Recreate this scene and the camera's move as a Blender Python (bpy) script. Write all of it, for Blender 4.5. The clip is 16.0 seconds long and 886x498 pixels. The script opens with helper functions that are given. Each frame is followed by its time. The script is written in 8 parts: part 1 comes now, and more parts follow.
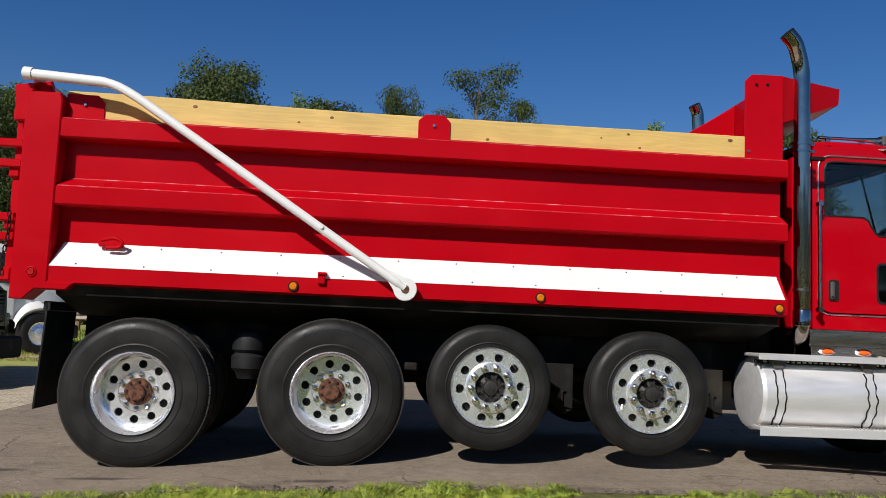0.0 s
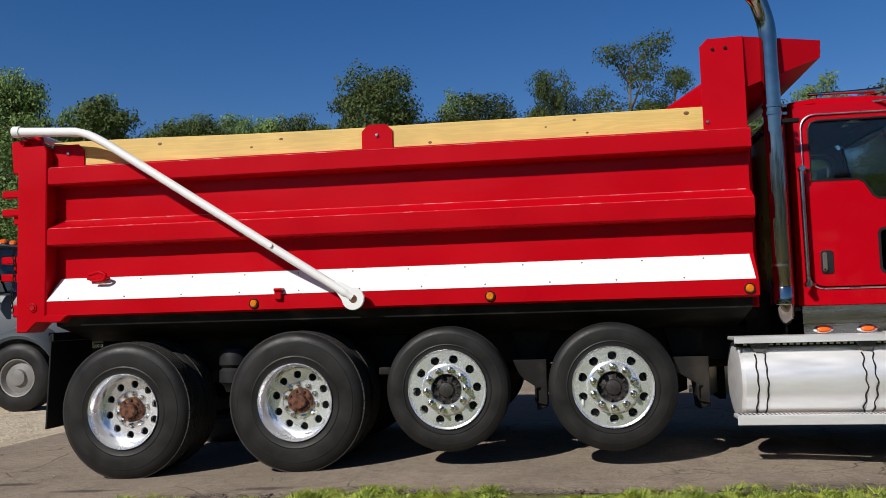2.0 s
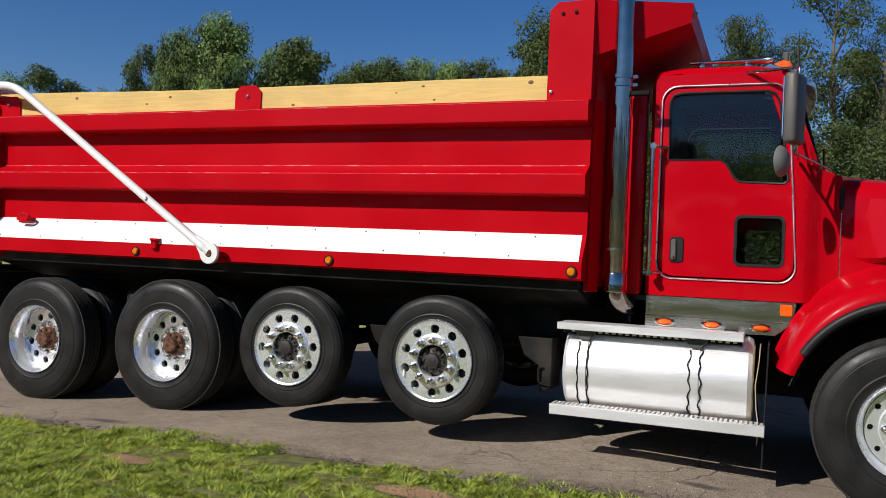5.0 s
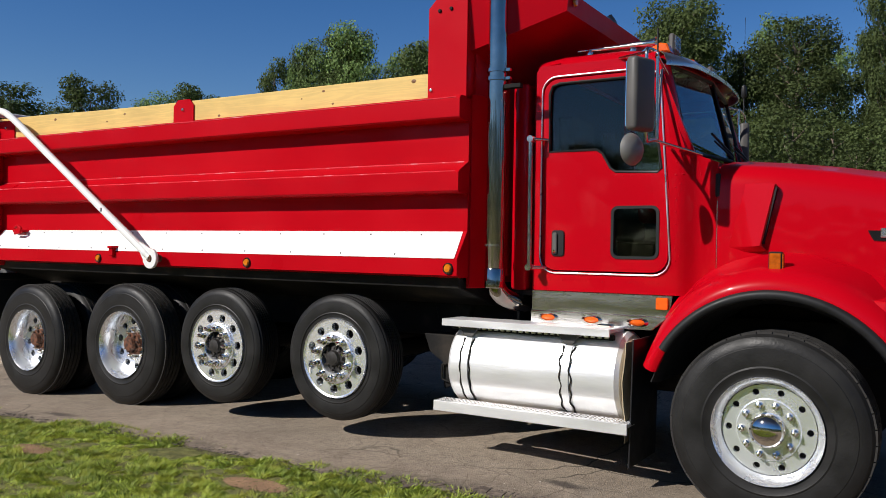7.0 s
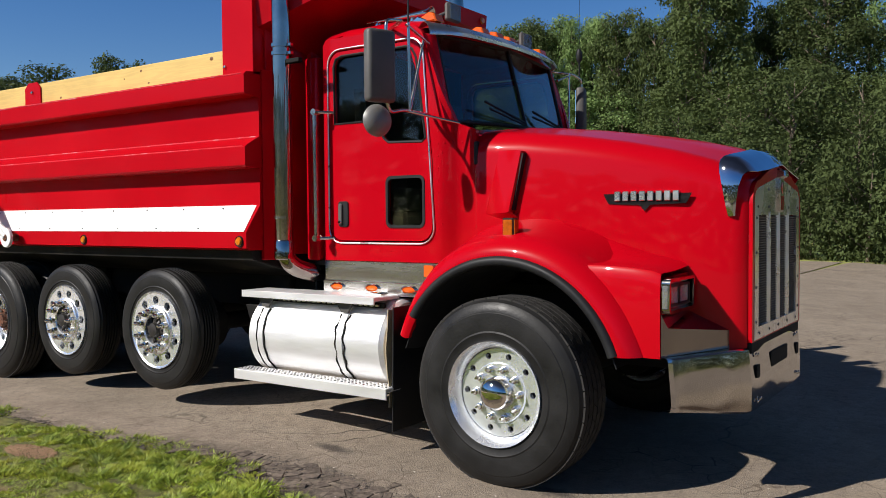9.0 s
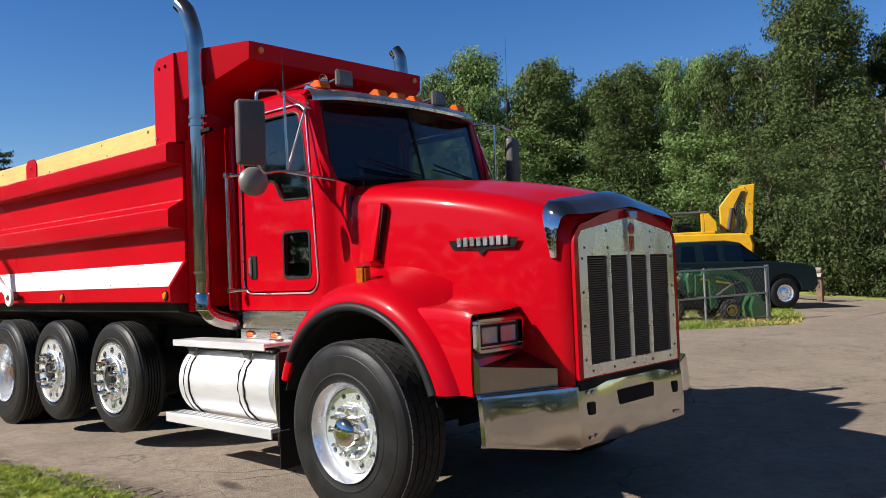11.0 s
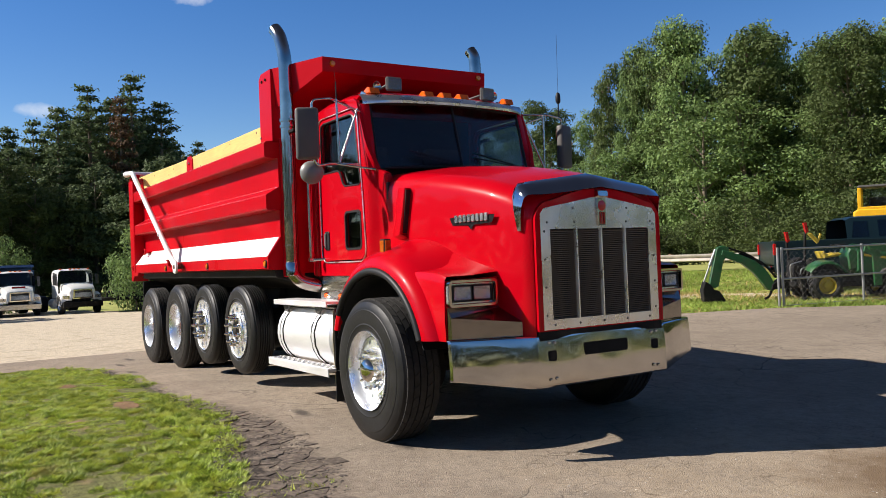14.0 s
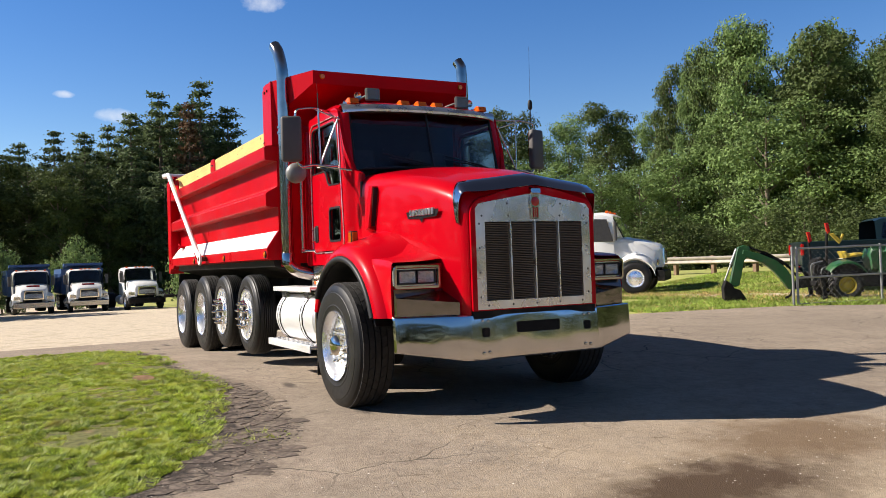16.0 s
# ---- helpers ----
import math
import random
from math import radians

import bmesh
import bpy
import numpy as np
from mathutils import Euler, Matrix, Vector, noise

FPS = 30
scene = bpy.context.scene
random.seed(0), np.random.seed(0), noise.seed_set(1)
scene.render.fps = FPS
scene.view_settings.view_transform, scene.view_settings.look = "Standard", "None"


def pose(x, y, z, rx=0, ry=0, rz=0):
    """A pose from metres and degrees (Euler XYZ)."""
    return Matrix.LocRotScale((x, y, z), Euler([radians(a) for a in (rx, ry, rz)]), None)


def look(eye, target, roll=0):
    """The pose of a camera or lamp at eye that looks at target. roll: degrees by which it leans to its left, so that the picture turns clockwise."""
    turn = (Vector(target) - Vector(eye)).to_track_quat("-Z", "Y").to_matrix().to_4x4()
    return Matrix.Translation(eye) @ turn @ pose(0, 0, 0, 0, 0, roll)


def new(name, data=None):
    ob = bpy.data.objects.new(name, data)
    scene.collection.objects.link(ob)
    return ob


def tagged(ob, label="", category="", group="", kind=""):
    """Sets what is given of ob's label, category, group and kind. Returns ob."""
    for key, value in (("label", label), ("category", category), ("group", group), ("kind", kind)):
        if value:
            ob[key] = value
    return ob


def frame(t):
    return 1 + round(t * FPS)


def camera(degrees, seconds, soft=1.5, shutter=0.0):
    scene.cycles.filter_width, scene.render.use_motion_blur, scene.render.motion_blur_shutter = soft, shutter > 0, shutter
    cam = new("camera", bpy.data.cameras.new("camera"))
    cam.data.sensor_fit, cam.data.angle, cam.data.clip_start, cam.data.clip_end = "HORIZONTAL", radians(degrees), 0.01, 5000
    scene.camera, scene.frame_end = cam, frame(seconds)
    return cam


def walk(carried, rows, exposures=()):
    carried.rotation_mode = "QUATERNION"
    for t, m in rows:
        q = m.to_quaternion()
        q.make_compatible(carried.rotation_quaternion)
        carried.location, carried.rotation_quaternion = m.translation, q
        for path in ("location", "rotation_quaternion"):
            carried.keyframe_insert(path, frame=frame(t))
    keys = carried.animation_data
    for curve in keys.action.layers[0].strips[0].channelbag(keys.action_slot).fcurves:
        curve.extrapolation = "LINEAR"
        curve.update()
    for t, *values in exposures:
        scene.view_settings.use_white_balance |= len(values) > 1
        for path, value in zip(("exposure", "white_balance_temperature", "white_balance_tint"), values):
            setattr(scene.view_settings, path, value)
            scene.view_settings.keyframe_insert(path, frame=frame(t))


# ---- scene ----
cam = camera(56.0, 16.0, 0.8)
METRES, EYE, TILT, LEAN, TURN = 12.54, 1.0, 0.0, 0.0, -4.2
ROWS = [
    (0.0, 0.0, 0.0, 0.0, -0.23, 5.41, -2.46),
    (0.5, 0.0345, 0.0041, 0.0035, 1.88, 5.21, -2.63),
    (1.0, 0.0708, 0.0008, 0.0101, 3.64, 5.28, -2.93),
    (1.5, 0.104, 0.0075, 0.0119, 7.45, 5.75, 0.25),
    (2.0, 0.1372, 0.0098, 0.0107, 12.67, 4.44, 1.61),
    (2.5, 0.1737, 0.013, 0.0122, 15.94, 3.31, 0.72),
    (3.0, 0.2064, 0.0255, 0.0172, 16.46, 3.94, 1.19),
    (3.5, 0.2363, 0.0356, 0.0179, 17.92, 2.69, -0.34),
    (4.0, 0.2684, 0.0497, 0.0208, 19.07, 1.64, -2.26),
    (6.5, 0.4238, 0.123, 0.0273, 35.84, 0.29, -0.48),
    (7.0, 0.4545, 0.1421, 0.0291, 35.73, 0.15, -1.02),
    (7.5, 0.4866, 0.1559, 0.0274, 37.11, -0.32, -1.29),
    (8.0, 0.5146, 0.1769, 0.0253, 38.7, -1.72, -0.63),
    (8.5, 0.5414, 0.1989, 0.0274, 38.01, -1.99, 0.11),
    (9.0, 0.5681, 0.2166, 0.0311, 38.73, -2.04, 0.45),
    (9.5, 0.5886, 0.2382, 0.0319, 40.56, -1.55, -0.42),
    (10.0, 0.6188, 0.2541, 0.0319, 42.23, 0.16, 0.53),
    (12.5, 0.7465, 0.3185, 0.0183, 55.47, -0.26, 2.16),
    (13.0, 0.7689, 0.3258, 0.0183, 57.52, -1.3, 1.97),
    (13.5, 0.7897, 0.3218, 0.0189, 58.23, -1.14, 2.66),
    (14.0, 0.8102, 0.3193, 0.0185, 61.63, 0.67, 2.27),
    (14.5, 0.8344, 0.3243, 0.0127, 63.15, 1.82, 2.27),
    (15.0, 0.8617, 0.3232, 0.0078, 63.24, 0.98, 3.23),
    (15.5, 0.8839, 0.334, 0.0085, 64.05, 0.28, 3.54),
    (16.0, 0.8997, 0.3511, 0.0074, 66.13, 1.01, 1.93),
]
walk(cam, [(t, pose(0, 0, EYE, TILT, LEAN, TURN) @ pose(METRES * x, METRES * y, METRES * z, 90 + pitch, roll, yaw)) for t, x, y, z, yaw, pitch, roll in ROWS],
     [(0.0, -0.19, 6550, 11), (4.0, -0.10, 6550, 11), (7.0, 0.02, 6550, 11), (8.5, 0.13, 6600, 11), (10.0, 0.32, 6600, 11), (12.5, 0.60, 6650, 11), (14.0, 0.61, 6850, 12), (14.5, 0.62, 7000, 13), (15.0, 0.68, 7000, 13), (16.0, 0.76, 7050, 13)])

# ---- world, sun ----
SUN_WAY = Vector((0.70, 1.17, -1.0)).normalized()
world = bpy.data.worlds.new("world")
scene.world = world
world.use_nodes = True
wn, wl = world.node_tree.nodes, world.node_tree.links
sky = wn.new("ShaderNodeTexSky")
sky.sky_type = "NISHITA"
sky.sun_disc = False
sky.sun_elevation = math.asin(-SUN_WAY.z)
sky.sun_rotation = math.atan2(-SUN_WAY.x, -SUN_WAY.y)
sky.altitude, sky.air_density, sky.dust_density, sky.ozone_density = 400.0, 1.0, 0.08, 2.6
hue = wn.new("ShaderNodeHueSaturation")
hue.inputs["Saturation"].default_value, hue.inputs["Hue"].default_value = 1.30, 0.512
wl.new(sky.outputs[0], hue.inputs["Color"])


def world_math(op, *args):
    q = wn.new("ShaderNodeMath")
    q.operation = op
    for k, v in enumerate(args):
        if isinstance(v, (int, float)):
            q.inputs[k].default_value = v
        else:
            wl.new(v, q.inputs[k])
    return q.outputs[0]


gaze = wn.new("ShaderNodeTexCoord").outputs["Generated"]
# deep blue low down; colour and brightness cut overhead to weaken the fill light
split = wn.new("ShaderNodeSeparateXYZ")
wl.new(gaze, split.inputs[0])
zenith_sat = wn.new("ShaderNodeMapRange")
zenith_sat.interpolation_type = "SMOOTHSTEP"
zenith_sat.inputs[1].default_value, zenith_sat.inputs[2].default_value, zenith_sat.inputs[3].default_value, zenith_sat.inputs[4].default_value = 0.36, 0.8, 1.36, 0.85
wl.new(split.outputs[2], zenith_sat.inputs[0])
wl.new(zenith_sat.outputs[0], hue.inputs["Saturation"])
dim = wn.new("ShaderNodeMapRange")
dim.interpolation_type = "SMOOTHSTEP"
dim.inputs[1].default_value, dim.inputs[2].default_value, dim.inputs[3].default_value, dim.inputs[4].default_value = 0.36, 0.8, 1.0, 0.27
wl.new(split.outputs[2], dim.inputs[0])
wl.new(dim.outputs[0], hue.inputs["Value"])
# small fair-weather clouds, far off over the pines
puffs = wn.new("ShaderNodeTexNoise")
puffs.inputs["Scale"].default_value, puffs.inputs["Detail"].default_value, puffs.inputs["Roughness"].default_value = 38.0, 6.0, 0.62
wl.new(gaze, puffs.inputs["Vector"])
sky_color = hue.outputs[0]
for way, wide, tall in (((-0.977, 0.120, 0.1755), 0.024, 0.0085), ((-0.978, 0.066, 0.196), 0.011, 0.004), ((-0.915, 0.272, 0.300), 0.028, 0.010), ((-0.60, -0.72, 0.34), 0.07, 0.02)):
    away = Vector(way).normalized()
    across = Vector((-away.y, away.x, 0)).normalized()
    parts = []
    for axis, size in ((across, wide), (across.cross(away), tall)):
        dot = wn.new("ShaderNodeVectorMath")
        dot.operation = "DOT_PRODUCT"
        dot.inputs[1].default_value = axis
        wl.new(gaze, dot.inputs[0])
        parts.append(world_math("POWER", world_math("ABSOLUTE", world_math("DIVIDE", world_math("SUBTRACT", dot.outputs["Value"], axis.dot(away)), size)), 2.0))
    facing = wn.new("ShaderNodeVectorMath")
    facing.operation = "DOT_PRODUCT"
    facing.inputs[1].default_value = away
    wl.new(gaze, facing.inputs[0])
    spread_ = world_math("ADD", world_math("ADD", parts[0], parts[1]), world_math("MULTIPLY", puffs.outputs["Fac"], 2.6))
    soft_ = wn.new("ShaderNodeMapRange")
    soft_.inputs[1].default_value, soft_.inputs[2].default_value, soft_.inputs[3].default_value, soft_.inputs[4].default_value = 1.05, 2.3, 0.6, 0.0
    wl.new(spread_, soft_.inputs[0])
    mixc = wn.new("ShaderNodeMix")
    mixc.data_type = "RGBA"
    wl.new(world_math("MULTIPLY", soft_.outputs[0], world_math("GREATER_THAN", facing.outputs["Value"], 0.5)), mixc.inputs[0])
    wl.new(sky_color, mixc.inputs[6])
    mixc.inputs[7].default_value = (6.4, 7.0, 7.8, 1)
    sky_color = mixc.outputs[2]
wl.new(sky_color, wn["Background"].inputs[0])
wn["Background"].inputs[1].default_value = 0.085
sun_data = bpy.data.lights.new("sun", "SUN")
sun_data.energy, sun_data.angle, sun_data.color = 5.0, radians(0.55), (1.0, 0.965, 0.915)
sun = new("sun", sun_data)
sun.matrix_world = look(Vector((0, 0, 30)), Vector((0, 0, 30)) + SUN_WAY)

# ---- materials ----


def material(name, color, rough=0.5, metal=0.0, noise_scale=0.0, spread=0.0, bump=0.0, bump_scale=0.0, coat=0.0,
             rough_spread=0.0, island=0.0, objrand=0.0, dirt=None, dirt_scale=1.5, dirt_lo=0.55, dirt_hi=0.75, transmission=0.0, ior=1.45, translucent=0.0, stretch=None, spec=0.5, bump_detail=8):
    """A principled surface with noise in colour and gloss, wear spots and fine relief, in metres of the object's own space."""
    m = bpy.data.materials.new(name)
    m.use_nodes = True
    n, l = m.node_tree.nodes, m.node_tree.links
    p = n["Principled BSDF"]
    p.inputs["Roughness"].default_value, p.inputs["Metallic"].default_value = rough, metal
    p.inputs["Coat Weight"].default_value, p.inputs["Coat Roughness"].default_value = coat, 0.035
    p.inputs["Transmission Weight"].default_value, p.inputs["IOR"].default_value = transmission, ior
    p.inputs["Specular IOR Level"].default_value = spec
    coord = n.new("ShaderNodeTexCoord")
    where = coord.outputs["Object"]
    if stretch:
        mp = n.new("ShaderNodeMapping")
        mp.inputs["Scale"].default_value = stretch
        l.new(where, mp.inputs["Vector"])
        where = mp.outputs["Vector"]
    rgb = n.new("ShaderNodeRGB")
    rgb.outputs[0].default_value = (*color, 1)
    out = rgb.outputs[0]

    def noise_at(scale, detail=6.0):
        t = n.new("ShaderNodeTexNoise")
        t.inputs["Scale"].default_value, t.inputs["Detail"].default_value = scale, detail
        l.new(where, t.inputs["Vector"])
        return t.outputs["Fac"]

    def ranged(value, a, b, c, d):
        r = n.new("ShaderNodeMapRange")
        for k, v in enumerate((a, b, c, d)):
            r.inputs[k + 1].default_value = v
        l.new(value, r.inputs[0])
        return r.outputs[0]

    def shaded(out, factor):
        h = n.new("ShaderNodeHueSaturation")
        l.new(factor, h.inputs["Value"])
        l.new(out, h.inputs["Color"])
        return h.outputs[0]

    if noise_scale:
        f = noise_at(noise_scale)
        if spread:
            out = shaded(out, ranged(f, 0.3, 0.7, 1 - spread, 1 + spread))
        if rough_spread:
            l.new(ranged(f, 0.3, 0.7, max(0.02, rough - rough_spread), rough + rough_spread), p.inputs["Roughness"])
    if island:
        g = n.new("ShaderNodeNewGeometry")
        out = shaded(out, ranged(g.outputs["Random Per Island"], 0, 1, 1 - island, 1 + island))
    if objrand:
        o = n.new("ShaderNodeObjectInfo")
        out = shaded(out, ranged(o.outputs["Random"], 0, 1, 1 - objrand, 1 + objrand))
    if dirt:
        mix = n.new("ShaderNodeMix")
        mix.data_type = "RGBA"
        l.new(ranged(noise_at(dirt_scale, 9), dirt_lo, dirt_hi, 0, 0.85), mix.inputs[0])
        l.new(out, mix.inputs[6])
        mix.inputs[7].default_value = (*dirt, 1)
        out = mix.outputs[2]
    l.new(out, p.inputs["Base Color"])
    if bump:
        b = n.new("ShaderNodeBump")
        b.inputs["Strength"].default_value, b.inputs["Distance"].default_value = 1.0, bump
        l.new(noise_at(bump_scale, bump_detail), b.inputs["Height"])
        l.new(b.outputs[0], p.inputs["Normal"])
    if translucent:
        t = n.new("ShaderNodeBsdfTranslucent")
        l.new(out, t.inputs[0])
        s = n.new("ShaderNodeMixShader")
        s.inputs[0].default_value = translucent
        l.new(p.outputs[0], s.inputs[1])
        l.new(t.outputs[0], s.inputs[2])
        l.new(s.outputs[0], n["Material Output"].inputs[0])
    return m


RED = material("red_paint", (0.46, 0.0012, 0.008), 0.3, spec=0.06, noise_scale=1.1, spread=0.05, coat=0.3, rough_spread=0.06, bump=0.0003, bump_scale=6)
RED_BODY = material("red_body_paint", (0.46, 0.002, 0.008), 0.36, spec=0.07, noise_scale=1.7, spread=0.07, coat=0.08, rough_spread=0.1, bump=0.0018, bump_scale=7)
# pale specks paint the glints and chipped paint of the rib edges
WELD_GLINT = material("welded_paint_edge", (0.6, 0.05, 0.07), 0.25, spec=0.8, noise_scale=9, spread=0.3, bump=0.004, bump_scale=40, dirt=(0.7, 0.35, 0.37), dirt_scale=7, dirt_lo=0.56, dirt_hi=0.66)
WHITE = material("white_paint", (0.8, 0.8, 0.78), 0.4, noise_scale=2.0, spread=0.04, bump=0.0006, bump_scale=30, dirt=(0.45, 0.43, 0.4), dirt_scale=5, dirt_lo=0.68, dirt_hi=0.85)
CHROME = material("chrome", (0.72, 0.68, 0.61), 0.07, 1.0, noise_scale=5, spread=0.05, rough_spread=0.04, bump=0.0006, bump_scale=9)
STAINLESS = material("stainless_steel", (0.56, 0.53, 0.48), 0.2, 1.0, noise_scale=3, spread=0.12, rough_spread=0.08, bump=0.004, bump_scale=5)
BUMPER = material("bumper_chrome", (0.53, 0.51, 0.495), 0.11, 1.0, noise_scale=2.5, spread=0.15, rough_spread=0.05, bump=0.024, bump_scale=2.2, bump_detail=1)
# chrome base darkened, faintly blue, to deepen the mirrored sky
SHIELD = material("blued_chrome_shield", (0.5, 0.5, 0.52), 0.05, 1.0, noise_scale=5, spread=0.06, rough_spread=0.03, bump=0.0005, bump_scale=8)
# base darkened to stand in for dark ground mirrored in the plate
FILLER = material("dull_filler_steel", (0.27, 0.24, 0.22), 0.18, 1.0, noise_scale=3, spread=0.2, rough_spread=0.06, bump=0.006, bump_scale=4)
ROCKER = material("streaked_rocker_steel", (0.5, 0.485, 0.465), 0.24, 1.0, noise_scale=1.6, spread=0.22, rough_spread=0.1, bump=0.0012, bump_scale=5, stretch=(0.9, 0.9, 7))
FRAME_STEEL = material("polished_grille_frame", (0.80, 0.77, 0.755), 0.28, 0.9, noise_scale=3, spread=0.2, rough_spread=0.08, bump=0.004, bump_scale=5)
TRIM = material("bright_trim", (0.82, 0.81, 0.78), 0.32, 1.0, noise_scale=6, spread=0.08, rough_spread=0.1, bump=0.001, bump_scale=14)
ALU = material("polished_aluminium", (0.93, 0.955, 0.99), 0.25, 0.78, noise_scale=5, spread=0.04, rough_spread=0.08)
TANK_ALU = material("tank_aluminium", (0.88, 0.875, 0.87), 0.4, 0.52, noise_scale=3, spread=0.06, rough_spread=0.08, stretch=(1, 6, 6), bump=0.0008, bump_scale=12)
RUBBER = material("tyre_rubber", (0.015, 0.0145, 0.014), 0.48, spec=0.3, noise_scale=6, spread=0.25, rough_spread=0.12, bump=0.001, bump_scale=60)
TREAD = material("tread_rubber", (0.027, 0.025, 0.023), 0.85, noise_scale=14, spread=0.3, bump=0.002, bump_scale=90)
BLACK = material("black_chassis_paint", (0.012, 0.0115, 0.011), 0.7, spec=0.2, noise_scale=4, spread=0.4, bump=0.001, bump_scale=40, dirt=(0.05, 0.04, 0.03), dirt_scale=4)
PLASTIC = material("black_plastic", (0.016, 0.016, 0.017), 0.5, spec=0.3, noise_scale=8, spread=0.2, rough_spread=0.1)
GREYPLASTIC = material("grey_moulded_housing", (0.09, 0.085, 0.08), 0.5, noise_scale=6, spread=0.15, rough_spread=0.1)
RUST = material("rusty_hub", (0.16, 0.06, 0.03), 0.85, noise_scale=30, spread=0.45, bump=0.003, bump_scale=60, dirt=(0.02, 0.015, 0.012), dirt_scale=25, dirt_lo=0.45, dirt_hi=0.6)
GREASE = material("greasy_hub", (0.025, 0.022, 0.02), 0.5, noise_scale=30, spread=0.4, bump=0.002, bump_scale=60)
AMBER = material("amber_lens", (0.66, 0.185, 0.008), 0.18, noise_scale=40, spread=0.2, coat=0.5, bump=0.001, bump_scale=70)
ORANGE = material("orange_lens", (0.8, 0.12, 0.01), 0.2, noise_scale=40, spread=0.15, coat=0.4, bump=0.001, bump_scale=70)
INDICATOR = material("dark_amber_lens", (0.42, 0.085, 0.004), 0.2, noise_scale=40, spread=0.25, coat=0.4, bump=0.001, bump_scale=70)
REDLENS = material("red_lens", (0.4, 0.01, 0.01), 0.2, noise_scale=40, spread=0.2, coat=0.5)
GLASS = material("tinted_glass", (0.48, 0.54, 0.53), 0.02, transmission=1.0, ior=1.45, noise_scale=2, spread=0.03)
LENS = material("headlamp_glass", (0.85, 0.87, 0.88), 0.05, transmission=0.85, ior=1.4, noise_scale=30, spread=0.05, bump=0.002, bump_scale=60)
MIRROR_SHELL = material("grey_mirror_shell", (0.2, 0.195, 0.185), 0.45, 0.2, noise_scale=8, spread=0.12)
# chrome base darkened and warmed to mute the sky it mirrors
STACK = material("smoked_chrome", (0.46, 0.42, 0.37), 0.1, 1.0, noise_scale=4, spread=0.25, rough_spread=0.06, bump=0.0006, bump_scale=9)
MIRROR = material("mirror_glass", (0.9, 0.9, 0.9), 0.02, 1.0, noise_scale=3, spread=0.02)
REFLECTOR = material("lamp_reflector", (0.66, 0.66, 0.66), 0.25, 0.8, noise_scale=30, spread=0.1)
GREYPAINT = material("light_grey_metal", (0.36, 0.35, 0.33), 0.45, 0.2, noise_scale=8, spread=0.12)
INTERIOR = material("dark_interior", (0.03, 0.03, 0.032), 0.8, noise_scale=12, spread=0.2)
SEATCLOTH = material("grey_seat_cloth", (0.08, 0.075, 0.07), 0.9, noise_scale=40, spread=0.2)
GRILLE_DARK = material("grille_slat", (0.125, 0.105, 0.086), 0.45, 0.3, noise_scale=9, spread=0.25, rough_spread=0.1)
CANVAS = material("beige_flap", (0.42, 0.34, 0.22), 0.8, noise_scale=8, spread=0.2, bump=0.002, bump_scale=30)


def wood_material():
    m = material("pine_board", (0.69, 0.475, 0.15), 0.6, noise_scale=2.5, spread=0.1)
    n, l = m.node_tree.nodes, m.node_tree.links
    p = n["Principled BSDF"]
    base = p.inputs["Base Color"].links[0].from_socket
    coord = n.new("ShaderNodeTexCoord")
    mp = n.new("ShaderNodeMapping")
    mp.inputs["Scale"].default_value = (0.5, 6.0, 9.0)
    l.new(coord.outputs["Object"], mp.inputs["Vector"])
    g = n.new("ShaderNodeTexNoise")
    g.inputs["Scale"].default_value, g.inputs["Detail"].default_value, g.inputs["Distortion"].default_value = 3.0, 5.0, 1.2
    l.new(mp.outputs[0], g.inputs["Vector"])
    w = n.new("ShaderNodeMath")
    w.operation = "MULTIPLY"
    w.inputs[1].default_value = 22.0
    l.new(g.outputs["Fac"], w.inputs[0])
    s = n.new("ShaderNodeMath")
    s.operation = "SINE"
    l.new(w.outputs[0], s.inputs[0])
    r = n.new("ShaderNodeMapRange")
    r.inputs[1].default_value, r.inputs[2].default_value, r.inputs[3].default_value, r.inputs[4].default_value = -1, 1, 0.93, 1.05
    l.new(s.outputs[0], r.inputs[0])
    h = n.new("ShaderNodeHueSaturation")
    l.new(base, h.inputs["Color"])
    l.new(r.outputs[0], h.inputs["Value"])
    l.new(h.outputs[0], p.inputs["Base Color"])
    return m


PINE = wood_material()
KNOT = material("pine_knot", (0.2, 0.09, 0.03), 0.6, noise_scale=60, spread=0.35)

# ---- mesh helpers ----


def box(bm, x0, x1, y0, y1, z0, z1, bev=0.0, seg=2):
    vs = [bm.verts.new((x, y, z)) for x in (x0, x1) for y in (y0, y1) for z in (z0, z1)]
    fs = [bm.faces.new([vs[i] for i in q]) for q in ((0, 1, 3, 2), (4, 6, 7, 5), (0, 4, 5, 1), (2, 3, 7, 6), (0, 2, 6, 4), (1, 5, 7, 3))]
    if bev:
        es = list({e for f in fs for e in f.edges})
        bmesh.ops.bevel(bm, geom=es, offset=bev, segments=1 if seg == 2 else seg, affect="EDGES", profile=0.5)
    return bm


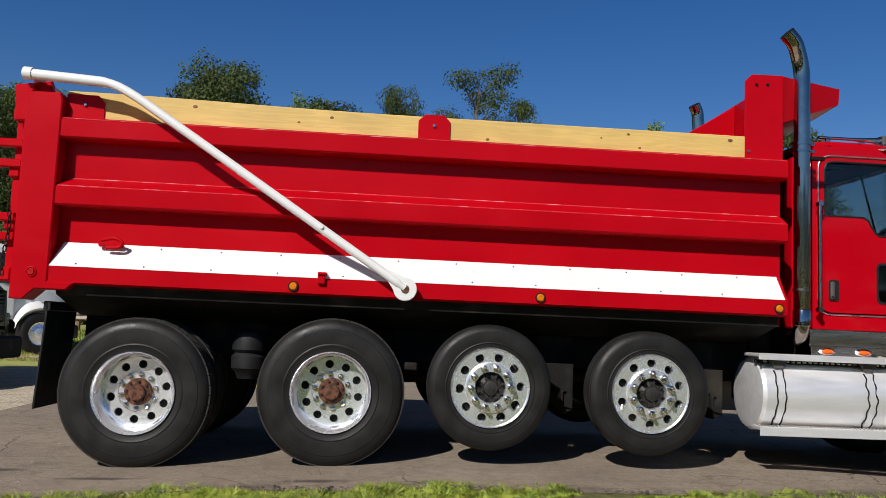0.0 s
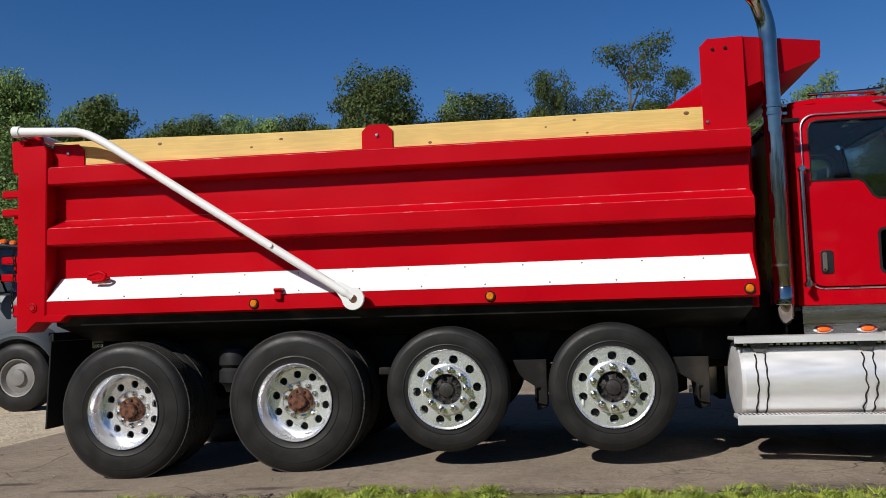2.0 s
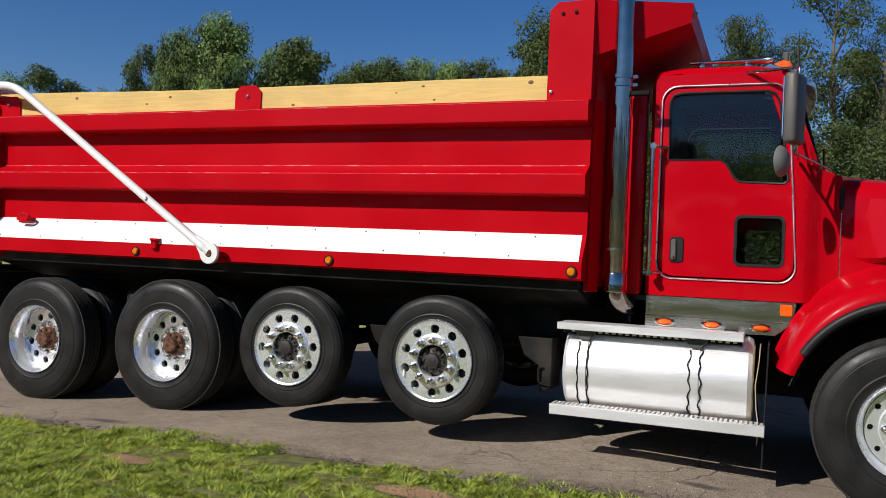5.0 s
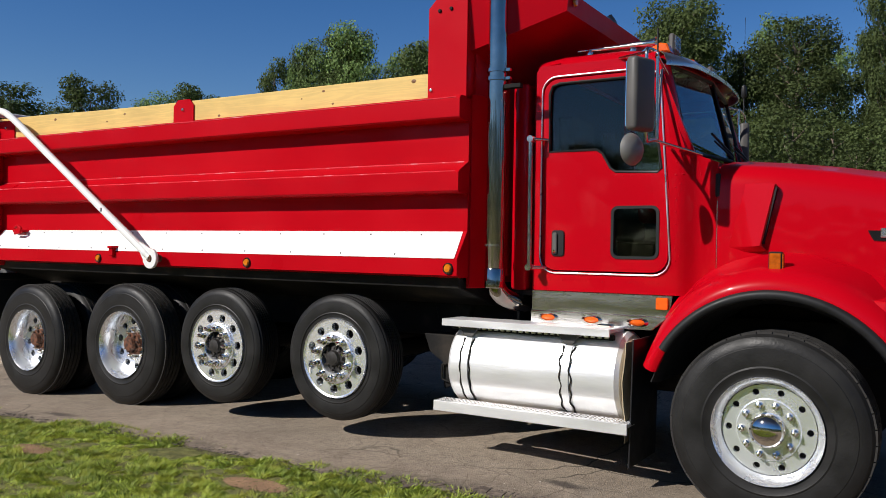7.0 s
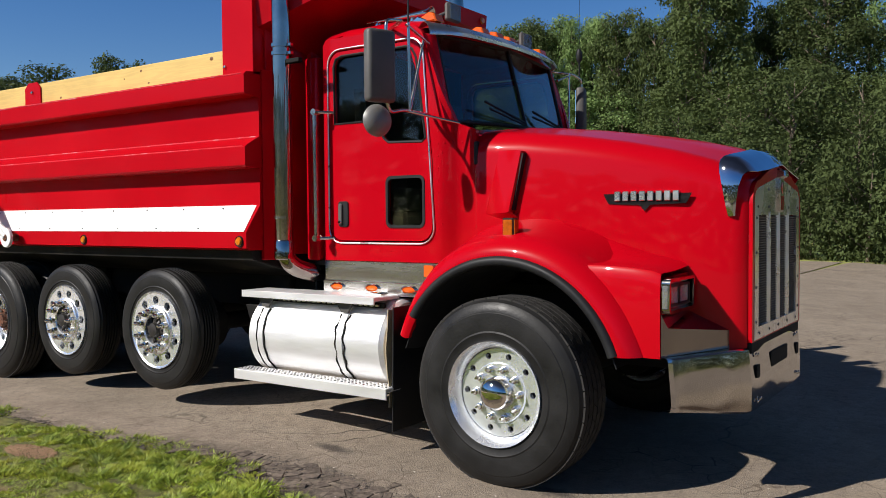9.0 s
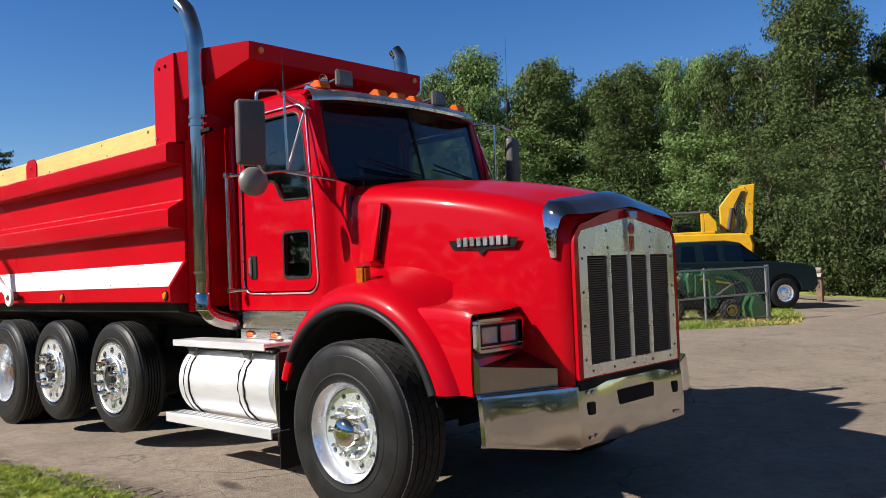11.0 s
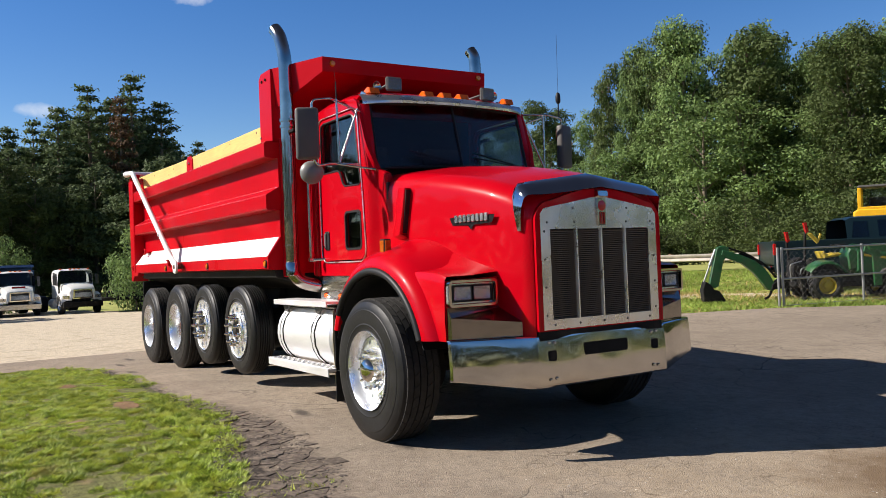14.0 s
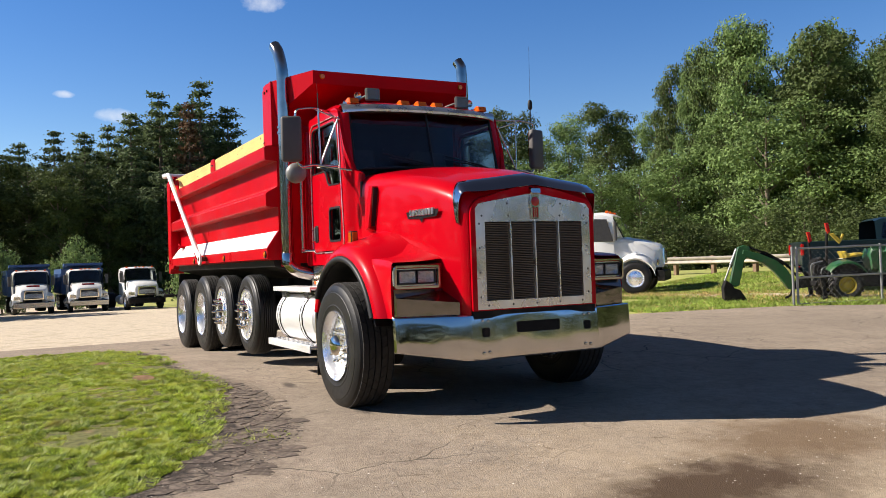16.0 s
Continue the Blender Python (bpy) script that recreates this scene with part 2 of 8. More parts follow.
def prism(bm, pts, axis, a, b, bev=0.0):
    """A flat outline drawn out from a to b along an axis; pts are the two other coordinates in order."""
    def put(p, v):
        u = list(p)
        u.insert("xyz".index(axis), v)
        return bm.verts.new(u)
    lo, hi = [put(p, a) for p in pts], [put(p, b) for p in pts]
    fs = [bm.faces.new(lo), bm.faces.new(hi[::-1])]
    k = len(pts)
    fs += [bm.faces.new((lo[i], hi[i], hi[(i + 1) % k], lo[(i + 1) % k])) for i in range(k)]
    bmesh.ops.recalc_face_normals(bm, faces=fs)
    if bev:
        es = list({e for f in fs[:2] for e in f.edges})
        bmesh.ops.bevel(bm, geom=es, offset=bev, segments=1, affect="EDGES", profile=0.5)
    return bm


def rounded(x0, x1, z0, z1, r, k=5):
    """A rectangle with round corners."""
    pts = []
    for cx, cz, a in ((x1 - r, z1 - r, 0), (x0 + r, z1 - r, 90), (x0 + r, z0 + r, 180), (x1 - r, z0 + r, 270)):
        pts += [(cx + r * math.cos(radians(a + 90 * i / k)), cz + r * math.sin(radians(a + 90 * i / k))) for i in range(k + 1)]
    return pts


def fillet(pts, r, k=6):
    """A polyline with its inner corners rounded."""
    pts = [Vector(p) for p in pts]
    out = [pts[0]]
    for a, b, c in zip(pts, pts[1:], pts[2:]):
        u, v = (a - b), (c - b)
        d = min(r, u.length * 0.48, v.length * 0.48)
        p, q = b + u.normalized() * d, b + v.normalized() * d
        out += [(p * (1 - t) + b * t) * (1 - t) + (b * (1 - t) + q * t) * t for t in (i / k for i in range(k + 1))]
    return out + [pts[-1]]


def tube(bm, pts, r, seg=10, closed=False, cap=True):
    """A round bar along a line of points; r may be one number or one a point."""
    pts = [Vector(p) for p in pts]
    rs = r if isinstance(r, (list, tuple)) else [r] * len(pts)
    seg = max(seg, 12) if seg > 6 else seg
    rings, side = [], None
    for i, p in enumerate(pts):
        a = pts[i - 1] if (i or closed) else p
        b = pts[(i + 1) % len(pts)] if (i < len(pts) - 1 or closed) else p
        way = (b - a).normalized()
        if side is None:
            side = way.orthogonal().normalized()
        side = (side - way * side.dot(way)).normalized()
        up = way.cross(side)
        rings.append([bm.verts.new(p + rs[i] * (side * math.cos(2 * math.pi * k / seg) + up * math.sin(2 * math.pi * k / seg))) for k in range(seg)])
    n = len(rings)
    for i in range(n if closed else n - 1):
        s, t = rings[i], rings[(i + 1) % n]
        for k in range(seg):
            bm.faces.new((s[k], s[(k + 1) % seg], t[(k + 1) % seg], t[k]))
    if cap and not closed:
        bm.faces.new(rings[0][::-1])
        bm.faces.new(rings[-1])
    return bm


def loft(bm, rings, closed=False, caps=False):
    """Skins between rows of points."""
    rows = [[bm.verts.new(p) for p in ring] for ring in rings]
    fs = []
    k = len(rows[0])
    for s, t in zip(rows, rows[1:]):
        for i in range(k if closed else k - 1):
            fs.append(bm.faces.new((s[i], s[(i + 1) % k], t[(i + 1) % k], t[i])))
    if caps:
        fs += [bm.faces.new(rows[0][::-1]), bm.faces.new(rows[-1])]
    bmesh.ops.recalc_face_normals(bm, faces=fs)
    return bm


def lathe(bm, prof, seg=48, c=(0, 0, 0), axis="y", closed=False):
    """A profile of (radius, height) turned round an axis."""
    rows = []
    for i in range(seg):
        a = 2 * math.pi * i / seg
        u, v = math.cos(a), math.sin(a)
        row = []
        for r, h in prof:
            p = {"y": (r * u, h, r * v), "z": (r * u, r * v, h), "x": (h, r * u, r * v)}[axis]
            row.append(bm.verts.new((p[0] + c[0], p[1] + c[1], p[2] + c[2])))
        rows.append(row)
    fs = []
    m = len(prof)
    for i in range(seg):
        s, t = rows[i], rows[(i + 1) % seg]
        for k in range(m if closed else m - 1):
            fs.append(bm.faces.new((s[k], s[(k + 1) % m], t[(k + 1) % m], t[k])))
    bmesh.ops.remove_doubles(bm, verts=[v for row in rows for v in row], dist=1e-5)
    bmesh.ops.recalc_face_normals(bm, faces=[f for f in fs if f.is_valid])
    return bm


def thicken(bm, t):
    bmesh.ops.solidify(bm, geom=list(bm.faces), thickness=t)
    return bm


def thing(name, base, label, category, group="", kind="", turn=0.0):
    """An empty at a thing's base, to carry its parts."""
    e = tagged(new(name), label, category, group, kind)
    e.empty_display_size = 0.3
    e.matrix_basis = pose(*base, 0, 0, turn)
    return e


def finish(bm, name, mat, angle=32):
    me = bpy.data.meshes.new(name)
    bm.to_mesh(me)
    bm.free()
    me.materials.append(mat)
    me.shade_smooth()
    me.set_sharp_from_angle(angle=radians(angle))
    return me


def part(name, bm, mat, parent, label="", at=None, angle=32, own=False):
    """One mesh under a thing or a part. Its points are in the world (own: in the parent's space, shifted by at)."""
    me = finish(bm, name, mat, angle)
    ob = new(name, me)
    ob.parent = parent
    if at is not None:
        ob.location = at
    elif not own:
        root = parent
        while root.parent:
            root = root.parent
        base = root.matrix_basis.inverted()
        if parent.parent:
            base = parent.matrix_basis.inverted() @ base
        me.transform(base)
    return tagged(ob, label)


def again(ob, parent, m, name=None):
    """Another object on the same mesh, under a parent."""
    o = new(name or ob.name.split(".")[0], ob.data)
    o.parent = parent
    o.matrix_basis = m
    if "label" in ob:
        o["label"] = ob["label"]
    return o


def B():
    return bmesh.new()


def smooth(a, b, x):
    t = min(1, max(0, (x - a) / (b - a)))
    return t * t * (3 - 2 * t)


def level(x, y):
    """The ground's height."""
    xs = (-90, -30, -14, -5, -1.7, 0.5, 3.4, 5.0, 6.5, 12, 60)
    zs = (-1.6, -0.62, -0.35, -0.15, -0.088, -0.005, -0.01, -0.09, -0.13, -0.24, -0.6)
    z = float(np.interp(x, xs, zs))
    return z + 0.16 * smooth(12, 19, y) * smooth(3, -4, x) + 0.55 * smooth(20, 29, y) * smooth(1, -5, x)

# ---- the dump truck ----
YC = 7.27
truck = thing("dump_truck", (1.8, YC, 0.0), "red five-axle dump truck with white stripe parked on asphalt", "truck")


def rim_disc(bm, y, r0, r1, holes, rh, hole_r, depth):
    """A wheel disc with round hand holes through it."""
    k = 16
    for s in range(holes):
        a0, a1 = 2 * math.pi * s / holes, 2 * math.pi * (s + 1) / holes
        am = (a0 + a1) / 2
        edge = []
        for i in range(k):
            t = i / k * 4
            side, u = int(t), t - int(t)
            a, r = ((a0 + (a1 - a0) * u, r1), (a1, r1 + (r0 - r1) * u), (a1 + (a0 - a1) * u, r0), (a0, r0 + (r1 - r0) * u))[side]
            edge.append((r * math.cos(a), r * math.sin(a)))
        cx, cz = rh * math.cos(am), rh * math.sin(am)
        hole = []
        for ex, ez in edge:
            d = Vector((ex - cx, ez - cz)).normalized()
            hole.append((cx + hole_r * d.x, cz + hole_r * d.y))
        e = [bm.verts.new((p[0], y, p[1])) for p in edge]
        h = [bm.verts.new((p[0], y, p[1])) for p in hole]
        g = [bm.verts.new((p[0], y + depth, p[1])) for p in hole]
        for i in range(k):
            j = (i + 1) % k
            bm.faces.new((e[i], e[j], h[j], h[i]))
            bm.faces.new((h[i], h[j], g[j], g[i]))
    bmesh.ops.remove_doubles(bm, verts=bm.verts[:], dist=1e-5)
    bmesh.ops.recalc_face_normals(bm, faces=bm.faces[:])


def tyre_mesh(R, W, rim, ribs):
    """A tyre turned round y, its outer face at y = 0; grooves run round the tread."""
    h = R - rim
    prof = [(rim - 0.012, 0.03), (rim + 0.012, 0.012), (rim + 0.03, 0.010), (rim + 0.22 * h, 0.002), (rim + 0.26 * h, 0.005), (rim + 0.45 * h, 0.0),
            (rim + 0.68 * h, 0.004), (rim + 0.70 * h, 0.0075), (rim + 0.73 * h, 0.0085), (rim + 0.84 * h, 0.016), (rim + 0.93 * h, 0.030), (R - 0.010, 0.040), (R - 0.002, 0.050)]
    inner = [(r, W - y) for r, y in reversed(prof)]
    span = W - 0.12
    tread = []
    for i in range(ribs - 1):
        c = 0.06 + span * (i + 1) / ribs
        tread += [(R, c - 0.007), (R - 0.013, c - 0.005), (R - 0.013, c + 0.005), (R, c + 0.007)]
    return lathe(B(), prof + tread + inner, 72)


def tread_blocks(R, W, rows, count):
    """Staggered blocks that stand on the tread."""
    bm = B()
    span = W - 0.09
    wr = span / rows
    for r in range(rows):
        y0 = 0.045 + r * wr + 0.005
        y1 = y0 + wr - 0.010
        for i in range(count):
            a = 2 * math.pi * (i + 0.5 * (r % 2)) / count
            da = 2 * math.pi / count * 0.465
            sk = 0.35 * da * (1 if r % 2 else -1)
            low, top = [], []
            for ya, s, sg in ((y0, -1, -1), (y0, 1, -1), (y1, 1, 1), (y1, -1, 1)):
                aa = a + s * da + sg * sk
                low.append(bm.verts.new(((R - 0.008) * math.cos(aa), ya, (R - 0.008) * math.sin(aa))))
                top.append(bm.verts.new(((R + 0.009) * math.cos(aa), ya, (R + 0.009) * math.sin(aa))))
            bm.faces.new(top)
            for k in range(4):
                bm.faces.new((low[k], low[(k + 1) % 4], top[(k + 1) % 4], top[k]))
    bmesh.ops.recalc_face_normals(bm, faces=bm.faces[:])
    return bm


def lug(bm, r, n):
    k = 1.3 if n > 0.07 else 1.0
    lathe(bm, [(0.0, -n), (0.006 * k, -n), (0.012 * k, -n + 0.012), (0.013 * k, -n * 0.45), (0.019 * k, -n * 0.4), (0.021 * k, 0.0)], 10)
    return bm


meshes = {}


def wheel(kind, x, z, side, yface, name):
    """A wheel with its tyre, rim, hub and lug nuts; side -1 is the truck's right."""
    R, W = {"drive": (0.52, 0.275), "inner": (0.52, 0.275), "lift": (0.457, 0.262), "steer": (0.517, 0.355)}[kind]
    rim = 0.285
    if kind not in meshes:
        m = {}
        m["tyre"] = finish(tyre_mesh(R, W, rim, {"drive": 5, "inner": 5, "lift": 6, "steer": 5}[kind]), "tyre", RUBBER, 24)
        if kind in ("drive", "inner"):
            m["tread"] = finish(tread_blocks(R, W, 5, 46), "tread", TREAD)
        if kind == "steer":
            m["tread"] = finish(tread_blocks(R, W, 5, 40), "tread", TREAD)
        b = B()
        dish = {"drive": 0.155, "inner": 0.16, "lift": 0.012, "steer": 0.075}[kind]
        lathe(b, [(rim - 0.004, W - 0.02), (rim - 0.03, W - 0.03), (rim - 0.045, dish + 0.05), (rim - 0.035, 0.03 + dish * 0.3), (rim - 0.006, 0.010), (rim + 0.004, 0.0), (rim + 0.004, 0.018)], 64)
        if kind == "lift":
            rim_disc(b, 0.006, 0.165, rim - 0.012, 10, 0.224, 0.032, 0.03)
            lathe(b, [(rim - 0.012, 0.006), (rim - 0.002, 0.001)], 64)
            lathe(b, [(0.186, 0.007), (0.180, -0.008), (0.170, -0.014), (0.116, -0.016), (0.110, -0.008), (0.108, 0.05)], 48)
        elif kind == "steer":
            rim_disc(b, dish, 0.166, rim - 0.042, 10, 0.208, 0.018, 0.03)
            lathe(b, [(0.168, dish), (0.162, dish - 0.012), (0.06, dish - 0.014)], 40)
        else:
            rim_disc(b, dish, 0.146, rim - 0.040, 10, 0.197, 0.03, 0.03)
            lathe(b, [(0.147, dish), (0.14, dish + 0.006), (0.05, dish + 0.006)], 40)
        # inner rims coloured black to keep the space between the duals dark
        m["rim"] = finish(b, "rim", BLACK if kind == "inner" else ALU, 28)
        b = B()
        if kind == "lift":
            lathe(b, [(0.109, 0.035), (0.085, 0.012), (0.058, -0.004), (0.05, -0.03), (0.024, -0.036), (0.0, -0.036)], 24)
            m["fin"] = finish(prism(B(), [(0.05, 0.008), (0.1, 0.006), (0.1, -0.006), (0.05, -0.008)], "y", -0.006, 0.03), "hub_fin", GREASE)
            m["stud"] = (finish(box(B(), -0.008, 0.008, -0.014, 0.012, -0.008, 0.008, 0.002), "hub_bolt", GREASE), 0.072, 0.004)
            m["hub"] = finish(b, "hub", GREASE)
        elif kind == "steer":
            lathe(b, [(0.092, dish - 0.012), (0.092, dish - 0.05), (0.085, dish - 0.075), (0.06, dish - 0.095), (0.025, dish - 0.105), (0.0, dish - 0.106)], 32)
            m["hub"] = finish(b, "hub", CHROME, 40)
        else:
            lathe(b, [(0.098, dish + 0.004), (0.094, dish - 0.03), (0.06, dish - 0.036), (0.055, dish - 0.075), (0.03, dish - 0.08), (0.0, dish - 0.08)], 28)
            m["stud"] = (finish(lathe(B(), [(0.0, -0.014), (0.01, -0.014), (0.011, 0.006)], 6), "hub_bolt", RUST), 0.077, dish - 0.034)
            m["hub"] = finish(b, "hub", RUST)
        # black disc added behind the rim so the hand holes look dark
        if kind != "inner":
            m["brake_drum"] = finish(lathe(B(), [(0.0, dish + 0.045), (rim - 0.055, dish + 0.045), (rim - 0.05, dish + 0.055), (rim - 0.05, W - 0.03)], 32), "brake_drum", BLACK)
        m["lug_nut"] = finish(lug(B(), 0, 0.075 if kind == "lift" else 0.058 if kind == "steer" else 0.03), "lug_nut", CHROME, 40)
        m["dish"] = -0.012 if kind == "lift" else dish - 0.012 if kind == "steer" else dish
        meshes[kind] = m
    m = meshes[kind]
    w = new(name, m["tyre"])
    w.parent = truck
    w.matrix_basis = Matrix.Translation((x - 1.8, yface - YC, z)) @ pose(0, 0, 0, 0, 17 * (x % 2), 0 if side < 0 else 180)
    w["label"] = {"drive": "black dual tyre with deep aluminium rim and rusty hub", "inner": "inner black dual tyre", "lift": "raised lift-axle wheel with polished aluminium rim", "steer": "wide front steering tyre with chrome hub cap"}[kind]
    for key in ("tread", "rim", "brake_drum", "hub"):
        if key in m and not (kind == "inner" and key == "hub"):
            o = new(key, m[key])
            o.parent = w
    if kind != "inner":
        rl = {"lift": 0.145, "steer": 0.136, "drive": 0.124}[kind]
        for i in range(10):
            a = 2 * math.pi * (i + 0.5) / 10
            o = new("lug_nut", m["lug_nut"])
            o.parent = w
            o.location = (rl * math.cos(a), m["dish"], rl * math.sin(a))
        if "stud" in m:
            me, rs, ys = m["stud"]
            for i in range(8):
                o = new("hub_bolt", me)
                o.parent = w
                o.location = (rs * math.cos(math.pi * i / 4), ys, rs * math.sin(math.pi * i / 4))
        if "fin" in m:
            for i in range(8):
                o = new("hub_fin", m["fin"])
                o.parent = w
                o.matrix_basis = Matrix.Rotation(math.pi * i / 4 + 0.2, 4, "Y")


part("balance_weight", box(B(), 1.80, 1.815, YC - 1.214, YC - 1.203, 0.455, 0.50, 0.003), WHITE, truck, "small white balance weight on a rim")
HUBS = (("drive", -1.69, 0.452), ("drive", -0.315, 0.506), ("lift", 0.833, 0.583), ("lift", 2.025, 0.583), ("steer", 4.978, 0.438))
for kind, x, z in HUBS:
    for side in (-1, 1):
        face = {"drive": 1.225, "lift": 1.205, "steer": 1.245}[kind]
        wheel(kind, x, z, side, YC + side * face, "wheel")
        if kind == "drive":
            wheel("inner", x, z, side, YC + side * (face - 0.335), "inner_wheel")
    b = B()
    tube(b, [(x, YC - 1.0, z), (x, YC + 1.0, z)], 0.07, 12)
    if kind == "drive":
        lathe(b, [(0.0, -0.24), (0.13, -0.2), (0.2, -0.08), (0.2, 0.08), (0.13, 0.2), (0.0, 0.24)], 20, (x, YC, z))
    for side in (-1, 1):
        lathe(b, [(0.2, 0.1), (0.2, -0.1), (0.1, -0.1)], 24, (x, YC + side * 0.78, z))
    part("axle", b, BLACK, truck)

# chassis rails, cross members, suspension
for side in (-1, 1):
    b = B()
    y = YC + side * 0.43
    prism(b, [(-2.3, 0.72), (-2.3, 0.98), (5.85, 0.98), (5.85, 0.72)], "y", y - 0.04, y + 0.04, 0.006)
    part("chassis_rail", b, BLACK, truck)
    for x in (-1.0, 0.27, 1.43, 2.62):
        b = B()
        prism(b, [(x - 0.16, 0.98), (x + 0.16, 0.98), (x + 0.06, 0.62), (x - 0.06, 0.62)], "y", y + side * 0.05, y + side * 0.12, 0.006)
        box(b, x - 0.05, x + 0.05, y + side * 0.12, y + side * 0.3, 0.66, 0.72, 0.008)
        part("hanger_bracket", b, BLACK, truck)
    for x in (1.29, 2.50):
        b = B()
        y2 = y + side * 0.05
        prism(b, [(x, 0.76), (x + 0.26, 0.76), (x + 0.26, 0.40), (x + 0.18, 0.37), (x + 0.16, 0.56), (x + 0.05, 0.63)], "y", y2, y2 + side * 0.27, 0.006)
        tube(b, fillet([(x + 0.2, y2 + side * 0.28, 0.55), (x + 0.17, y2 + side * 0.29, 0.55), (x + 0.17, y2 + side * 0.29, 0.44), (x + 0.25, y2 + side * 0.28, 0.42)], 0.02), 0.008, 6)
        part("lift_bracket", b, BLACK, truck)
    for x, r in ((-0.98, 0.13),):
        b = B()
        yy = YC + side * 0.72
        lathe(b, [(0.0, 0.55), (r * 0.6, 0.55), (r * 0.75, 0.60), (r, 0.63), (r, 0.72), (r * 0.8, 0.745), (r, 0.77), (r, 0.86), (r * 0.9, 0.90), (0.0, 0.90)], 24, (x, yy, 0), "z")
        part("air_spring", b, PLASTIC, truck)
for x in (-2.2, -1.0, 0.3, 1.5, 2.7, 4.2, 5.6):
    part("cross_member", box(B(), x - 0.04, x + 0.04, YC - 0.39, YC + 0.39, 0.75, 0.95, 0.006), BLACK, truck)
part("gearbox", box(B(), 3.3, 4.6, YC - 0.36, YC + 0.36, 0.45, 1.05, 0.03), BLACK, truck)
part("engine", box(B(), 4.6, 5.8, YC - 0.34, YC + 0.34, 0.5, 1.2, 0.04), BLACK, truck)
part("drive_shaft", tube(B(), [(3.3, YC, 0.7), (-0.3, YC, 0.55)], 0.055, 12), BLACK, truck)
b = B()
prism(b, [(YC - 1.16, 1.192), (YC - 1.14, 1.12), (YC - 0.62, 0.98), (YC + 0.62, 0.98), (YC + 1.14, 1.12), (YC + 1.16, 1.192)], "x", -2.3, 3.02, 0.006)
part("subframe", b, BLACK, truck)
for side in (-1, 1):
    b = B()
    y0, y1 = sorted((YC + side * 0.55, YC + side * 1.13))
    prism(b, [(-2.40, 0.31), (-2.385, 0.31), (-2.345, 1.05), (-2.36, 1.05)], "y", y0, y1, 0.003)
    box(b, -2.38, -2.33, y0, y1, 1.0, 1.07, 0.006)
    part("mud_flap", b, PLASTIC, truck)

# ---- dump body ----
OUT, INN = 1.23, 1.10
SIDE = [(OUT - 0.04, 1.19), (OUT, 1.205), (OUT, 1.315), (INN, 1.50), (INN, 1.748), (OUT - 0.012, 1.752), (OUT, 1.765), (OUT, 1.885), (OUT - 0.015, 1.90), (INN, 1.965),
        (INN, 2.232), (OUT - 0.012, 2.238), (OUT, 2.25), (OUT, 2.37), (OUT - 0.02, 2.39), (OUT - 0.13, 2.40), (INN - 0.07, 2.40), (INN - 0.07, 1.19)]
X0, X1 = -2.35, 3.05
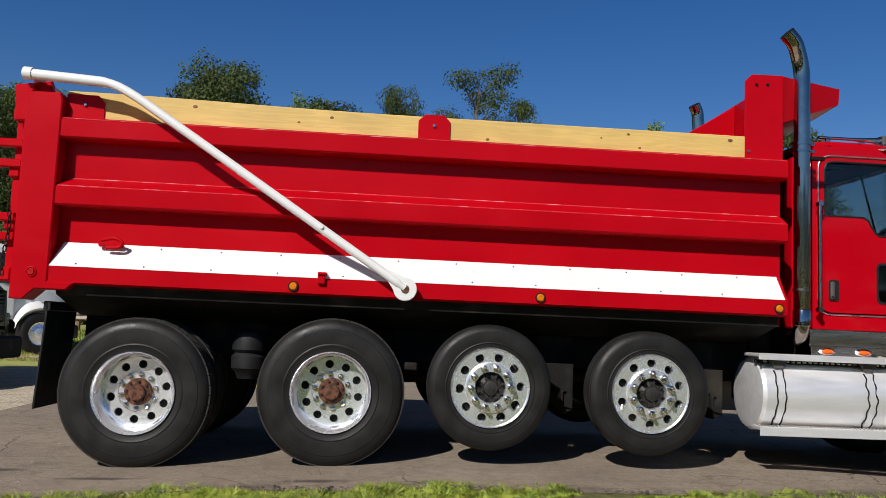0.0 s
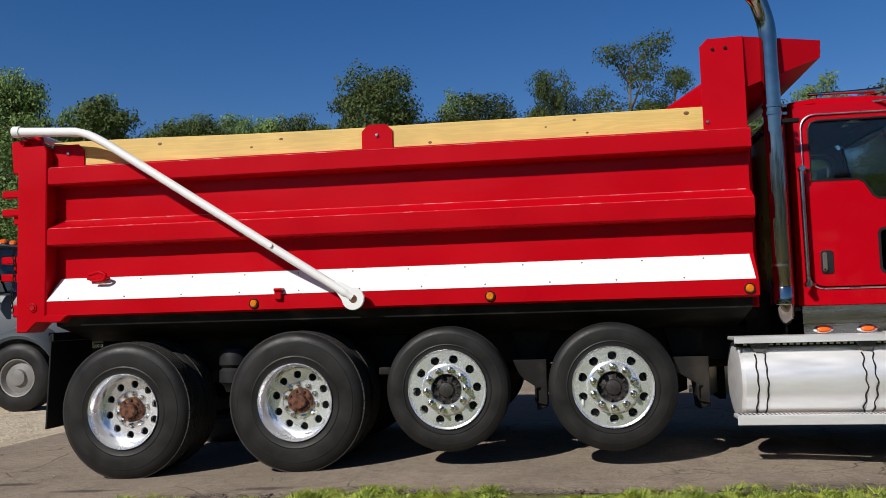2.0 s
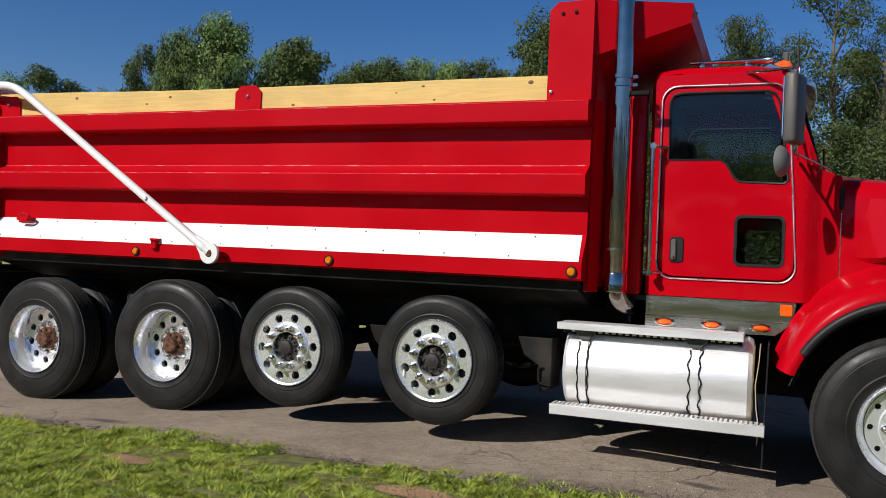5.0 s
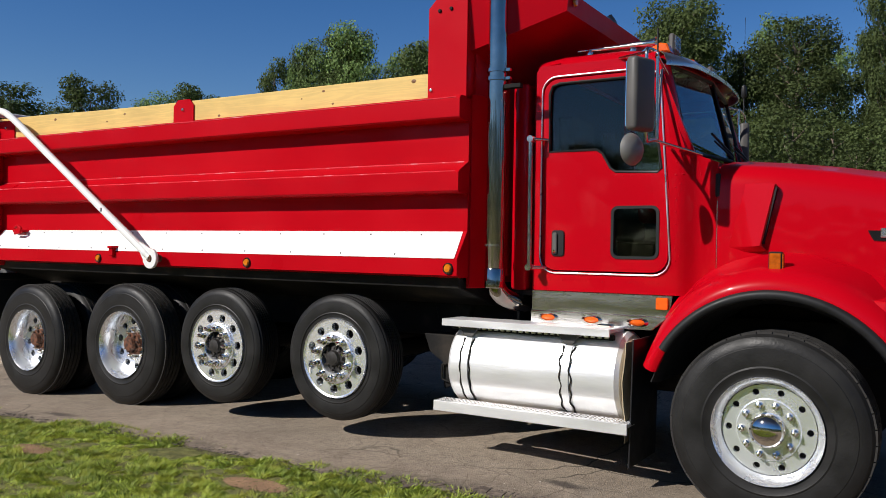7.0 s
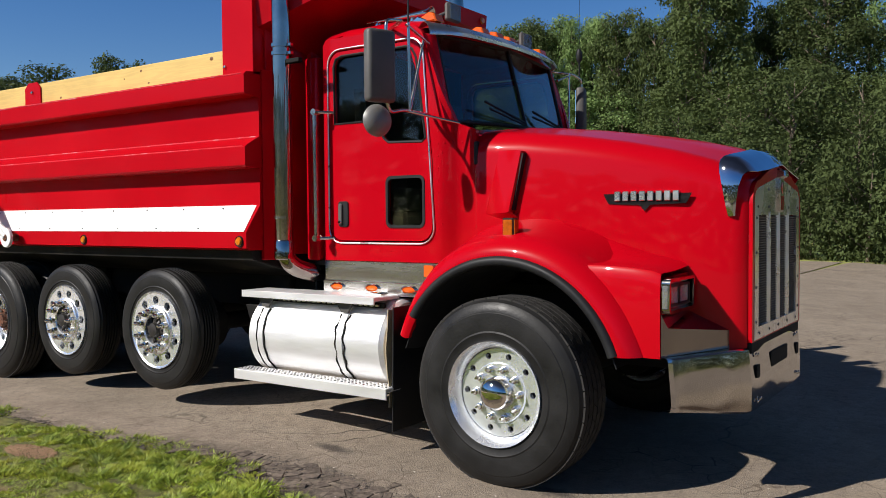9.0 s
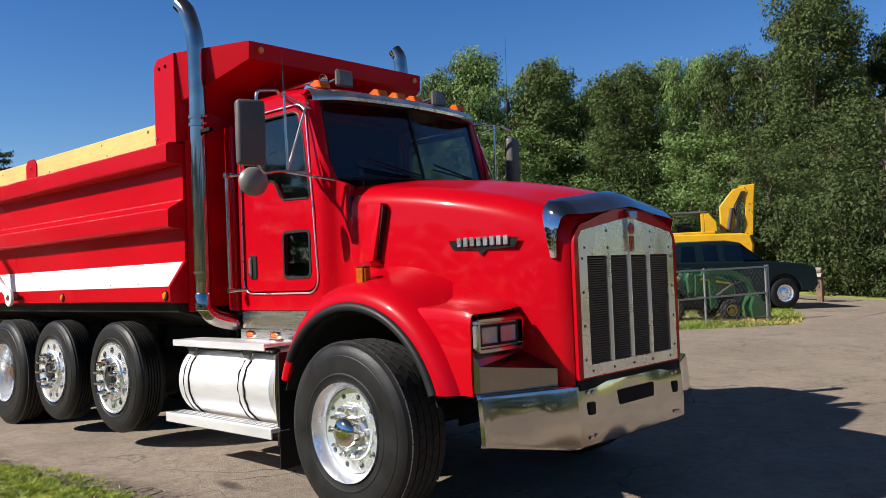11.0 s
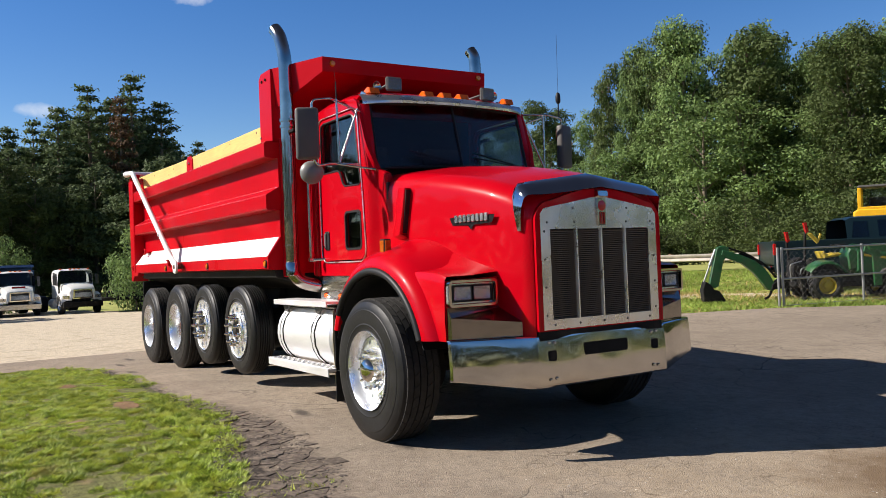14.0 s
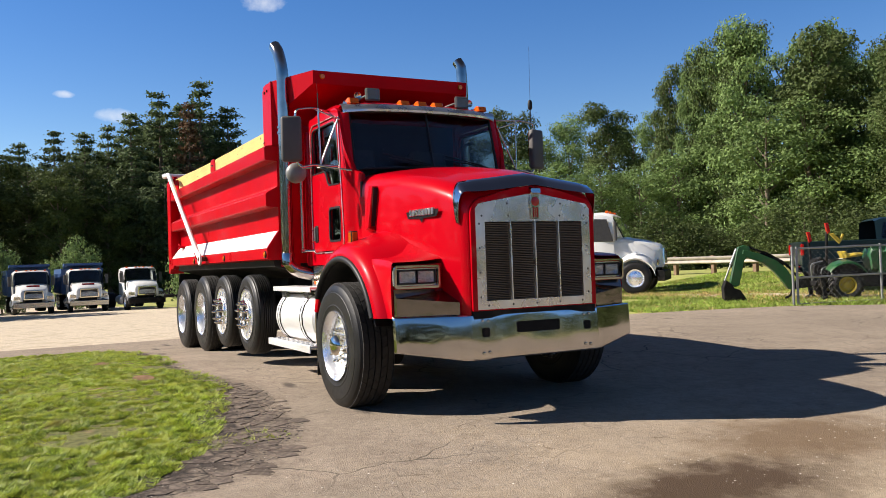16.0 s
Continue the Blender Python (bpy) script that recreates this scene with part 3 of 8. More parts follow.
for side in (-1, 1):
    b = B()
    n = 24
    rings = []
    for i in range(n + 1):
        x = X0 + (X1 - X0) * i / n
        rings.append([(x, YC + side * (o + (0.004 * noise.noise((x * 1.3, z * 2.2, 3.0 + side)) if 1.33 < z < 2.3 else 0)), z) for o, z in SIDE])
    loft(b, rings, True, True)
    wall = part("side_panel", b, RED_BODY, truck, "red ribbed steel side of the dump body", angle=25)
    b = B()
    q = 0.006
    d = Vector((0.185, INN - OUT)).normalized()
    o1, z1, o2, z2 = OUT + q * d.x * 0.6, 1.318, INN + q * 0.8, 1.498
    corner = [(X0 + 0.02, o1, z1), (X1 - 0.02, o1, z1), (X1 - 0.03, o2, z2), (X0 + 0.07, o2, z2)]
    vs = [b.verts.new((x, YC + side * o, z)) for x, o, z in corner]
    f = b.faces.new(vs)
    bmesh.ops.recalc_face_normals(b, faces=[f])
    thicken(b, 0.003)
    part("side_stripe", b, WHITE, wall, "white painted strip along the red side")
    for o, z, r in ((OUT - 0.008, 1.893, 0.0035), (INN + 0.004, 1.963, 0.0045), (OUT - 0.004, 2.378, 0.0035)):
        line = [(X0 + 0.03 + (X1 - X0 - 0.06) * i / 40, YC + side * (o + 0.0012 * noise.noise((i * 0.7, z, 2.0))), z + 0.0015 * noise.noise((i * 0.9, z, 5.0))) for i in range(41)]
        part("weld_bead", tube(B(), line, r, 6), WELD_GLINT, wall)
    rivet = None
    for row, (t, n) in enumerate(((0.12, 11), (0.88, 12))):
        for i in range(n):
            x = X0 + 0.2 + (X1 - X0 - 0.42) * (i + 0.3 * row) / (n - 0.4)
            o, z = o1 + (o2 - o1) * t + 0.004, z1 + (z2 - z1) * t
            if rivet is None:
                bb = B()
                lathe(bb, [(0.0, -0.003), (0.004, -0.0025), (0.006, 0.002)], 8)
                rivet = part("rivet", bb, GREYPLASTIC, wall, own=True, at=(x - 1.8, side * o, z))
            else:
                again(rivet, wall, pose(x - 1.8, side * o, z))
    # rear post
    b = B()
    prism(b, [(-2.58, 1.08), (-2.56, 1.075), (-2.49, 1.075), (-2.41, 1.15), (-2.20, 1.15), (-2.14, 1.205), (-2.33, 1.21), (-2.33, 2.52), (-2.35, 2.56), (-2.58, 2.56)], "y", YC + side * 1.02, YC + side * (OUT + 0.012), 0.008)
    post = part("rear_post", b, RED_BODY, truck)
    b = B()
    lathe(b, [(0.0, -0.012), (0.022, -0.012), (0.026, 0.0)], 20, (-2.44, YC + side * (OUT + 0.014), 1.27))
    part("marker_lamp", b, REDLENS, post, "round red marker lamp")
    b = B()
    lathe(b, [(0.026, 0.004), (0.028, -0.008), (0.037, -0.006), (0.04, 0.004)], 20, (-2.44, YC + side * (OUT + 0.014), 1.27))
    part("lamp_ring", b, RED, post)
    # front corner plate, flush with the front wall
    b = B()
    prism(b, [(X1 - 0.015, YC + side * (OUT - 0.15)), (X1 + 0.012, YC + side * (OUT - 0.15)), (X1 + 0.045, YC + side * (OUT - 0.24)), (X1 + 0.045, YC + side * (OUT - 0.34)), (X1 - 0.015, YC + side * (OUT - 0.34))], "z", 1.12, 2.42, 0.006)
    part("corner_post", b, RED_BODY, truck)
    # head board side plate
    b = B()
    prism(b, [(2.745, 2.385), (3.05, 2.385), (3.05, 3.07), (2.80, 3.065), (2.745, 3.01)], "y", YC + side * (OUT - 0.10), YC + side * (OUT - 0.085), 0.003)
    prism(b, [(3.035, 2.385), (3.05, 2.385), (3.05, 3.07), (3.035, 3.07)], "y", YC + side * (OUT - 0.25), YC + side * (OUT - 0.09), 0.003)
    plate = part("headboard_plate", b, RED_BODY, truck)
    for x, z in ((2.835, 2.985), (2.925, 2.99), (2.775, 2.455)):
        b = B()
        lathe(b, [(0.0, -0.012), (0.011, -0.01), (0.014, 0.0)], 8, (x, YC + side * (OUT - 0.084), z))
        part("bolt", b, STAINLESS if z < 2.6 else BLACK, plate)
    # pine side boards and their brackets
    for xa, xb in ((-2.33, 0.345), (0.349, 2.745)):
        b = B()
        n = 16
        rings = []
        for i in range(n + 1):
            x = xa + (xb - xa) * i / n
            up = 0.03 * smooth(0, -2.2, x) + 0.004 * noise.noise((x, 7, side))
            y1, y2 = YC + side * (INN + 0.005), YC + side * (INN + 0.043)
            rings.append([(x, y1, 2.402), (x, y2 - side * 0.004, 2.402), (x, y2, 2.406), (x, y2, 2.566 + up), (x, y2 - side * 0.005, 2.571 + up), (x, y1, 2.571 + up)])
        loft(b, rings, True, True)
        board = part("side_board", b, PINE, truck, "yellow pine side board with knots", angle=20)
        for kx, kz, kr in ((-1.42, 2.54, 0.011), (-0.66, 2.47, 0.007), (-0.42, 2.52, 0.009), (0.75, 2.425, 0.009), (1.62, 2.49, 0.005), (1.83, 2.53, 0.008), (1.92, 2.43, 0.007), (2.63, 2.53, 0.012)):
            if xa < kx < xb:
                b = B()
                lathe(b, [(0.0, -0.0012), (kr, -0.001), (kr * 1.2, 0.0005)], 14, (kx, YC + side * (INN + 0.043), kz))
                for v in b.verts:
                    v.co.x = kx + (v.co.x - kx) * 1.5
                part("knot", b, KNOT, board)
    for xa, xb, zt in ((0.225, 0.465, 2.585), (-2.33, -2.06, 2.575)):
        b = B()
        c = 0.05
        top = [(xb, 2.38), (xb, zt - c), (xb - c, zt), (xa + c, zt), (xa, zt - c), (xa, 2.38)] if xa > 0 else [(xb, 2.38), (xb, zt - c), (xb - c, zt), (xa, zt), (xa, 2.38)]
        prism(b, top, "y", YC + side * (INN + 0.045), YC + side * (INN + 0.056), 0.002)
        br = part("board_bracket", b, RED_BODY, truck)
        b = B()
        lathe(b, [(0.0, -0.014), (0.012, -0.012), (0.016, 0.0)], 8, ((xa + xb) / 2 + 0.0, YC + side * (INN + 0.057), 2.50))
        part("bolt", b, STAINLESS, br)
    # side lamps, latch block, tie hook
    for x in (-0.62, 1.175, 2.985):
        b = B()
        lathe(b, [(0.0, -0.02), (0.022, -0.018), (0.03, -0.008), (0.031, 0.0)], 24, (x, YC + side * (OUT + 0.001), 1.25))
        part("side_lamp", b, AMBER, wall, "round amber marker lamp")
        b = B()
        lathe(b, [(0.031, -0.008), (0.035, -0.012), (0.04, 0.0)], 24, (x, YC + side * (OUT + 0.001), 1.25))
        part("lamp_ring", b, PLASTIC, wall)
    b = B()
    box(b, -0.45, -0.395, YC + side * (OUT - 0.03), YC + side * (OUT + 0.03), 1.275, 1.355, 0.005)
    box(b, -0.45, -0.385, YC + side * (OUT - 0.03), YC + side * (OUT + 0.045), 1.34, 1.36, 0.004)
    part("latch_block", b, RED_BODY, wall)
    b = B()
    box(b, -2.02, -1.86, YC + side * 1.10, YC + side * 1.18, 1.475, 1.50, 0.006)
    tube(b, fillet([(-2.0, YC + side * 1.17, 1.52), (-1.9, YC + side * 1.2, 1.54), (-1.84, YC + side * 1.2, 1.51), (-1.86, YC + side * 1.2, 1.47), (-1.96, YC + side * 1.19, 1.465)], 0.03), 0.013, 8)
    part("tie_hook", b, RED_BODY, wall, "dark red welded tie hook")

# floor, front wall, tailgate
b = B()
box(b, -2.5, 3.05, YC - 1.05, YC + 1.05, 1.19, 1.23, 0.004)
part("body_floor", b, RED_BODY, truck)
b = B()
box(b, 3.03, 3.07, YC - 1.05, YC + 1.05, 1.15, 3.05, 0.004)
part("front_wall", b, RED_BODY, truck)
for y in (-0.6, 0.0, 0.6):
    part("wall_rib", box(B(), 3.07, 3.12, YC + y - 0.05, YC + y + 0.05, 1.2, 2.9, 0.008), RED_BODY, truck)
b = B()
prism(b, [(3.03, 3.05), (2.2, 2.52), (2.1, 1.24), (3.03, 1.24)], "y", YC - 0.32, YC + 0.32, 0.01)
part("hoist_housing", b, RED_BODY, truck, "sloping red hoist housing inside the body")
b = B()
box(b, -2.64, -2.60, YC - 1.03, YC + 1.03, 1.2, 2.50, 0.004)
gate = part("tailgate", b, RED_BODY, truck, "red ribbed tailgate with hinge lugs and chain")
for z in (1.25, 1.62, 2.0, 2.42):
    part("gate_rail", box(B(), -2.72, -2.64, YC - 1.1, YC + 1.1, z - 0.05, z + 0.05, 0.012), RED_BODY, gate)
for y in (-1.02, -0.35, 0.35, 1.02):
    part("gate_post", box(B(), -2.70, -2.64, YC + y - 0.05, YC + y + 0.05, 1.2, 2.5, 0.01), RED_BODY, gate)
for side in (-1, 1):
    b = B()
    prism(b, [(-2.70, 2.62), (-2.58, 2.64), (-2.45, 2.66), (-2.42, 2.54), (-2.52, 2.5), (-2.60, 2.36), (-2.68, 2.36)], "y", YC + side * 1.10, YC + side * 1.16, 0.008)
    tube(b, [(-2.57, YC + side * 1.05, 2.59), (-2.57, YC + side * 1.22, 2.59)], 0.03, 12)
    part("top_hinge", b, RED_BODY, gate)
    for z in (1.52, 1.66, 2.05, 2.2):
        part("latch_lug", box(B(), -2.80, -2.62, YC + side * 1.06, YC + side * 1.13, z - 0.03, z + 0.03, 0.008), RED_BODY, gate)
    b = B()
    for i in range(12):
        z = 1.72 - 0.042 * i
        x = -2.66 + 0.012 * math.sin(i * 0.5)
        loop = [(x + 0.011 * math.cos(a) * (1 if i % 2 else 0.15), YC + side * 1.17 + 0.011 * math.cos(a) * (0.15 if i % 2 else 1), z + 0.026 * math.sin(a)) for a in (2 * math.pi * k / 8 for k in range(8))]
        tube(b, loop, 0.005, 5, True)
    part("chain", b, BLACK, gate)

# cab shield over the cab
b = B()
W0, W1 = 1.13, 0.885
outer = [[(3.05, -W0, 3.07), (3.655, -W1, 3.075)], [(3.655, W1, 3.075), (3.05, W0, 3.07)]]
q = lambda x, o, z: b.verts.new((x, YC + o, z))
t0, t1, t2, t3 = q(3.05, -W0, 3.07), q(3.655, -W1, 3.075), q(3.655, W1, 3.075), q(3.05, W0, 3.07)
l1, l2 = q(3.645, -W1, 2.945), q(3.645, W1, 2.945)
k0, k1 = q(3.05, -W0 + 0.03, 2.70), q(3.05, W0 - 0.03, 2.70)
n0, n1 = q(3.08, -0.55, 2.55), q(3.08, 0.55, 2.55)
for f in ((t0, t1, t2, t3), (t1, l1, l2, t2), (t0, k0, l1, t1), (t3, t2, l2, k1), (l1, k0, n0), (l2, n1, k1), (l1, n0, n1, l2)):
    b.faces.new(f)
bmesh.ops.recalc_face_normals(b, faces=b.faces[:])
thicken(b, 0.012)
shield = part("cab_shield", b, RED_BODY, truck, "red steel cab shield reaching over the cab roof", angle=20)
for y in (-0.79, 0.80):
    b = B()
    lathe(b, [(0.0, 0.016), (0.022, 0.014), (0.028, 0.0)], 20, (3.66, YC + y, 3.018), "x")
    part("shield_lamp", b, AMBER, shield, "small amber marker lamp")

# white tarp arm
for side in (-1, 1):
    b = B()
    y = YC + side * 1.325
    line = fillet([(-2.56, y - side * 0.06, 2.675), (-1.97, y - side * 0.01, 2.63), (-1.80, y, 2.545), (0.10, y, 1.32), (0.175, y, 1.268)], 0.10, 6)
    n = len(line)
    tube(b, line, [0.037 if i < 3 else 0.033 if i < n - 2 else 0.028 for i in range(n)], 12)
    arm = part("tarp_arm", b, WHITE, truck, "bent white steel tarp arm", angle=50)
    b = B()
    lathe(b, [(0.0, -0.012), (0.08, -0.012), (0.084, -0.008), (0.084, 0.012), (0.0, 0.012)], 28, (0.178, y, 1.262))
    prism(b, [(0.02, 1.36), (0.05, 1.40), (0.225, 1.32), (0.13, 1.20)], "y", y - 0.011, y + 0.011, 0.003)
    part("arm_plate", b, WHITE, arm)
    b = B()
    lathe(b, [(0.0, -0.02), (0.026, -0.02), (0.03, -0.012), (0.03, 0.1)], 20, (0.178, y, 1.262))
    part("pivot_pin", b, RUST, arm)
    b = B()
    tube(b, [(-2.60, y - side * 0.06, 2.678), (-2.54, y - side * 0.06, 2.675)], 0.046, 12)
    part("arm_collar", b, WHITE, arm)
    part("arm_stud", tube(B(), [(-0.435, y + side * 0.01, 1.675), (-0.435, y + side * 0.045, 1.675)], 0.014, 8), WHITE, arm)
b = B()
tube(b, [(-2.58, YC - 1.25, 2.69), (-2.58, YC + 1.25, 2.69)], 0.03, 12)
part("tarp_bar", b, WHITE, truck)

# ---- cab ----
CAB = 0.87


def cab_ring(x, w, zt, r, zb):
    """A slice of the cab across the truck."""
    pts = [(-w, zb), (-w, zt - r)]
    pts += [(-w + r - r * math.cos(a), zt - r + r * 0.9 * math.sin(a)) for a in (radians(15 * i) for i in range(1, 6))]
    pts += [(-w * 0.5, zt + 0.005), (0, zt + 0.015), (w * 0.5, zt + 0.005)]
    pts += [(w - r + r * math.cos(a), zt - r + r * 0.9 * math.sin(a)) for a in (radians(75 - 15 * i) for i in range(5))]
    pts += [(w, zt - r), (w, zb)]
    return [(x, YC + o, z) for o, z in pts]


b = B()
loft(b, [cab_ring(3.41, CAB - 0.03, 2.62, 0.10, 1.12), cab_ring(3.435, CAB, 2.655, 0.11, 1.12), cab_ring(3.6, CAB, 2.68, 0.12, 1.12), cab_ring(4.0, CAB, 2.68, 0.12, 1.12), cab_ring(4.22, CAB - 0.005, 2.655, 0.12, 1.12)])
b.faces.ensure_lookup_table()
for f in list(b.faces):
    c = f.calc_center_median()
    if abs(c.y - YC) > CAB - 0.02 and c.z < 2.6 and 3.45 < c.x:
        b.faces.remove(f)
thicken(b, 0.03)
part("cab_shell", b, RED, truck, "red painted steel cab", angle=40)
b = B()
box(b, 3.405, 3.425, YC - CAB + 0.04, YC + CAB - 0.04, 1.12, 2.55, 0.004)
part("cab_back", b, RED, truck)
DOOR = rounded(3.485, 4.335, 1.245, 2.515, 0.10)
DOOR = [(x - 0.075 * smooth(1.9, 2.5, z) * (1 if x > 3.9 else 0), z) for x, z in DOOR]
WIN = [(3.535, 2.03), (3.86, 2.03), (3.90, 2.005), (3.955, 1.91), (3.99, 1.885), (4.255, 1.875), (4.282, 1.895), (4.215, 2.40), (4.185, 2.455), (4.14, 2.475), (3.60, 2.475), (3.55, 2.46), (3.53, 2.41)]
FOOT = rounded(3.98, 4.26, 1.35, 1.655, 0.035)


def ring_plate(bm, outer, inner, axis_y0, axis_y1):
    """A plate with one opening: strips from each outer point to the nearest inner one."""
    k = len(outer)
    m = len(inner)
    cx = sum(p[0] for p in inner) / m
    cz = sum(p[1] for p in inner) / m

    def ang(p):
        return math.atan2(p[1] - cz, p[0] - cx)

    def at(poly, a):
        d = (math.cos(a), math.sin(a))
        best = None
        for p, r in zip(poly, poly[1:] + poly[:1]):
            ex, ez = r[0] - p[0], r[1] - p[1]
            det = d[0] * -ez + d[1] * ex
            if abs(det) < 1e-9:
                continue
            t = ((p[0] - cx) * -ez + (p[1] - cz) * ex) / det
            u = (d[0] * (p[1] - cz) - d[1] * (p[0] - cx)) / det
            if t > 0 and -1e-6 <= u <= 1 + 1e-6 and (best is None or t < best):
                best = t
        return (cx + d[0] * (best or 0.01), cz + d[1] * (best or 0.01))
    angs = sorted({round(ang(p), 5) for p in outer + inner})
    for y in (axis_y0, axis_y1):
        o = [bm.verts.new((at(outer, a)[0], y, at(outer, a)[1])) for a in angs]
        i = [bm.verts.new((at(inner, a)[0], y, at(inner, a)[1])) for a in angs]
        n = len(angs)
        for s in range(n):
            t = (s + 1) % n
            bm.faces.new((o[s], o[t], i[t], i[s]))
        if y == axis_y0:
            o0, i0 = o, i
        else:
            for s in range(n):
                t = (s + 1) % n
                bm.faces.new((o0[s], o0[t], o[t], o[s]))
                bm.faces.new((i0[s], i0[t], i[t], i[s]))
    bmesh.ops.recalc_face_normals(bm, faces=bm.faces[:])
    return bm


for side in (-1, 1):
    s = lambda o: YC + side * o
    # side wall round the door
    b = B()
    wall_out = [(3.43, 1.12), (4.60, 1.12), (4.60, 1.93), (4.47, 1.98), (4.255, 2.56), (4.20, 2.60), (3.46, 2.60), (3.43, 2.56)]
    ring_plate(b, wall_out, DOOR, s(CAB), s(CAB - 0.035))
    for x in (4.375, 4.40, 4.43, 4.46, 4.50):
        bmesh.ops.bisect_plane(b, geom=b.verts[:] + b.edges[:] + b.faces[:], plane_co=(x, 0, 0), plane_no=(1, 0, 0))
    for v in b.verts:
        v.co.y -= side * 0.078 * smooth(4.37, 4.52, v.co.x)
    part("cab_side", b, RED, truck)
    b = B()
    box(b, 4.565, 4.597, min(s(0.55), s(0.785)), max(s(0.55), s(0.785)), 1.12, 1.90, 0.004)
    part("cowl", b, RED, truck)
    # door: lower panel and window frame around the two panes
    b = B()
    grow = [(3.91 + (x - 3.91) * 0.985, 1.88 + (z - 1.88) * 0.985) for x, z in DOOR]
    upper = [(3.4914, 1.76)] + []
    hi = sorted([p for p in grow if p[1] > 1.76], key=lambda p: math.atan2(p[1] - 2.1, p[0] - 3.9))
    upper = hi + [(3.4913, 1.76), (4.3284, 1.76)]
    upper = sorted(upper, key=lambda p: math.atan2(p[1] - 2.1, p[0] - 3.88))
    ring_plate(b, upper, WIN, s(CAB + 0.006), s(CAB - 0.03))
    lo = [p for p in grow if p[1] < 1.76]
    lower = sorted(lo + [(3.4914, 1.7602), (4.3284, 1.7602)], key=lambda p: math.atan2(p[1] - 1.5, p[0] - 3.9))
    ring_plate(b, lower, FOOT, s(CAB + 0.006), s(CAB - 0.03))
    door = part("cab_door", b, RED, truck, "red cab door with large window and small low window", angle=40)
    b = B()
    prism(b, [(3.89 + (x - 3.89) * 1.012, 2.17 + (z - 2.17) * 1.02) for x, z in WIN], "y", s(CAB - 0.016), s(CAB - 0.021))
    part("window_pane", b, GLASS, door, "dark tinted window glass")
    b = B()
    prism(b, rounded(3.975, 4.265, 1.345, 1.66, 0.035), "y", s(CAB - 0.016), s(CAB - 0.021))
    part("low_pane", b, GLASS, door, "small tinted look-down window")
    b = B()
    ring_plate(b, rounded(3.966, 4.274, 1.336, 1.669, 0.045), rounded(3.984, 4.256, 1.354, 1.651, 0.032), s(CAB + 0.011), s(CAB - 0.01))
    part("window_gasket", b, PLASTIC, door)
    b = B()
    loop = [(x, s(CAB + 0.004), z) for x, z in WIN]
    tube(b, loop, 0.009, 6, True)
    part("window_seal", b, PLASTIC, door)
    b = B()
    tube(b, [(3.91 + (x - 3.91) * 1.016, s(CAB + 0.006), 1.88 + (z - 1.88) * 1.012) for x, z in DOOR], 0.006, 8, True)
    part("door_trim", b, TRIM, door, "bright trim bead round the door")
    b = B()
    prism(b, rounded(3.563, 3.652, 1.345, 1.515, 0.022), "y", s(CAB + 0.006), s(CAB + 0.016), 0.004)
    part("handle_plate", b, PLASTIC, door, "black recessed door handle")
    b = B()
    prism(b, rounded(3.573, 3.607, 1.36, 1.50, 0.014), "y", s(CAB + 0.016), s(CAB + 0.03), 0.006)
    part("handle", b, GREYPLASTIC, door)
    b = B()
    lathe(b, [(0.0, -0.003), (0.01, -0.003), (0.012, 0.001)], 14, (3.588, s(CAB + 0.031), 1.378))
    part("lock", b, CHROME, door)
    stud = None
    side_at = lambda x, z: side * (CAB + 0.001 + (0.006 if 1.854 < z < 1.857 and x < 4.3 else 0) - 0.078 * smooth(4.37, 4.52, x))
    for x, z in [(4.372, 1.33 + 0.075 * i) for i in range(9)] + [(4.395, 1.36), (4.41, 1.86), (4.45, 1.86), (4.5, 1.86), (4.395, 1.80)] + [(3.55 + 0.09 * i, 1.19) for i in range(9)] + [(3.99 + 0.05 * i, 1.855) for i in range(5)]:
        if stud is None:
            bb = B()
            lathe(bb, [(0.0, -0.002), (0.004, -0.0015), (0.006, 0.001)], 8)
            stud = part("rivet", bb, RED, door, own=True, at=(x - 1.8, side_at(x, z), z))
        else:
            again(stud, door, pose(x - 1.8, side_at(x, z), z))
    # grab handle
    b = B()
    tube(b, [(3.445, s(CAB + 0.10), 1.265), (3.44, s(CAB + 0.10), 2.12)], 0.016, 12)
    for z in (1.27, 2.11):
        tube(b, [(3.445, s(CAB + 0.12), z), (3.445, s(CAB + 0.07), z)], 0.022, 12)
        tube(b, [(3.445, s(CAB + 0.10), z), (3.52, s(CAB), z)], 0.012, 8)
    part("grab_handle", b, STAINLESS, truck, "vertical steel grab handle beside the door")
    # rocker plate with lamps
    b = B()
    prism(b, [(3.42, 1.118), (4.36, 1.118), (4.34, 0.985), (3.42, 0.985)], "y", s(CAB - 0.01), s(CAB - 0.016), 0.002)
    prism(b, [(3.42, 0.985), (4.34, 0.985), (4.24, 0.90), (3.42, 0.90)], "y", s(CAB + 0.01), s(CAB - 0.016), 0.003)
    sill = part("rocker_panel", b, ROCKER, truck, "dented stainless rocker panel with three orange lamps")
    for x in (3.55, 3.85, 4.15):
        b = B()
        lathe(b, [(0.0, -0.016), (0.03, -0.014), (0.045, -0.006), (0.048, 0.0)], 24, (0, 0, 0))
        for v in b.verts:
            v.co = Vector((x + v.co.x * 1.0, s(CAB + 0.01) + v.co.y * -side, 0.945 + v.co.z * 0.42))
        part("rocker_lamp", b, ORANGE, sill, "oval orange lamp in chrome bezel")
        b = B()
        lathe(b, [(0.046, 0.0), (0.05, -0.012), (0.07, 0.0)], 24, (0, 0, 0))
        for v in b.verts:
            v.co = Vector((x + v.co.x * 1.0, s(CAB + 0.01) + v.co.y * -side, 0.945 + v.co.z * 0.42))
        part("lamp_bezel", b, CHROME, sill)
    b = B()
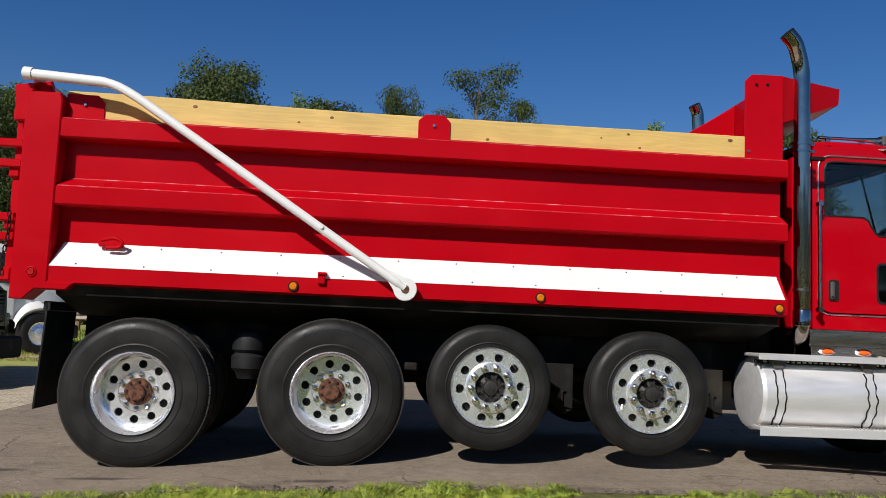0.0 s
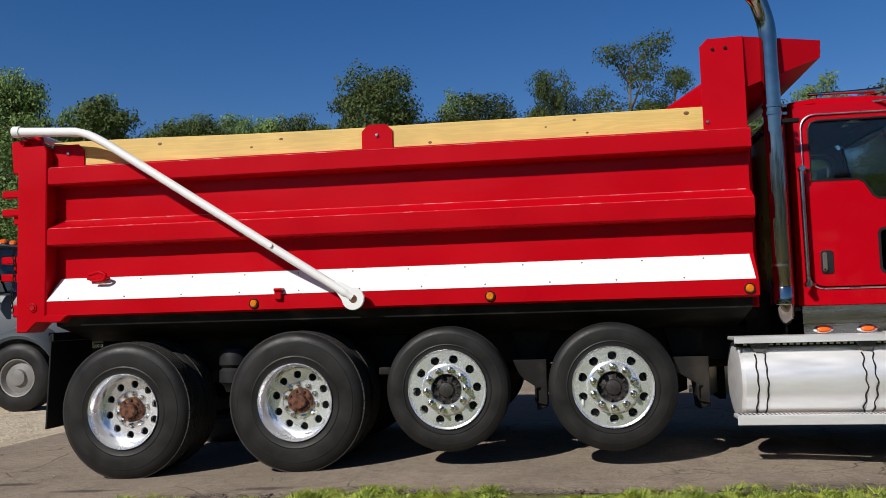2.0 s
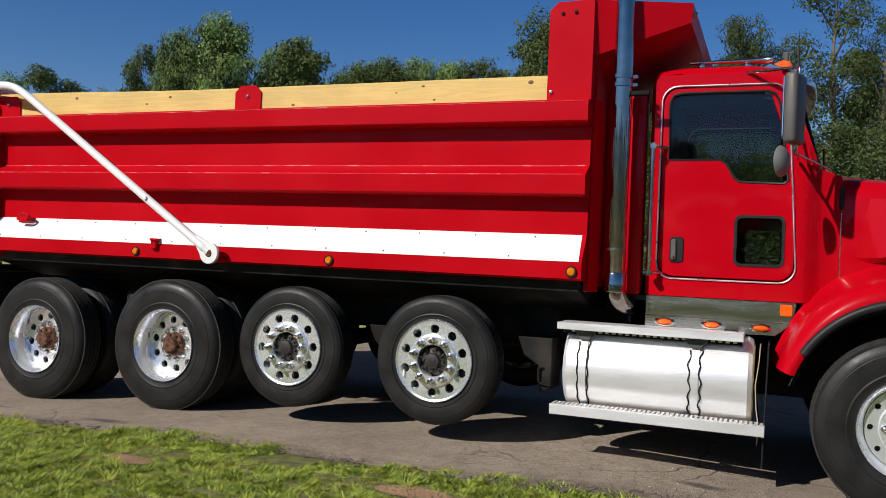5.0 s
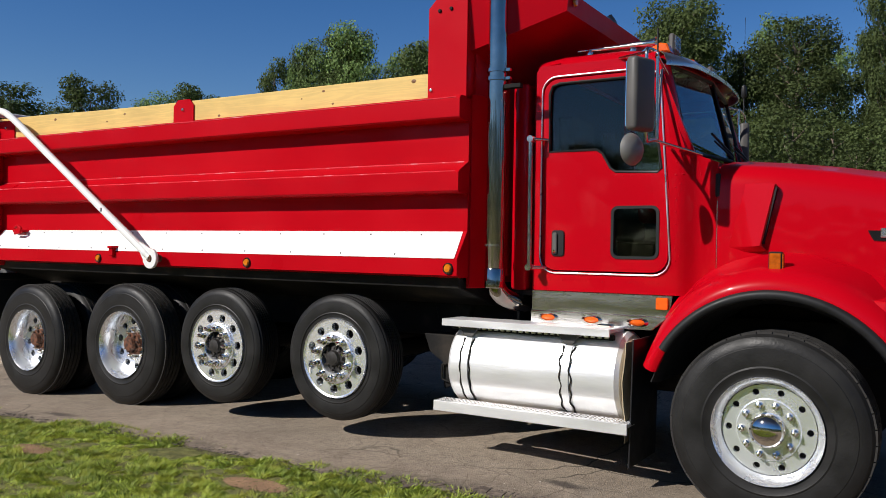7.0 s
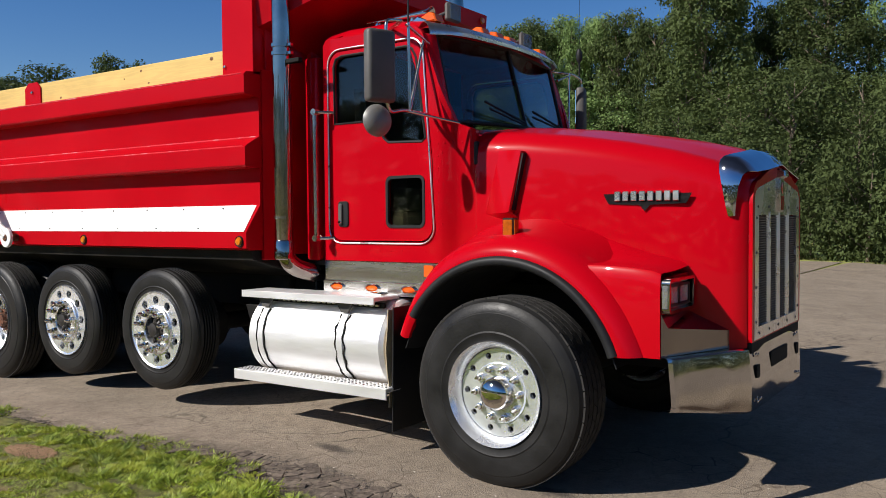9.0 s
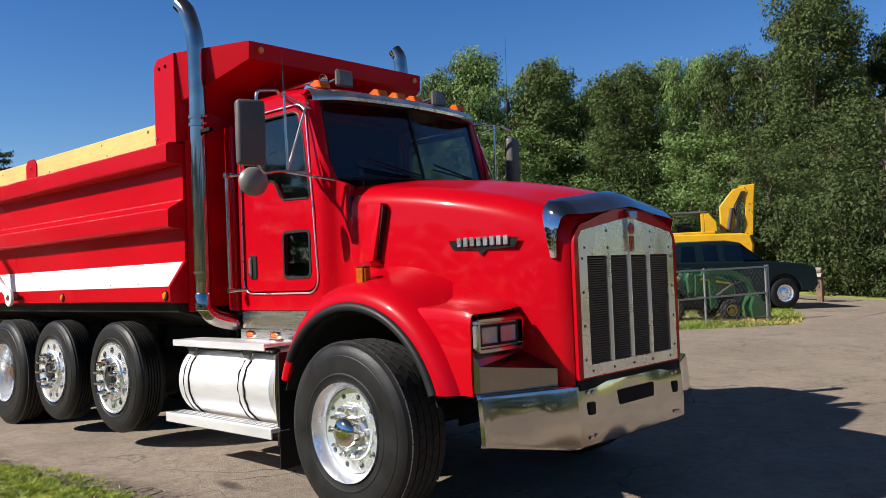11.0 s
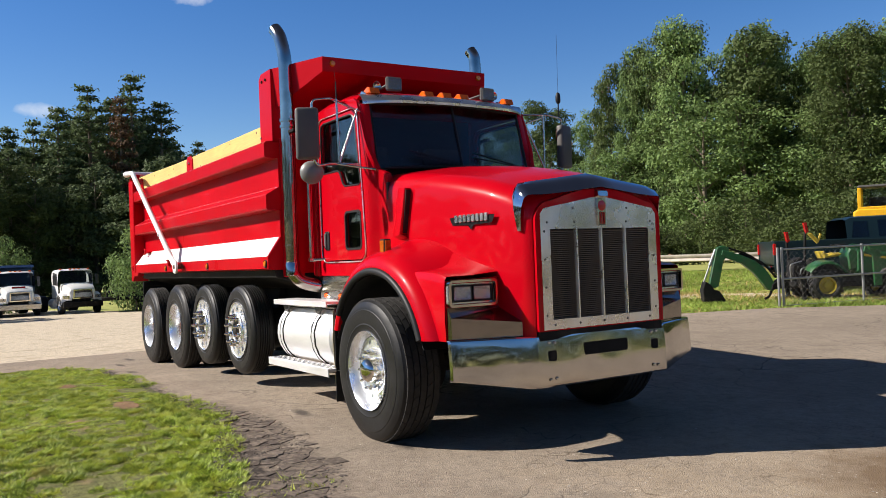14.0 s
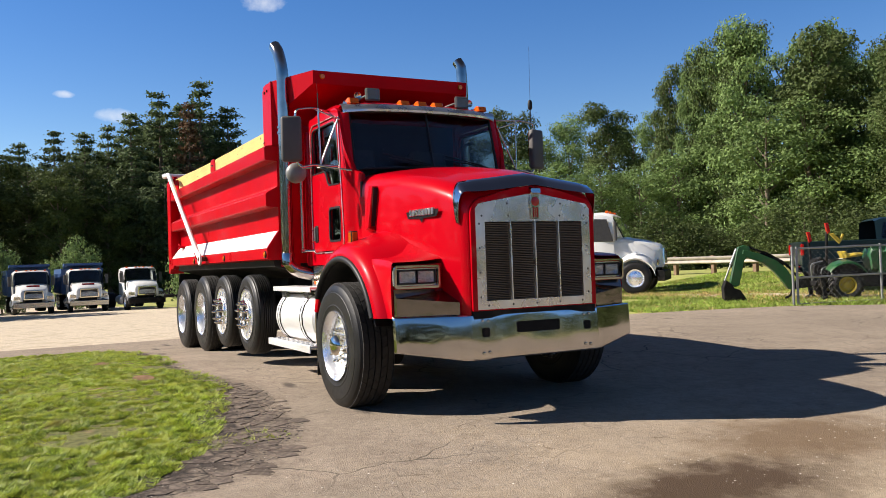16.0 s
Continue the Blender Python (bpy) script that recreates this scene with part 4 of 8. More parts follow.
    prism(b, rounded(4.262, 4.336, 1.03, 1.104, 0.01), "y", s(CAB), s(CAB + 0.012), 0.003)
    part("square_reflector", b, ORANGE, sill, "square orange reflector")
    # raised extender strip at the rear of the cab
    b = B()
    box(b, 3.262, 3.375, s(CAB - 0.14) if side > 0 else s(CAB + 0.005), s(CAB + 0.005) if side > 0 else s(CAB - 0.14), 1.115, 2.5, 0.02, 3)
    part("cab_extender", b, RED, truck)
    # exhaust stack
    b = B()
    yo = 1.07
    tuck = 0.05 if side > 0 else 0.0
    line = fillet([(3.40, s(0.58), 1.02), (3.31, s(0.84), 1.015), (3.245, s(yo), 1.10), (3.24, s(yo), 3.16), (3.175 + tuck, s(yo + 0.02 - 0.4 * tuck), 3.36), (3.10 + 1.6 * tuck, s(yo + 0.03 - tuck), 3.43)], 0.15, 8)
    tube(b, line, 0.062, 20, cap=False)
    stack = part("exhaust_pipe", b, STACK, truck, "tall chrome exhaust stack with curved tip", angle=60)
    b = B()
    tube(b, [p for p in line if p.z > 2.9], 0.054, 16)
    part("stack_bore", b, BLACK, stack)
    for z in (2.50, 2.555):
        b = B()
        lathe(b, [(0.062, -0.014), (0.07, -0.012), (0.07, 0.012), (0.062, 0.014)], 24, (3.24, s(yo), z), "z")
        box(b, 3.29, 3.34, s(yo) - 0.015, s(yo) + 0.015, z - 0.012, z + 0.012, 0.003)
        part("stack_clamp", b, STACK, stack)
    b = B()
    lathe(b, [(0.0625, -0.01), (0.0655, -0.008), (0.0655, 0.008), (0.0625, 0.01)], 24, (3.24, s(yo), 1.41), "z")
    part("stack_ring", b, STAINLESS, stack)
    b = B()
    lathe(b, [(0.0625, -0.02), (0.068, -0.016), (0.068, 0.1), (0.0625, 0.11)], 24, (3.245, s(yo), 1.15), "z")
    part("stack_collar", b, STACK, stack)
    b = B()
    box(b, 3.24, 3.42, s(yo) - 0.02, s(yo) + 0.02, 2.43, 2.46, 0.004)
    part("stack_bracket", b, BLACK, stack)

# windscreen, pillars, roof front
b = B()
SCR_T, SCR_B = [], []
for i in range(13):
    u = -1 + 2 * i / 12
    o = 0.80 * u
    fold = 1 - abs(u)
    SCR_B.append((4.415 + 0.09 * fold, YC + 0.775 * u, 1.995 + 0.02 * (1 - u * u)))
    SCR_T.append((4.285 + 0.075 * fold, YC + 0.765 * u, 2.545 + 0.02 * (1 - u * u)))
loft(b, [SCR_B, SCR_T])
thicken(b, 0.006)
part("windscreen", b, GLASS, truck, "dark curved windscreen")
b = B()
edge = SCR_B + SCR_T[::-1]
tube(b, edge, 0.013, 8, True)
part("screen_seal", b, PLASTIC, truck)
b = B()
mid = (Vector(SCR_B[6]) + Vector((0.004, 0, 0)), Vector(SCR_T[6]) + Vector((0.004, 0, 0)))
tube(b, mid, 0.011, 6)
part("screen_divider", b, PLASTIC, truck)
for side in (-1, 1):
    b = B()
    rows = []
    for i in range(7):
        t = i / 6
        a, c = Vector(SCR_B[0 if side < 0 else -1]), Vector(SCR_T[0 if side < 0 else -1])
        p = a.lerp(c, t)
        back = Vector((4.42 - 0.19 * t, YC + side * CAB, p.z))
        rows.append([p + Vector((-0.02, 0, 0)), p + Vector((0.012, side * 0.012, 0)), p.lerp(back, 0.5) + Vector((0.025, side * 0.008, 0)), back + Vector((0.01, 0, 0)), back + Vector((-0.10, -side * 0.004, 0))])
    loft(b, rows)
    part("screen_pillar", b, RED, truck, angle=60)
b = B()
rows = []
for i in range(13):
    t, s0 = Vector(SCR_T[i]), -1 + 2 * i / 12
    back = Vector((4.21, YC + s0 * (CAB - 0.01), 2.672 - 0.10 * abs(s0) ** 6))
    rows.append([t + Vector((-0.01, 0, -0.01)), t + Vector((0.012, 0, 0.012)), t.lerp(back, 0.5) + Vector((0.012, 0, 0.028)), back])
loft(b, rows)
part("roof_front", b, RED, truck, angle=60)
b = B()
rows = []
for i in range(17):
    u = -1 + 2 * i / 16
    bulge = 0.045 * (1 - abs(u) ** 1.5)
    base = Vector((4.25 + bulge * 0.95, YC + 0.845 * u, 2.652 - 0.025 * u * u))
    tip = Vector((4.41 + bulge * 1.05 - 0.12 * u ** 8, YC + 0.83 * u, 2.572 - 0.012 * u * u))
    rows.append([base, base.lerp(tip, 0.6) + Vector((0, 0, 0.02)), tip, tip + Vector((-0.003, 0, -0.022))])
loft(b, rows)
thicken(b, 0.004)
visor = part("sun_visor", b, TRIM, truck, "stainless steel sun visor over the windscreen", angle=50)
for u in (-0.84, -0.22, 0.0, 0.22, 0.84):
    bulge = 0.045 * (1 - abs(u) ** 1.5)
    cx, cy, cz = 4.22 + bulge, YC + 0.84 * u, 2.64
    b = B()
    prism(b, [(cx - 0.10, cz), (cx + 0.055, cz), (cx + 0.035, cz + 0.05), (cx - 0.01, cz + 0.06), (cx - 0.10, cz + 0.02)], "y", cy - 0.05, cy + 0.05, 0.008)
    part("roof_lamp", b, ORANGE, visor, "amber roof marker lamp")
    b = B()
    prism(b, [(cx - 0.16, cz - 0.005), (cx - 0.02, cz - 0.005), (cx - 0.02, cz + 0.015), (cx - 0.09, cz + 0.045)], "y", cy - 0.055, cy + 0.055, 0.006)
    part("lamp_base", b, CHROME, visor)
for o, zz in ((-0.50, 2.74), (0.48, 2.72)):
    b = B()
    box(b, 4.22, 4.26, YC + o - 0.075, YC + o + 0.075, zz - 0.06, zz + 0.06, 0.012)
    tube(b, [(4.23, YC + o - 0.04, zz), (4.15, YC + o - 0.12, 2.69), (4.1, YC + o - 0.13, 2.68)], 0.012, 8)
    wl_ = part("work_lamp", b, GREYPLASTIC, truck, "square work lamp on the roof")
    b = B()
    box(b, 4.26, 4.264, YC + o - 0.062, YC + o + 0.062, zz - 0.047, zz + 0.047)
    part("lamp_glass", b, LENS, wl_)
for o in (-0.62, 0.62):
    b = B()
    lathe(b, [(0.012, 3.62), (0.014, 3.9), (0.02, 4.05), (0.026, 4.13), (0.038, 4.16), (0.03, 4.155), (0.0, 4.10)], 20, (0, YC + o, 2.735), "x")
    box(b, 3.68, 3.72, YC + o - 0.015, YC + o + 0.015, 2.68, 2.735, 0.003)
    box(b, 3.98, 4.02, YC + o - 0.015, YC + o + 0.015, 2.68, 2.72, 0.003)
    part("air_horn", b, CHROME, truck, "long chrome air horn on the roof", angle=60)
for o0, o1 in ((-0.05, -0.52), (0.60, 0.12)):
    b = B()
    tube(b, [(4.525, YC + o0, 2.03), (4.50, YC + o1 * 0.9, 2.10)], 0.007, 6)
    tube(b, [(4.525, YC + o0 * 0.9, 2.045), (4.495, YC + o1, 2.14)], 0.008, 6)
    part("wiper", b, PLASTIC, truck)

# cab inside
b = B()
box(b, 3.46, 4.45, YC - 0.80, YC + 0.80, 1.13, 1.18)
box(b, 4.30, 4.50, YC - 0.78, YC + 0.78, 1.5, 1.93, 0.03)
box(b, 3.43, 3.45, YC - 0.80, YC + 0.80, 1.18, 2.6)
part("cab_inside", b, INTERIOR, truck)
for o in (-0.42, 0.42):
    b = B()
    box(b, 3.55, 3.98, YC + o - 0.23, YC + o + 0.23, 1.45, 1.60, 0.05, 3)
    prism(b, [(3.52, 1.55), (3.66, 1.58), (3.58, 2.3), (3.48, 2.3)], "y", YC + o - 0.22, YC + o + 0.22, 0.03)
    box(b, 3.58, 3.9, YC + o - 0.16, YC + o + 0.16, 1.18, 1.46, 0.02)
    part("seat", b, SEATCLOTH, truck)
b = B()
lathe(b, [(0.20 + 0.014 * math.cos(a), 0.014 * math.sin(a)) for a in (2 * math.pi * i / 8 for i in range(8))], 28, closed=True)
tube(b, [(-0.2, 0, 0), (0.2, 0, 0)], 0.012, 6)
tube(b, [(0, 0, 0), (0, 0.3, 0)], 0.02, 8)
b.transform(Matrix.Translation((4.15, YC + 0.42, 1.93)) @ pose(0, 0, 0, 0, 0, 90) @ pose(0, 0, 0, 55, 0, 0) @ pose(0, 0, 0, 180, 0, 0))
part("steering_wheel", b, PLASTIC, truck)

# black panel added to close the view through under the cab's back
b = B()
box(b, 3.30, 3.32, YC - 0.84, YC + 0.84, 0.62, 1.13, 0.004)
box(b, 3.32, 3.42, YC - 0.84, YC + 0.84, 1.08, 1.115, 0.004)
part("cab_rear_panel", b, BLACK, truck)
# black box added to keep the gap between body and cab dark
part("hydraulic_tank", box(B(), 3.085, 3.285, YC - 0.50, YC + 0.50, 0.74, 1.24, 0.02, 3), BLACK, truck, "black box filling the dark gap between body and cab")

# mirrors
for side in (-1, 1):
    s = lambda o: YC + side * o
    b = B()
    turn_in = Matrix.Translation((4.295, s(1.335), 0)) @ pose(0, 0, 0, 0, 0, side * 20) @ Matrix.Translation((-4.26, -s(1.29), 0))
    box(b, 4.225, 4.30, min(s(1.20), s(1.385)), max(s(1.20), s(1.385)), 2.06, 2.475, 0.025, 3)
    b.transform(turn_in)
    mir = part("mirror_housing", b, GREYPLASTIC, truck, "tall rectangular side mirror on tube frame")
    b = B()
    box(b, 4.219, 4.2245, min(s(1.215), s(1.37)), max(s(1.215), s(1.37)), 2.085, 2.45)
    b.transform(turn_in)
    part("mirror_glass", b, MIRROR, mir)
    b = B()
    lathe(b, [(0.0, 0.036), (0.04, 0.032), (0.07, 0.02), (0.088, 0.002), (0.095, -0.012), (0.09, -0.018), (0.0, -0.022)], 28, (0, 0, 0), "x")
    b.transform(Matrix.Translation((4.24, s(1.286), 1.968)) @ pose(0, 0, 0, 0, 0, side * 22))
    part("round_mirror", b, MIRROR_SHELL, mir, "round convex mirror below")
    b = B()
    frame_line = fillet([(4.33, s(0.90), 2.03), (4.32, s(1.16), 2.035), (4.31, s(1.26), 2.01), (4.315, s(1.30), 2.06), (4.315, s(1.30), 2.535), (4.31, s(1.14), 2.56), (4.0, s(CAB - 0.01), 2.60)], 0.04)
    tube(b, frame_line, 0.010, 8)
    tube(b, fillet([(4.31, s(1.08), 2.56), (4.31, s(1.07), 2.04)], 0.02), 0.009, 8)
    tube(b, [(4.31, s(1.07), 2.045), (4.27, s(CAB), 2.50)], 0.009, 8)
    tube(b, [(4.31, s(1.10), 2.545), (4.31, s(CAB), 2.47)], 0.008, 8)
    tube(b, [(4.33, s(1.1), 2.03), (4.52, s(CAB - 0.02), 1.97)], 0.008, 8)
    part("mirror_frame", b, STAINLESS, mir)
    b = B()
    oa = 1.08 if side < 0 else 1.27
    tube(b, [(4.31, s(oa), 2.545), (4.31, s(oa), 2.7)], 0.006, 6)
    tube(b, [(4.31, s(oa), 2.7), (4.31, s(oa + 0.01), 2.8 if side < 0 else 3.35)], 0.0015, 5)
    if side > 0:
        lathe(b, [(0.0, 2.79), (0.016, 2.78), (0.024, 2.75), (0.024, 2.70), (0.014, 2.68), (0.0, 2.68)], 14, (4.31, s(oa), 0), "z")
    part("antenna", b, PLASTIC, mir)

# ---- hood, grille, fenders ----


def hood_ring(x, w, zs, zc, zb, flare):
    """A slice of the hood: sides, round shoulders, crowned top."""
    r = max(0.13, w - 0.65)
    pts = [(-w - flare, zb), (-w - flare * 0.6, zb + (zs - r - zb) * 0.4), (-w, zs - r)]
    for i in range(1, 7):
        a = radians(90 * i / 6)
        pts.append((-w + r - r * math.cos(a), zs - r + r * math.sin(a)))
    pts += [((-w + r) * (1 - t), zs + (zc - zs) * math.sin(t * math.pi / 2)) for t in (0.33, 0.66, 1.0)]
    pts += [(-o, z) for o, z in pts[-2::-1]]
    return [(x, YC + o, z) for o, z in pts]


HOOD = [(4.603, 0.788, 1.915, 1.985, 1.13, 0.005), (4.66, 0.788, 1.915, 1.985, 1.13, 0.005), (4.9, 0.775, 1.895, 1.965, 1.14, 0.005), (5.2, 0.750, 1.86, 1.93, 1.12, 0.0), (5.5, 0.716, 1.81, 1.885, 0.98, 0.0),
        (5.75, 0.68, 1.755, 1.835, 0.80, 0.0), (5.95, 0.645, 1.695, 1.785, 0.72, 0.0), (6.07, 0.615, 1.64, 1.735, 0.70, 0.0), (6.115, 0.60, 1.61, 1.705, 0.70, 0.0), (6.135, 0.575, 1.585, 1.675, 0.70, 0.0)]
b = B()
loft(b, [hood_ring(*h) for h in HOOD])
thicken(b, -0.012)
hood = part("hood", b, RED, truck, "sloping red hood", angle=50)
# cowl top between windscreen and hood
b = B()
back_ring = [p for p in hood_ring(4.606, 0.783, 1.908, 1.976, 1.0, 0.0) if p[2] > 1.75]
loft(b, [[(4.43, p[1], min(p[2] + 0.03, 1.99)) for p in back_ring], [(4.52, p[1], p[2] + 0.012) for p in back_ring], back_ring])
thicken(b, 0.01)
part("cowl_top", b, RED, truck, angle=50)
# raised air intake on each side of the hood
for side in (-1, 1):
    s = lambda o: YC + side * o
    b = B()
    rows = [[(4.69, s(0.780), 1.80), (4.61, s(0.784), 1.41), (4.63, s(0.784), 1.385)], [(4.75, s(0.79), 1.795), (4.67, s(0.802), 1.42), (4.69, s(0.787), 1.39)],
            [(4.90, s(0.828), 1.79), (4.825, s(0.848), 1.425), (4.85, s(0.81), 1.395)], [(4.93, s(0.831), 1.785), (4.855, s(0.85), 1.43), (4.88, s(0.812), 1.40)], [(4.938, s(0.820), 1.783), (4.863, s(0.84), 1.433), (4.888, s(0.802), 1.403)], [(4.925, s(0.73), 1.785), (4.85, s(0.73), 1.435), (4.875, s(0.73), 1.405)]]
    loft(b, rows)
    part("air_intake", b, RED, hood, "raised red air intake on the hood side", angle=30)
    # black face stands for the intake opening and the shadow in it
    b = B()
    prism(b, [(4.943, 1.77), (4.872, 1.44), (4.862, 1.44), (4.933, 1.77)], "y", s(0.75), s(0.826))
    part("intake_screen", b, PLASTIC, hood)
    b = B()
    tube(b, [(4.601, s(0.792), 1.25), (4.601, s(0.792), 1.70)], 0.006, 8)
    part("hood_seam_rod", b, STAINLESS, hood)
    # black bar drawn where the mirror housing's shadow falls on the hood seam
    b = B()
    box(b, 4.588, 4.616, min(s(0.72), s(0.803)), max(s(0.72), s(0.803)), 1.72, 1.86, 0.005)
    part("hood_latch", b, PLASTIC, hood)
    # badge as a plain shape
    b = B()
    line = lambda x: YC + side * (0.745 - (x - 5.2) * 0.105 + 0.018)
    zc = 1.50
    xa, xb = 5.405, 5.885
    v = [b.verts.new((x, line(x) + side * 0.002, z)) for x, z in ((xa, zc + 0.022), (xa + 0.012, zc - 0.004), (xa + 0.03, zc - 0.034), (xa + 0.20, zc - 0.04), (xa + 0.23, zc - 0.075), (xa + 0.26, zc - 0.04), (xb - 0.03, zc - 0.034), (xb - 0.012, zc - 0.004), (xb, zc + 0.022))]
    b.faces.new(v)
    thicken(b, 0.006)
    bmesh.ops.recalc_face_normals(b, faces=b.faces[:])
    badge = part("badge_plate", b, PLASTIC, hood, "winged dark badge plate with bright bars")
    for i in range(8):
        x = 5.468 + i * 0.0455
        b = B()
        box(b, x, x + 0.034, line(x) - 0.011, line(x) + 0.011, zc - 0.018, zc + 0.036, 0.003)
        part("badge_bar", b, TRIM, badge)

# grille
GX = 6.158
b = B()
out_line = [(p[1] - YC, p[2]) for p in hood_ring(6.135, 0.577, 1.587, 1.677, 0.727, 0.0)]
rim_line = [(-0.535, 0.735), (0.535, 0.735), (0.535, 1.50), (0.50, 1.54), (0.0, 1.625), (-0.50, 1.54), (-0.535, 1.50)]
ring_plate(b, out_line, rim_line, 0, 0.05)
b.transform(Matrix.Translation((GX - 0.04, YC, 0)) @ pose(0, 0, 0, 0, 0, 0) @ Matrix(((0, 1, 0, 0), (1, 0, 0, 0), (0, 0, 1, 0), (0, 0, 0, 1))))
bmesh.ops.recalc_face_normals(b, faces=b.faces[:])
part("grille_shell", b, RED, truck)
b = B()
frame_in = [(-0.455, 0.80), (0.455, 0.80), (0.455, 1.40), (-0.455, 1.40)]
ring_plate(b, rim_line, frame_in, 0, 0.02)
b.transform(Matrix.Translation((GX - 0.008, YC, 0)) @ Matrix(((0, 1, 0, 0), (1, 0, 0, 0), (0, 0, 1, 0), (0, 0, 0, 1))))
bmesh.ops.recalc_face_normals(b, faces=b.faces[:])
grille = part("grille_frame", b, FRAME_STEEL, truck, "stainless grille frame with rivets")
for o, z in [(-0.505, 0.83 + 0.185 * i) for i in range(4)] + [(0.505, 0.83 + 0.185 * i) for i in range(4)] + [(-0.48 + 0.24 * i, 1.445) for i in range(5)] + [(-0.25, 1.54), (0.25, 1.54)] + [(-0.44 + 0.22 * i, 0.765) for i in range(5)]:
    b = B()
    lathe(b, [(0.0, 0.005), (0.006, 0.0045), (0.009, 0.0)], 8, (GX + 0.012, YC + o, z), "x")
    part("rivet", b, GREYPLASTIC, grille)
slat = None
for i in range(44):
    z = 0.811 + i * 0.01345
    if slat is None:
        b = B()
        prism(b, [(-0.018, 0.004), (0.010, -0.008), (0.012, -0.003), (-0.014, 0.0085)], "y", -0.455, 0.455)
        slat = part("slat", b, GRILLE_DARK, grille, own=True, at=(GX - 0.008 - 1.8, 0, z))
    else:
        again(slat, grille, pose(GX - 0.008 - 1.8, 0, z))
b = B()
box(b, GX - 0.10, GX - 0.09, YC - 0.46, YC + 0.46, 0.79, 1.41)
part("radiator", b, BLACK, grille)
for o in (-0.225, 0.0, 0.225):
    b = B()
    prism(b, [(GX - 0.004, YC + o - 0.013), (GX + 0.018, YC + o - 0.005), (GX + 0.018, YC + o + 0.005), (GX - 0.004, YC + o + 0.013)], "z", 0.795, 1.42, 0.003)
    b.verts.ensure_lookup_table()
    part("grille_bar", b, TRIM, grille, "upright polished grille bar")
b = B()
prism(b, [(YC - 0.036, 1.42), (YC + 0.036, 1.42), (YC + 0.045, 1.55), (YC + 0.04, 1.63), (YC - 0.04, 1.63), (YC - 0.045, 1.55)], "x", GX + 0.004, GX + 0.03, 0.006)
prism(b, [(6.08, 1.70), (6.21, 1.655), (6.215, 1.62), (6.16, 1.60)], "y", YC - 0.045, YC + 0.045, 0.008)
emb = part("grille_emblem", b, STAINLESS, grille, "shield-shaped metal emblem")
b = B()
lathe(b, [(0.0, 0.004), (0.028, 0.003), (0.036, 0.0)], 20, (GX + 0.031, YC, 1.555), "x")
for o in (-0.018, 0.0, 0.018):
    box(b, GX + 0.03, GX + 0.033, YC + o - 0.005, YC + o + 0.005, 1.43, 1.51)
part("emblem_disc", b, REDLENS, emb)
# chrome bug shield over the nose, with straps down the corners
b = B()
half = [(0.640, 1.395, 6.078, 6.094, 0.0), (0.644, 1.47, 6.062, 6.100, 0.0), (0.643, 1.56, 6.045, 6.112, 0.01), (0.634, 1.635, 6.03, 6.13, 0.03), (0.618, 1.685, 6.025, 6.148, 0.06), (0.592, 1.714, 6.024, 6.160, 0.085), (0.5, 1.730, 6.03, 6.172, 0.10), (0.3, 1.754, 6.036, 6.182, 0.105), (0.15, 1.774, 6.04, 6.186, 0.105)]
whole = [(-o, z, xa, xc, d) for o, z, xa, xc, d in half] + [(0.0, 1.793, 6.04, 6.19, 0.105)] + half[::-1]
rows = []
for o, z, xa, xc, d in whole:
    rows.append([(xa - 0.02, YC + o, z - 0.2 * d), (xa, YC + o * 1.004, z), (xa * 0.6 + xc * 0.4, YC + o * 1.006, z - 0.18 * d), (xa * 0.25 + xc * 0.75, YC + o * 1.004, z - 0.55 * d), (xc, YC + o * 0.998, z - d)])
loft(b, rows)
thicken(b, 0.004)
part("bug_shield", b, SHIELD, truck, "polished chrome bug shield across the hood front", angle=50)
# black bar stands in for the shadowed gap between grille and bumper
b = B()
box(b, 6.10, 6.163, YC - 0.575, YC + 0.575, 0.66, 0.733, 0.01)
part("grille_sill", b, BLACK, truck)

# fenders
AX, AZ, AR = 4.99, 0.45, 0.70
